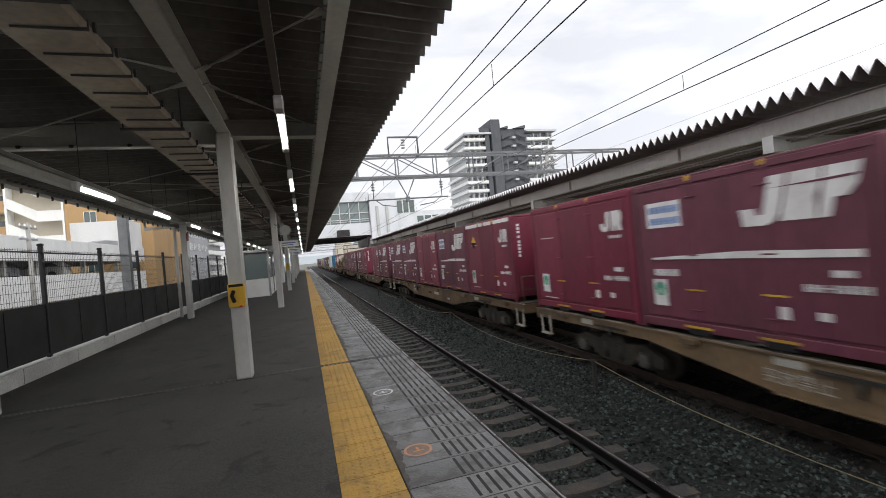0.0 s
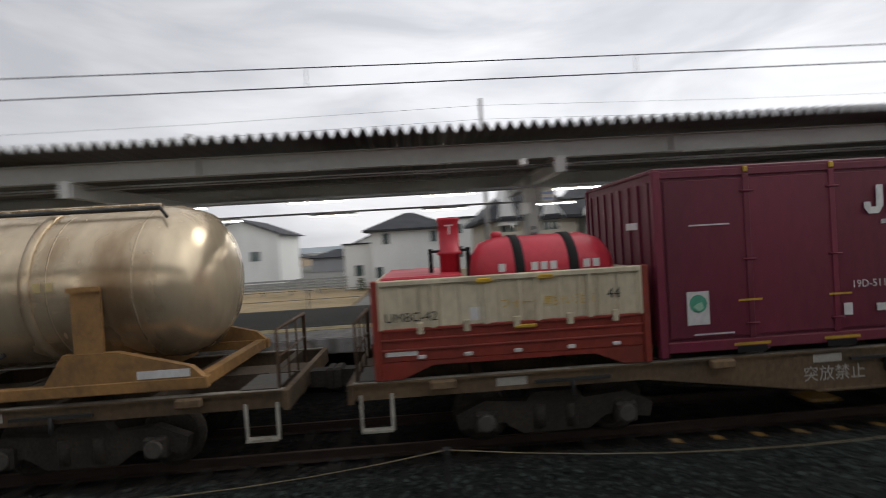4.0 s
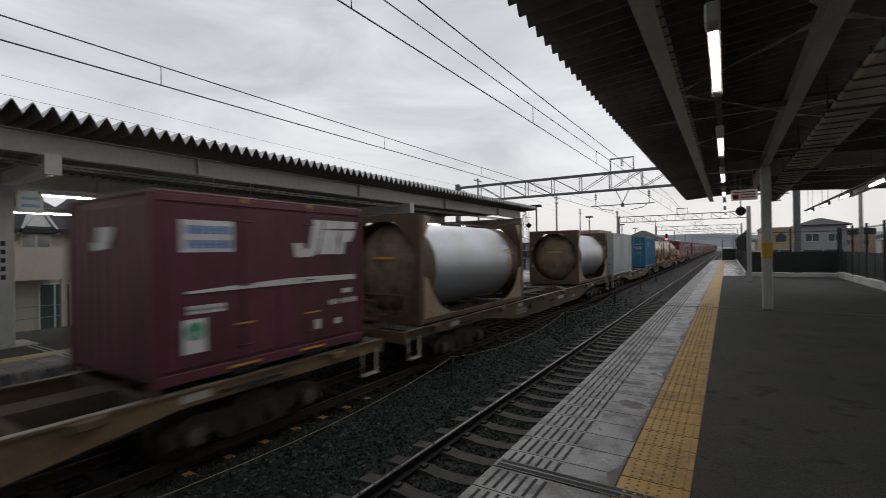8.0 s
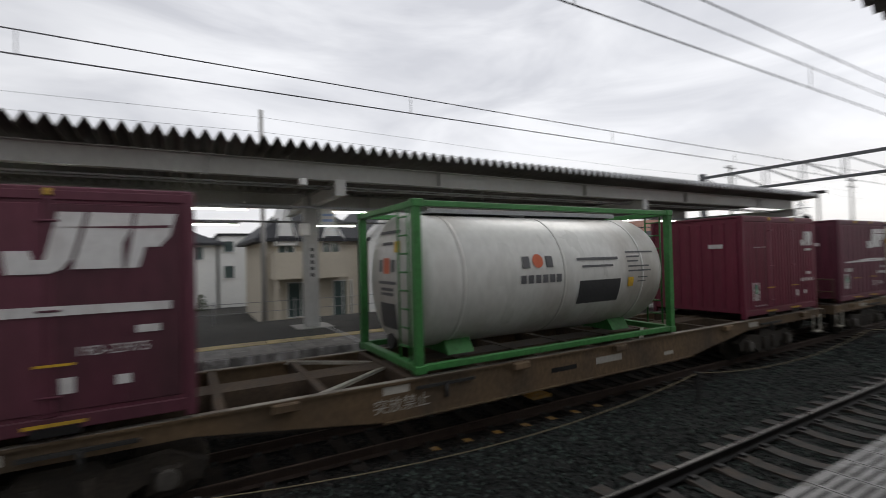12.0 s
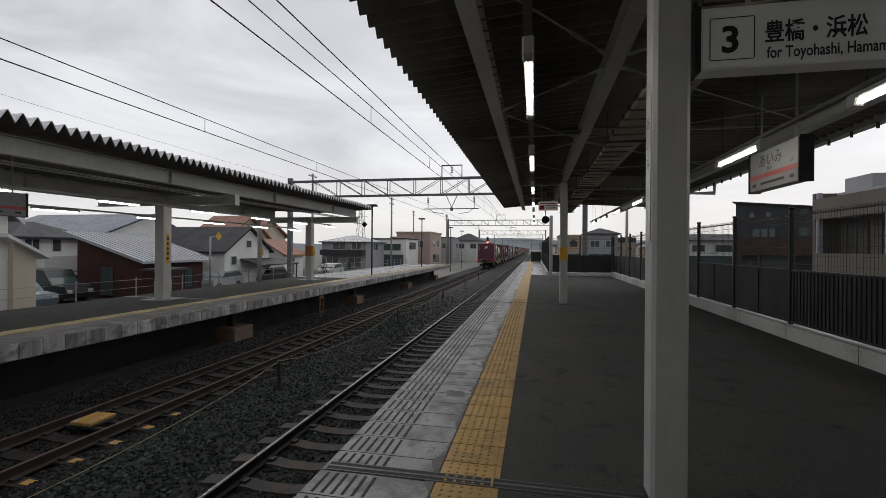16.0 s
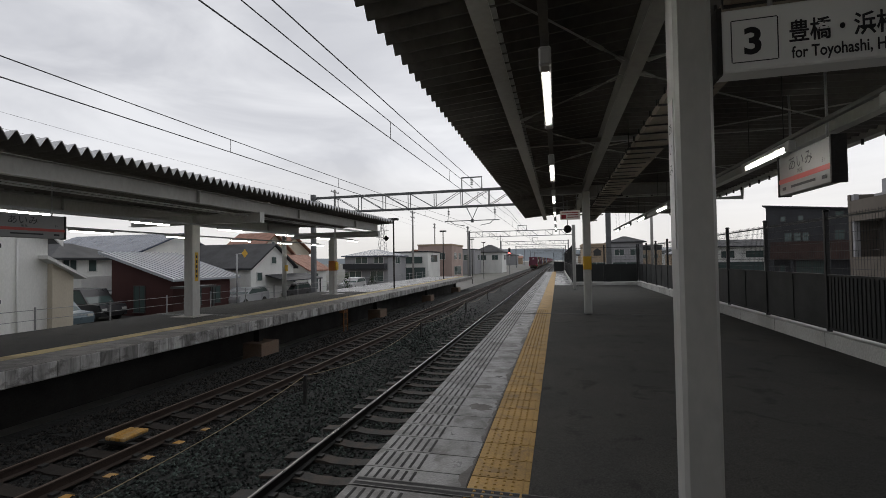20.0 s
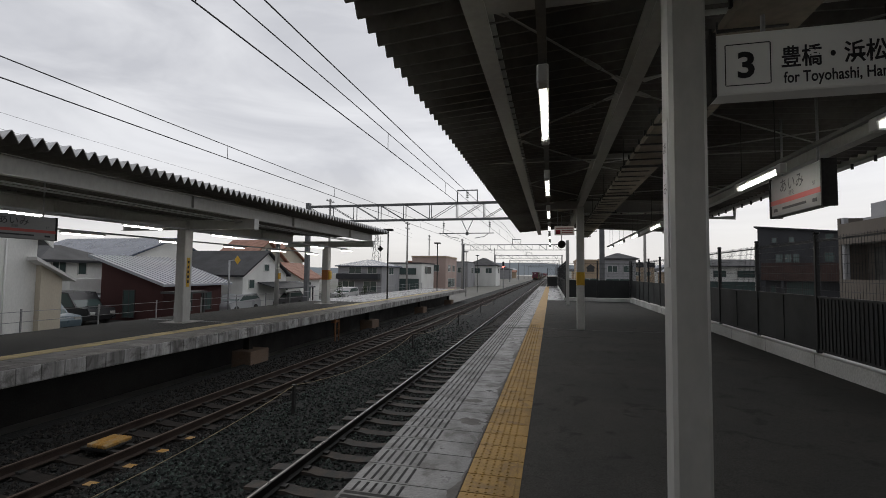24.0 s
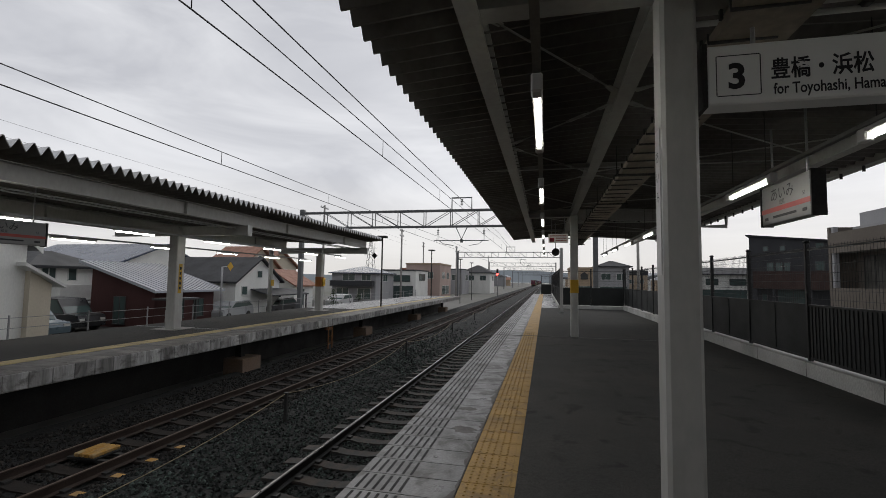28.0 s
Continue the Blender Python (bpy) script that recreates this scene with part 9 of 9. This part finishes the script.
def name_board(x, y0, y1, z0, z1, side, label, hang):
    """A station name board that faces the near camera side; side -1 faces -x, 1 faces +x."""
    n = thing("name_board", label, "station sign", "name boards", at=(x, (y0 + y1) / 2, z0))
    w, h = (y1 - y0) / 2, z1 - z0
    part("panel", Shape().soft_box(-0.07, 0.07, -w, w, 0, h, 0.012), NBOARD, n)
    part("end_cap", Shape().box(-0.08, 0.08, -w - 0.03, -w, -0.01, h + 0.01), DARK, n)
    part("end_cap", Shape().box(-0.08, 0.08, w, w + 0.03, -0.01, h + 0.01), DARK, n)
    fx = side * 0.0715
    part("stripe", Shape().box(min(fx, fx + side * 0.003), max(fx, fx + side * 0.003), -w, w, 0.3 * h, 0.42 * h), ORANGE_LINE, n, "orange-red stripe")
    for words, size, yy, zz in (("あいみ", 0.38 * h, -0.36, 0.6 * h), ("相見", 0.13 * h, -0.12, 0.46 * h), ("51", 0.13 * h, 0.72 * w, 0.5 * h)):
        ob = part("lettering", lettering(words, size, INK), None, n, "black lettering")
        m = Matrix(((0, 0, 1, fx + 0.004), (1, 0, 0, yy), (0, 1, 0, zz), (0, 0, 0, 1))) if side > 0 else Matrix(((0, 0, -1, fx - 0.004), (-1, 0, 0, -yy), (0, 1, 0, zz), (0, 0, 0, 1)))
        ob.matrix_basis = m
    part("print_bars", Shape().box(min(fx, fx + side * 0.003), max(fx, fx + side * 0.003), -0.3, 0.3, 0.14 * h, 0.2 * h).box(min(fx, fx + side * 0.003), max(fx, fx + side * 0.003), -0.85 * w, -0.7 * w, 0.12 * h, 0.2 * h).box(min(fx, fx + side * 0.003), max(fx, fx + side * 0.003), 0.7 * w, 0.85 * w, 0.12 * h, 0.2 * h), INK, n, "small lines of print")
    for yy in (-w * 0.7, w * 0.7):
        part("rod", Shape().tube((0, yy, h), (0, yy, h + hang), 0.015, 6), GALV, n)
    return n


name_board(-3.3, -7.65, -6.38, 2.55, 3.10, 1, "white station name board painted grey for shade, with orange stripe", 0.9)
name_board(10.5, -7.75, -6.3, 2.30, 2.79, -1, "white station name board painted grey for shade, opposite roof", 0.9)
name_board(10.5, 18.0, 19.5, 2.30, 2.79, -1, "white station name board painted grey for shade, opposite roof", 0.9)
r = thing("stop_button_sign", "small white and red emergency stop sign", "sign", at=(-0.5, -14.75, 2.92))
# Emission added only to lift this dim north-facing panel.
part("panel", Shape().soft_box(-0.3, 0.3, -0.04, 0.04, 0, 0.28, 0.01), glow("small_sign_added_glow", (0.70, 0.62, 0.58), 0.12), r, "pale panel with a little added glow")
part("red_mark", Shape().box(0.12, 0.26, 0.04, 0.043, 0.03, 0.16), CARGO_RED, r, "red square mark")
for z in (0.215, 0.145, 0.075):
    part("print_bar", Shape().box(-0.25, 0.08 if z < 0.2 else 0.25, 0.04, 0.043, z - 0.015, z + 0.015), ORANGE_LINE, r, "red line of print")
part("bracket", Shape().box(-0.5, -0.3, -0.02, 0.02, 0.12, 0.16), GALV, r)
for x in (-0.2, 0.2):
    part("rod", Shape().tube((x, 0, 0.28), (x, 0, 0.85), 0.012, 6), GALV, r)
c = thing("platform_speaker", "black round speaker hanging below the stop sign", "speaker", at=(-0.45, -16.2, 2.72))
part("drum", Shape().lathe([(-0.1, 0.13), (0.1, 0.13)], "y", (0, 0, 0), 18), SHADOW, c)
part("rod", Shape().tube((0, 0, 0.12), (0, 0, 1.0), 0.015, 6), GALV, c)
lab = thing("column_label", "white label strip down the column edge", "sign", at=(-0.98 + 0.117, -3.47, 1.75))
part("strip", Shape().box(0, 0.004, -0.06, 0.06, 0, 1.0), SIGNW, lab)
for i, ch in enumerate("あいみ"):
    ob = part("lettering", lettering(ch, 0.09, INK), None, lab, "black lettering")
    ob.matrix_basis = Matrix(((0, 0, 1, 0.006), (1, 0, 0, -0.045), (0, 1, 0, 0.78 - 0.14 * i), (0, 0, 0, 1)))
for y in (-12.65, -2.95):
    lab = thing("column_label", "label strip with the station name on a column", "sign", "column labels", at=(11.66 - 0.172, y, 1.15))
    part("strip", Shape().box(-0.004, 0, -0.07, 0.07, 0, 0.95), CYELLOW if y < -5 else SIGNW, lab)
    for i in range(5):
        part("character", Shape().box(-0.007, -0.004, -0.035, 0.035, 0.12 + 0.16 * i, 0.21 + 0.16 * i), INK, lab)

# fence, poles and fixtures of the opposite platform
f = thing("far_fence", "low grey post and wire fence behind the opposite platform", "fence", kind="structure", at=(13.45, 0, 0))
for j in range(44):
    part("post", Shape().box(-0.016, 0.016, -47 + 2.1 * j - 0.016, -47 + 2.1 * j + 0.016, 0, 0.62), GALV, f)
for z in (0.28, 0.55):
    part("wire", Shape().tube((0, -47, z), (0, 45, z), 0.009, 5), GALV, f)
for x, y, top in ((9.9, -27.0, 4.3), (10.6, -42.5, 4.5), (11.4, -62, 4.6), (11.9, -75, 4.6)):
    l = thing("platform_lamp_post", "dark lamp post with a flat box lantern", "lamp post", "lamp posts", at=(x, y, 0))
    part("pole", Shape().tube((0, 0, 0 if y > -48 else G), (0, 0, top), 0.05, 8), DARK, l)
    part("lantern", Shape().soft_box(-0.3, 0.3, -0.18, 0.18, top, top + 0.13, 0.02), DARK, l)
for x, y in ((13.2, -20.2),):
    l = thing("cable_pole", "pale pole with an orange plate behind the opposite platform", "pole", at=(x, y, 0))
    part("pole", Shape().tube((0, 0, -0.1), (0, 0, 3.3), 0.11, 12), PALE_STEEL, l)
    part("plate", Shape().box(-0.14, -0.11, -0.1, 0.1, 1.3, 1.6), YEL, l)
for x, y, z in ((12.4, -18.6, 3.75), (12.2, 12.4, 3.75)):
    v = thing("roof_vent", "grey cylindrical vent on the opposite roof", "roof vent", "roof vents", at=(x, y, z))
    part("drum", Shape().tube((0, 0, 0), (0, 0, 1.05), 0.16, 14), GALV, v)
    part("bracket", Shape().tube((0.1, 0.0, 0.55), (0.1, -0.9, 0.55), 0.025, 6), GALV, v)
SIGNAL = glow("signal_red", (1.0, 0.05, 0.04), 12.0)
g = thing("railway_signal", "black colour-light signal showing red", "signal", at=(9.0, -88.8, 0))
part("mast", Shape().tube((0, 0, G), (0, 0, 4.1), 0.07, 8), GALV, g)
part("head", Shape().soft_box(-0.2, 0.2, -0.1, 0.1, 2.7, 4.0, 0.05), SHADOW, g)
part("lens", Shape().lathe([(0.1, 0.19), (0.12, 0.18)], "y", (0, 0, 3.0), 14), SIGNAL, g, "glowing red lens")
g = thing("marker_board", "small black and orange diamond marker on the roof edge", "sign", at=(8.8, -22.9, 2.95))
part("diamond", Shape().prism([(0, 0.16), (0.16, 0), (0, -0.16), (-0.16, 0)], "y", -0.02, 0.02), SHADOW, g)
part("rod", Shape().tube((0, 0, 0.16), (0, 0, 0.7), 0.01, 5), GALV, g)
g = thing("road_sign", "orange diamond warning sign on a grey pole", "road sign", at=(20.3, -25.6, 0))
part("pole", Shape().path([(0, 0, G), (0, 0, 2.35), (0, -0.7, 2.4)], 0.04, 6), GALV, g)
part("diamond", Shape().prism([(-0.7 - 0.3, 2.4), (-0.7, 2.7), (-0.7 + 0.3, 2.4), (-0.7, 2.1)], "x", -0.06, -0.04), YEL, g)
g = thing("notice_stand", "white and blue notice board in the yard", "sign", at=(19.5, -21.0, G))
part("board", Shape().box(-0.03, 0.03, -0.55, 0.55, 0.3, 1.4), SIGNW, g)
part("print_bars", Shape().box(-0.036, -0.03, -0.45, 0.45, 1.1, 1.3).box(-0.036, -0.03, -0.45, 0.45, 0.5, 0.6).box(-0.036, -0.03, -0.45, 0.45, 0.75, 0.85), FR_BLUE, g, "blue lines of print")
eq = thing("speaker_box", "white speaker box beside an opposite platform column", "speaker", at=(11.35, -2.72, 2.3))
part("box", Shape().soft_box(-0.12, 0.1, -0.12, 0.12, 0, 0.3, 0.02), WHITE, eq)
part("arm", Shape().box(0.1, 0.2, -0.03, 0.03, 0.12, 0.18), GALV, eq)
eq = thing("hanging_notice", "small white notice hanging beside a column", "sign", at=(11.3, -3.3, 2.55))
part("panel", Shape().soft_box(-0.03, 0.03, -0.2, 0.2, 0, 0.42, 0.01), SIGNW, eq)
for z in (0.1, 0.24):
    part("print_bar", Shape().box(-0.036, -0.03, -0.14, 0.14, z, z + 0.06), SLATE, eq, "grey line of print")
part("rod", Shape().tube((0, 0, 0.42), (0, 0, 0.8), 0.015, 6), GALV, eq)
cam_box = thing("security_camera", "white security camera under the opposite roof", "camera", at=(9.1, -2.2, 3.25))
part("housing", Shape().soft_box(-0.14, 0.06, -0.07, 0.07, -0.08, 0.06, 0.015), WHITE, cam_box)
part("bracket", Shape().box(-0.01, 0.01, -0.02, 0.02, 0.06, 0.12), GALV, cam_box)
bush_rng = random.Random(8)
LEAF = paint("conifer_leaf", (0.05, 0.075, 0.028), 0.8, scale=4, fine=30, vary=0.3, bump=0)
for x, y, hgt, wd in ((21.5, -44.0, 2.0, 0.6), (33, 4.5, 0.9, 0.7), (33, 2.8, 0.8, 0.6), (33, -1.0, 1.0, 0.6), (26, -61, 1.0, 0.8), (28, -61.5, 0.9, 0.9), (30, -61, 1.0, 0.8)):
    t = thing("garden_shrub", "small clipped evergreen garden shrub", "shrub", "garden shrubs", at=(x, y, G))
    part("trunk", Shape().tube((0, 0, 0), (0, 0, hgt * 0.7), 0.05, 6, 0.02), DARK, t)
    s = Shape()
    for k in range(260):
        u = bush_rng.random() ** 0.7
        a, z = bush_rng.uniform(0, 6.28), 0.1 + hgt * bush_rng.random()
        r = wd * (1 - 0.75 * z / (hgt + 0.1)) * u * bush_rng.uniform(0.8, 1.2)
        p = Vector((r * math.cos(a), r * math.sin(a), z))
        d = Vector((bush_rng.uniform(-1, 1), bush_rng.uniform(-1, 1), bush_rng.uniform(-0.3, 1))).normalized() * 0.11
        e = d.orthogonal().normalized() * 0.05
        s.add([p - e, p + e, p + d], [(0, 1, 2)])
    part("crown", s, LEAF, t)



def motions():
    """Runs the train south along the far track."""
    times = [0.0, 1.2, 2.4, 3.5, 4.6, 6.0, 9.0, 14.0, 21.0, 28.0]
    for ob, u in moving:
        walk(ob, [(t, Matrix.Translation((TRACK_X, u - travelled(t), 0))) for t in times])


motions()
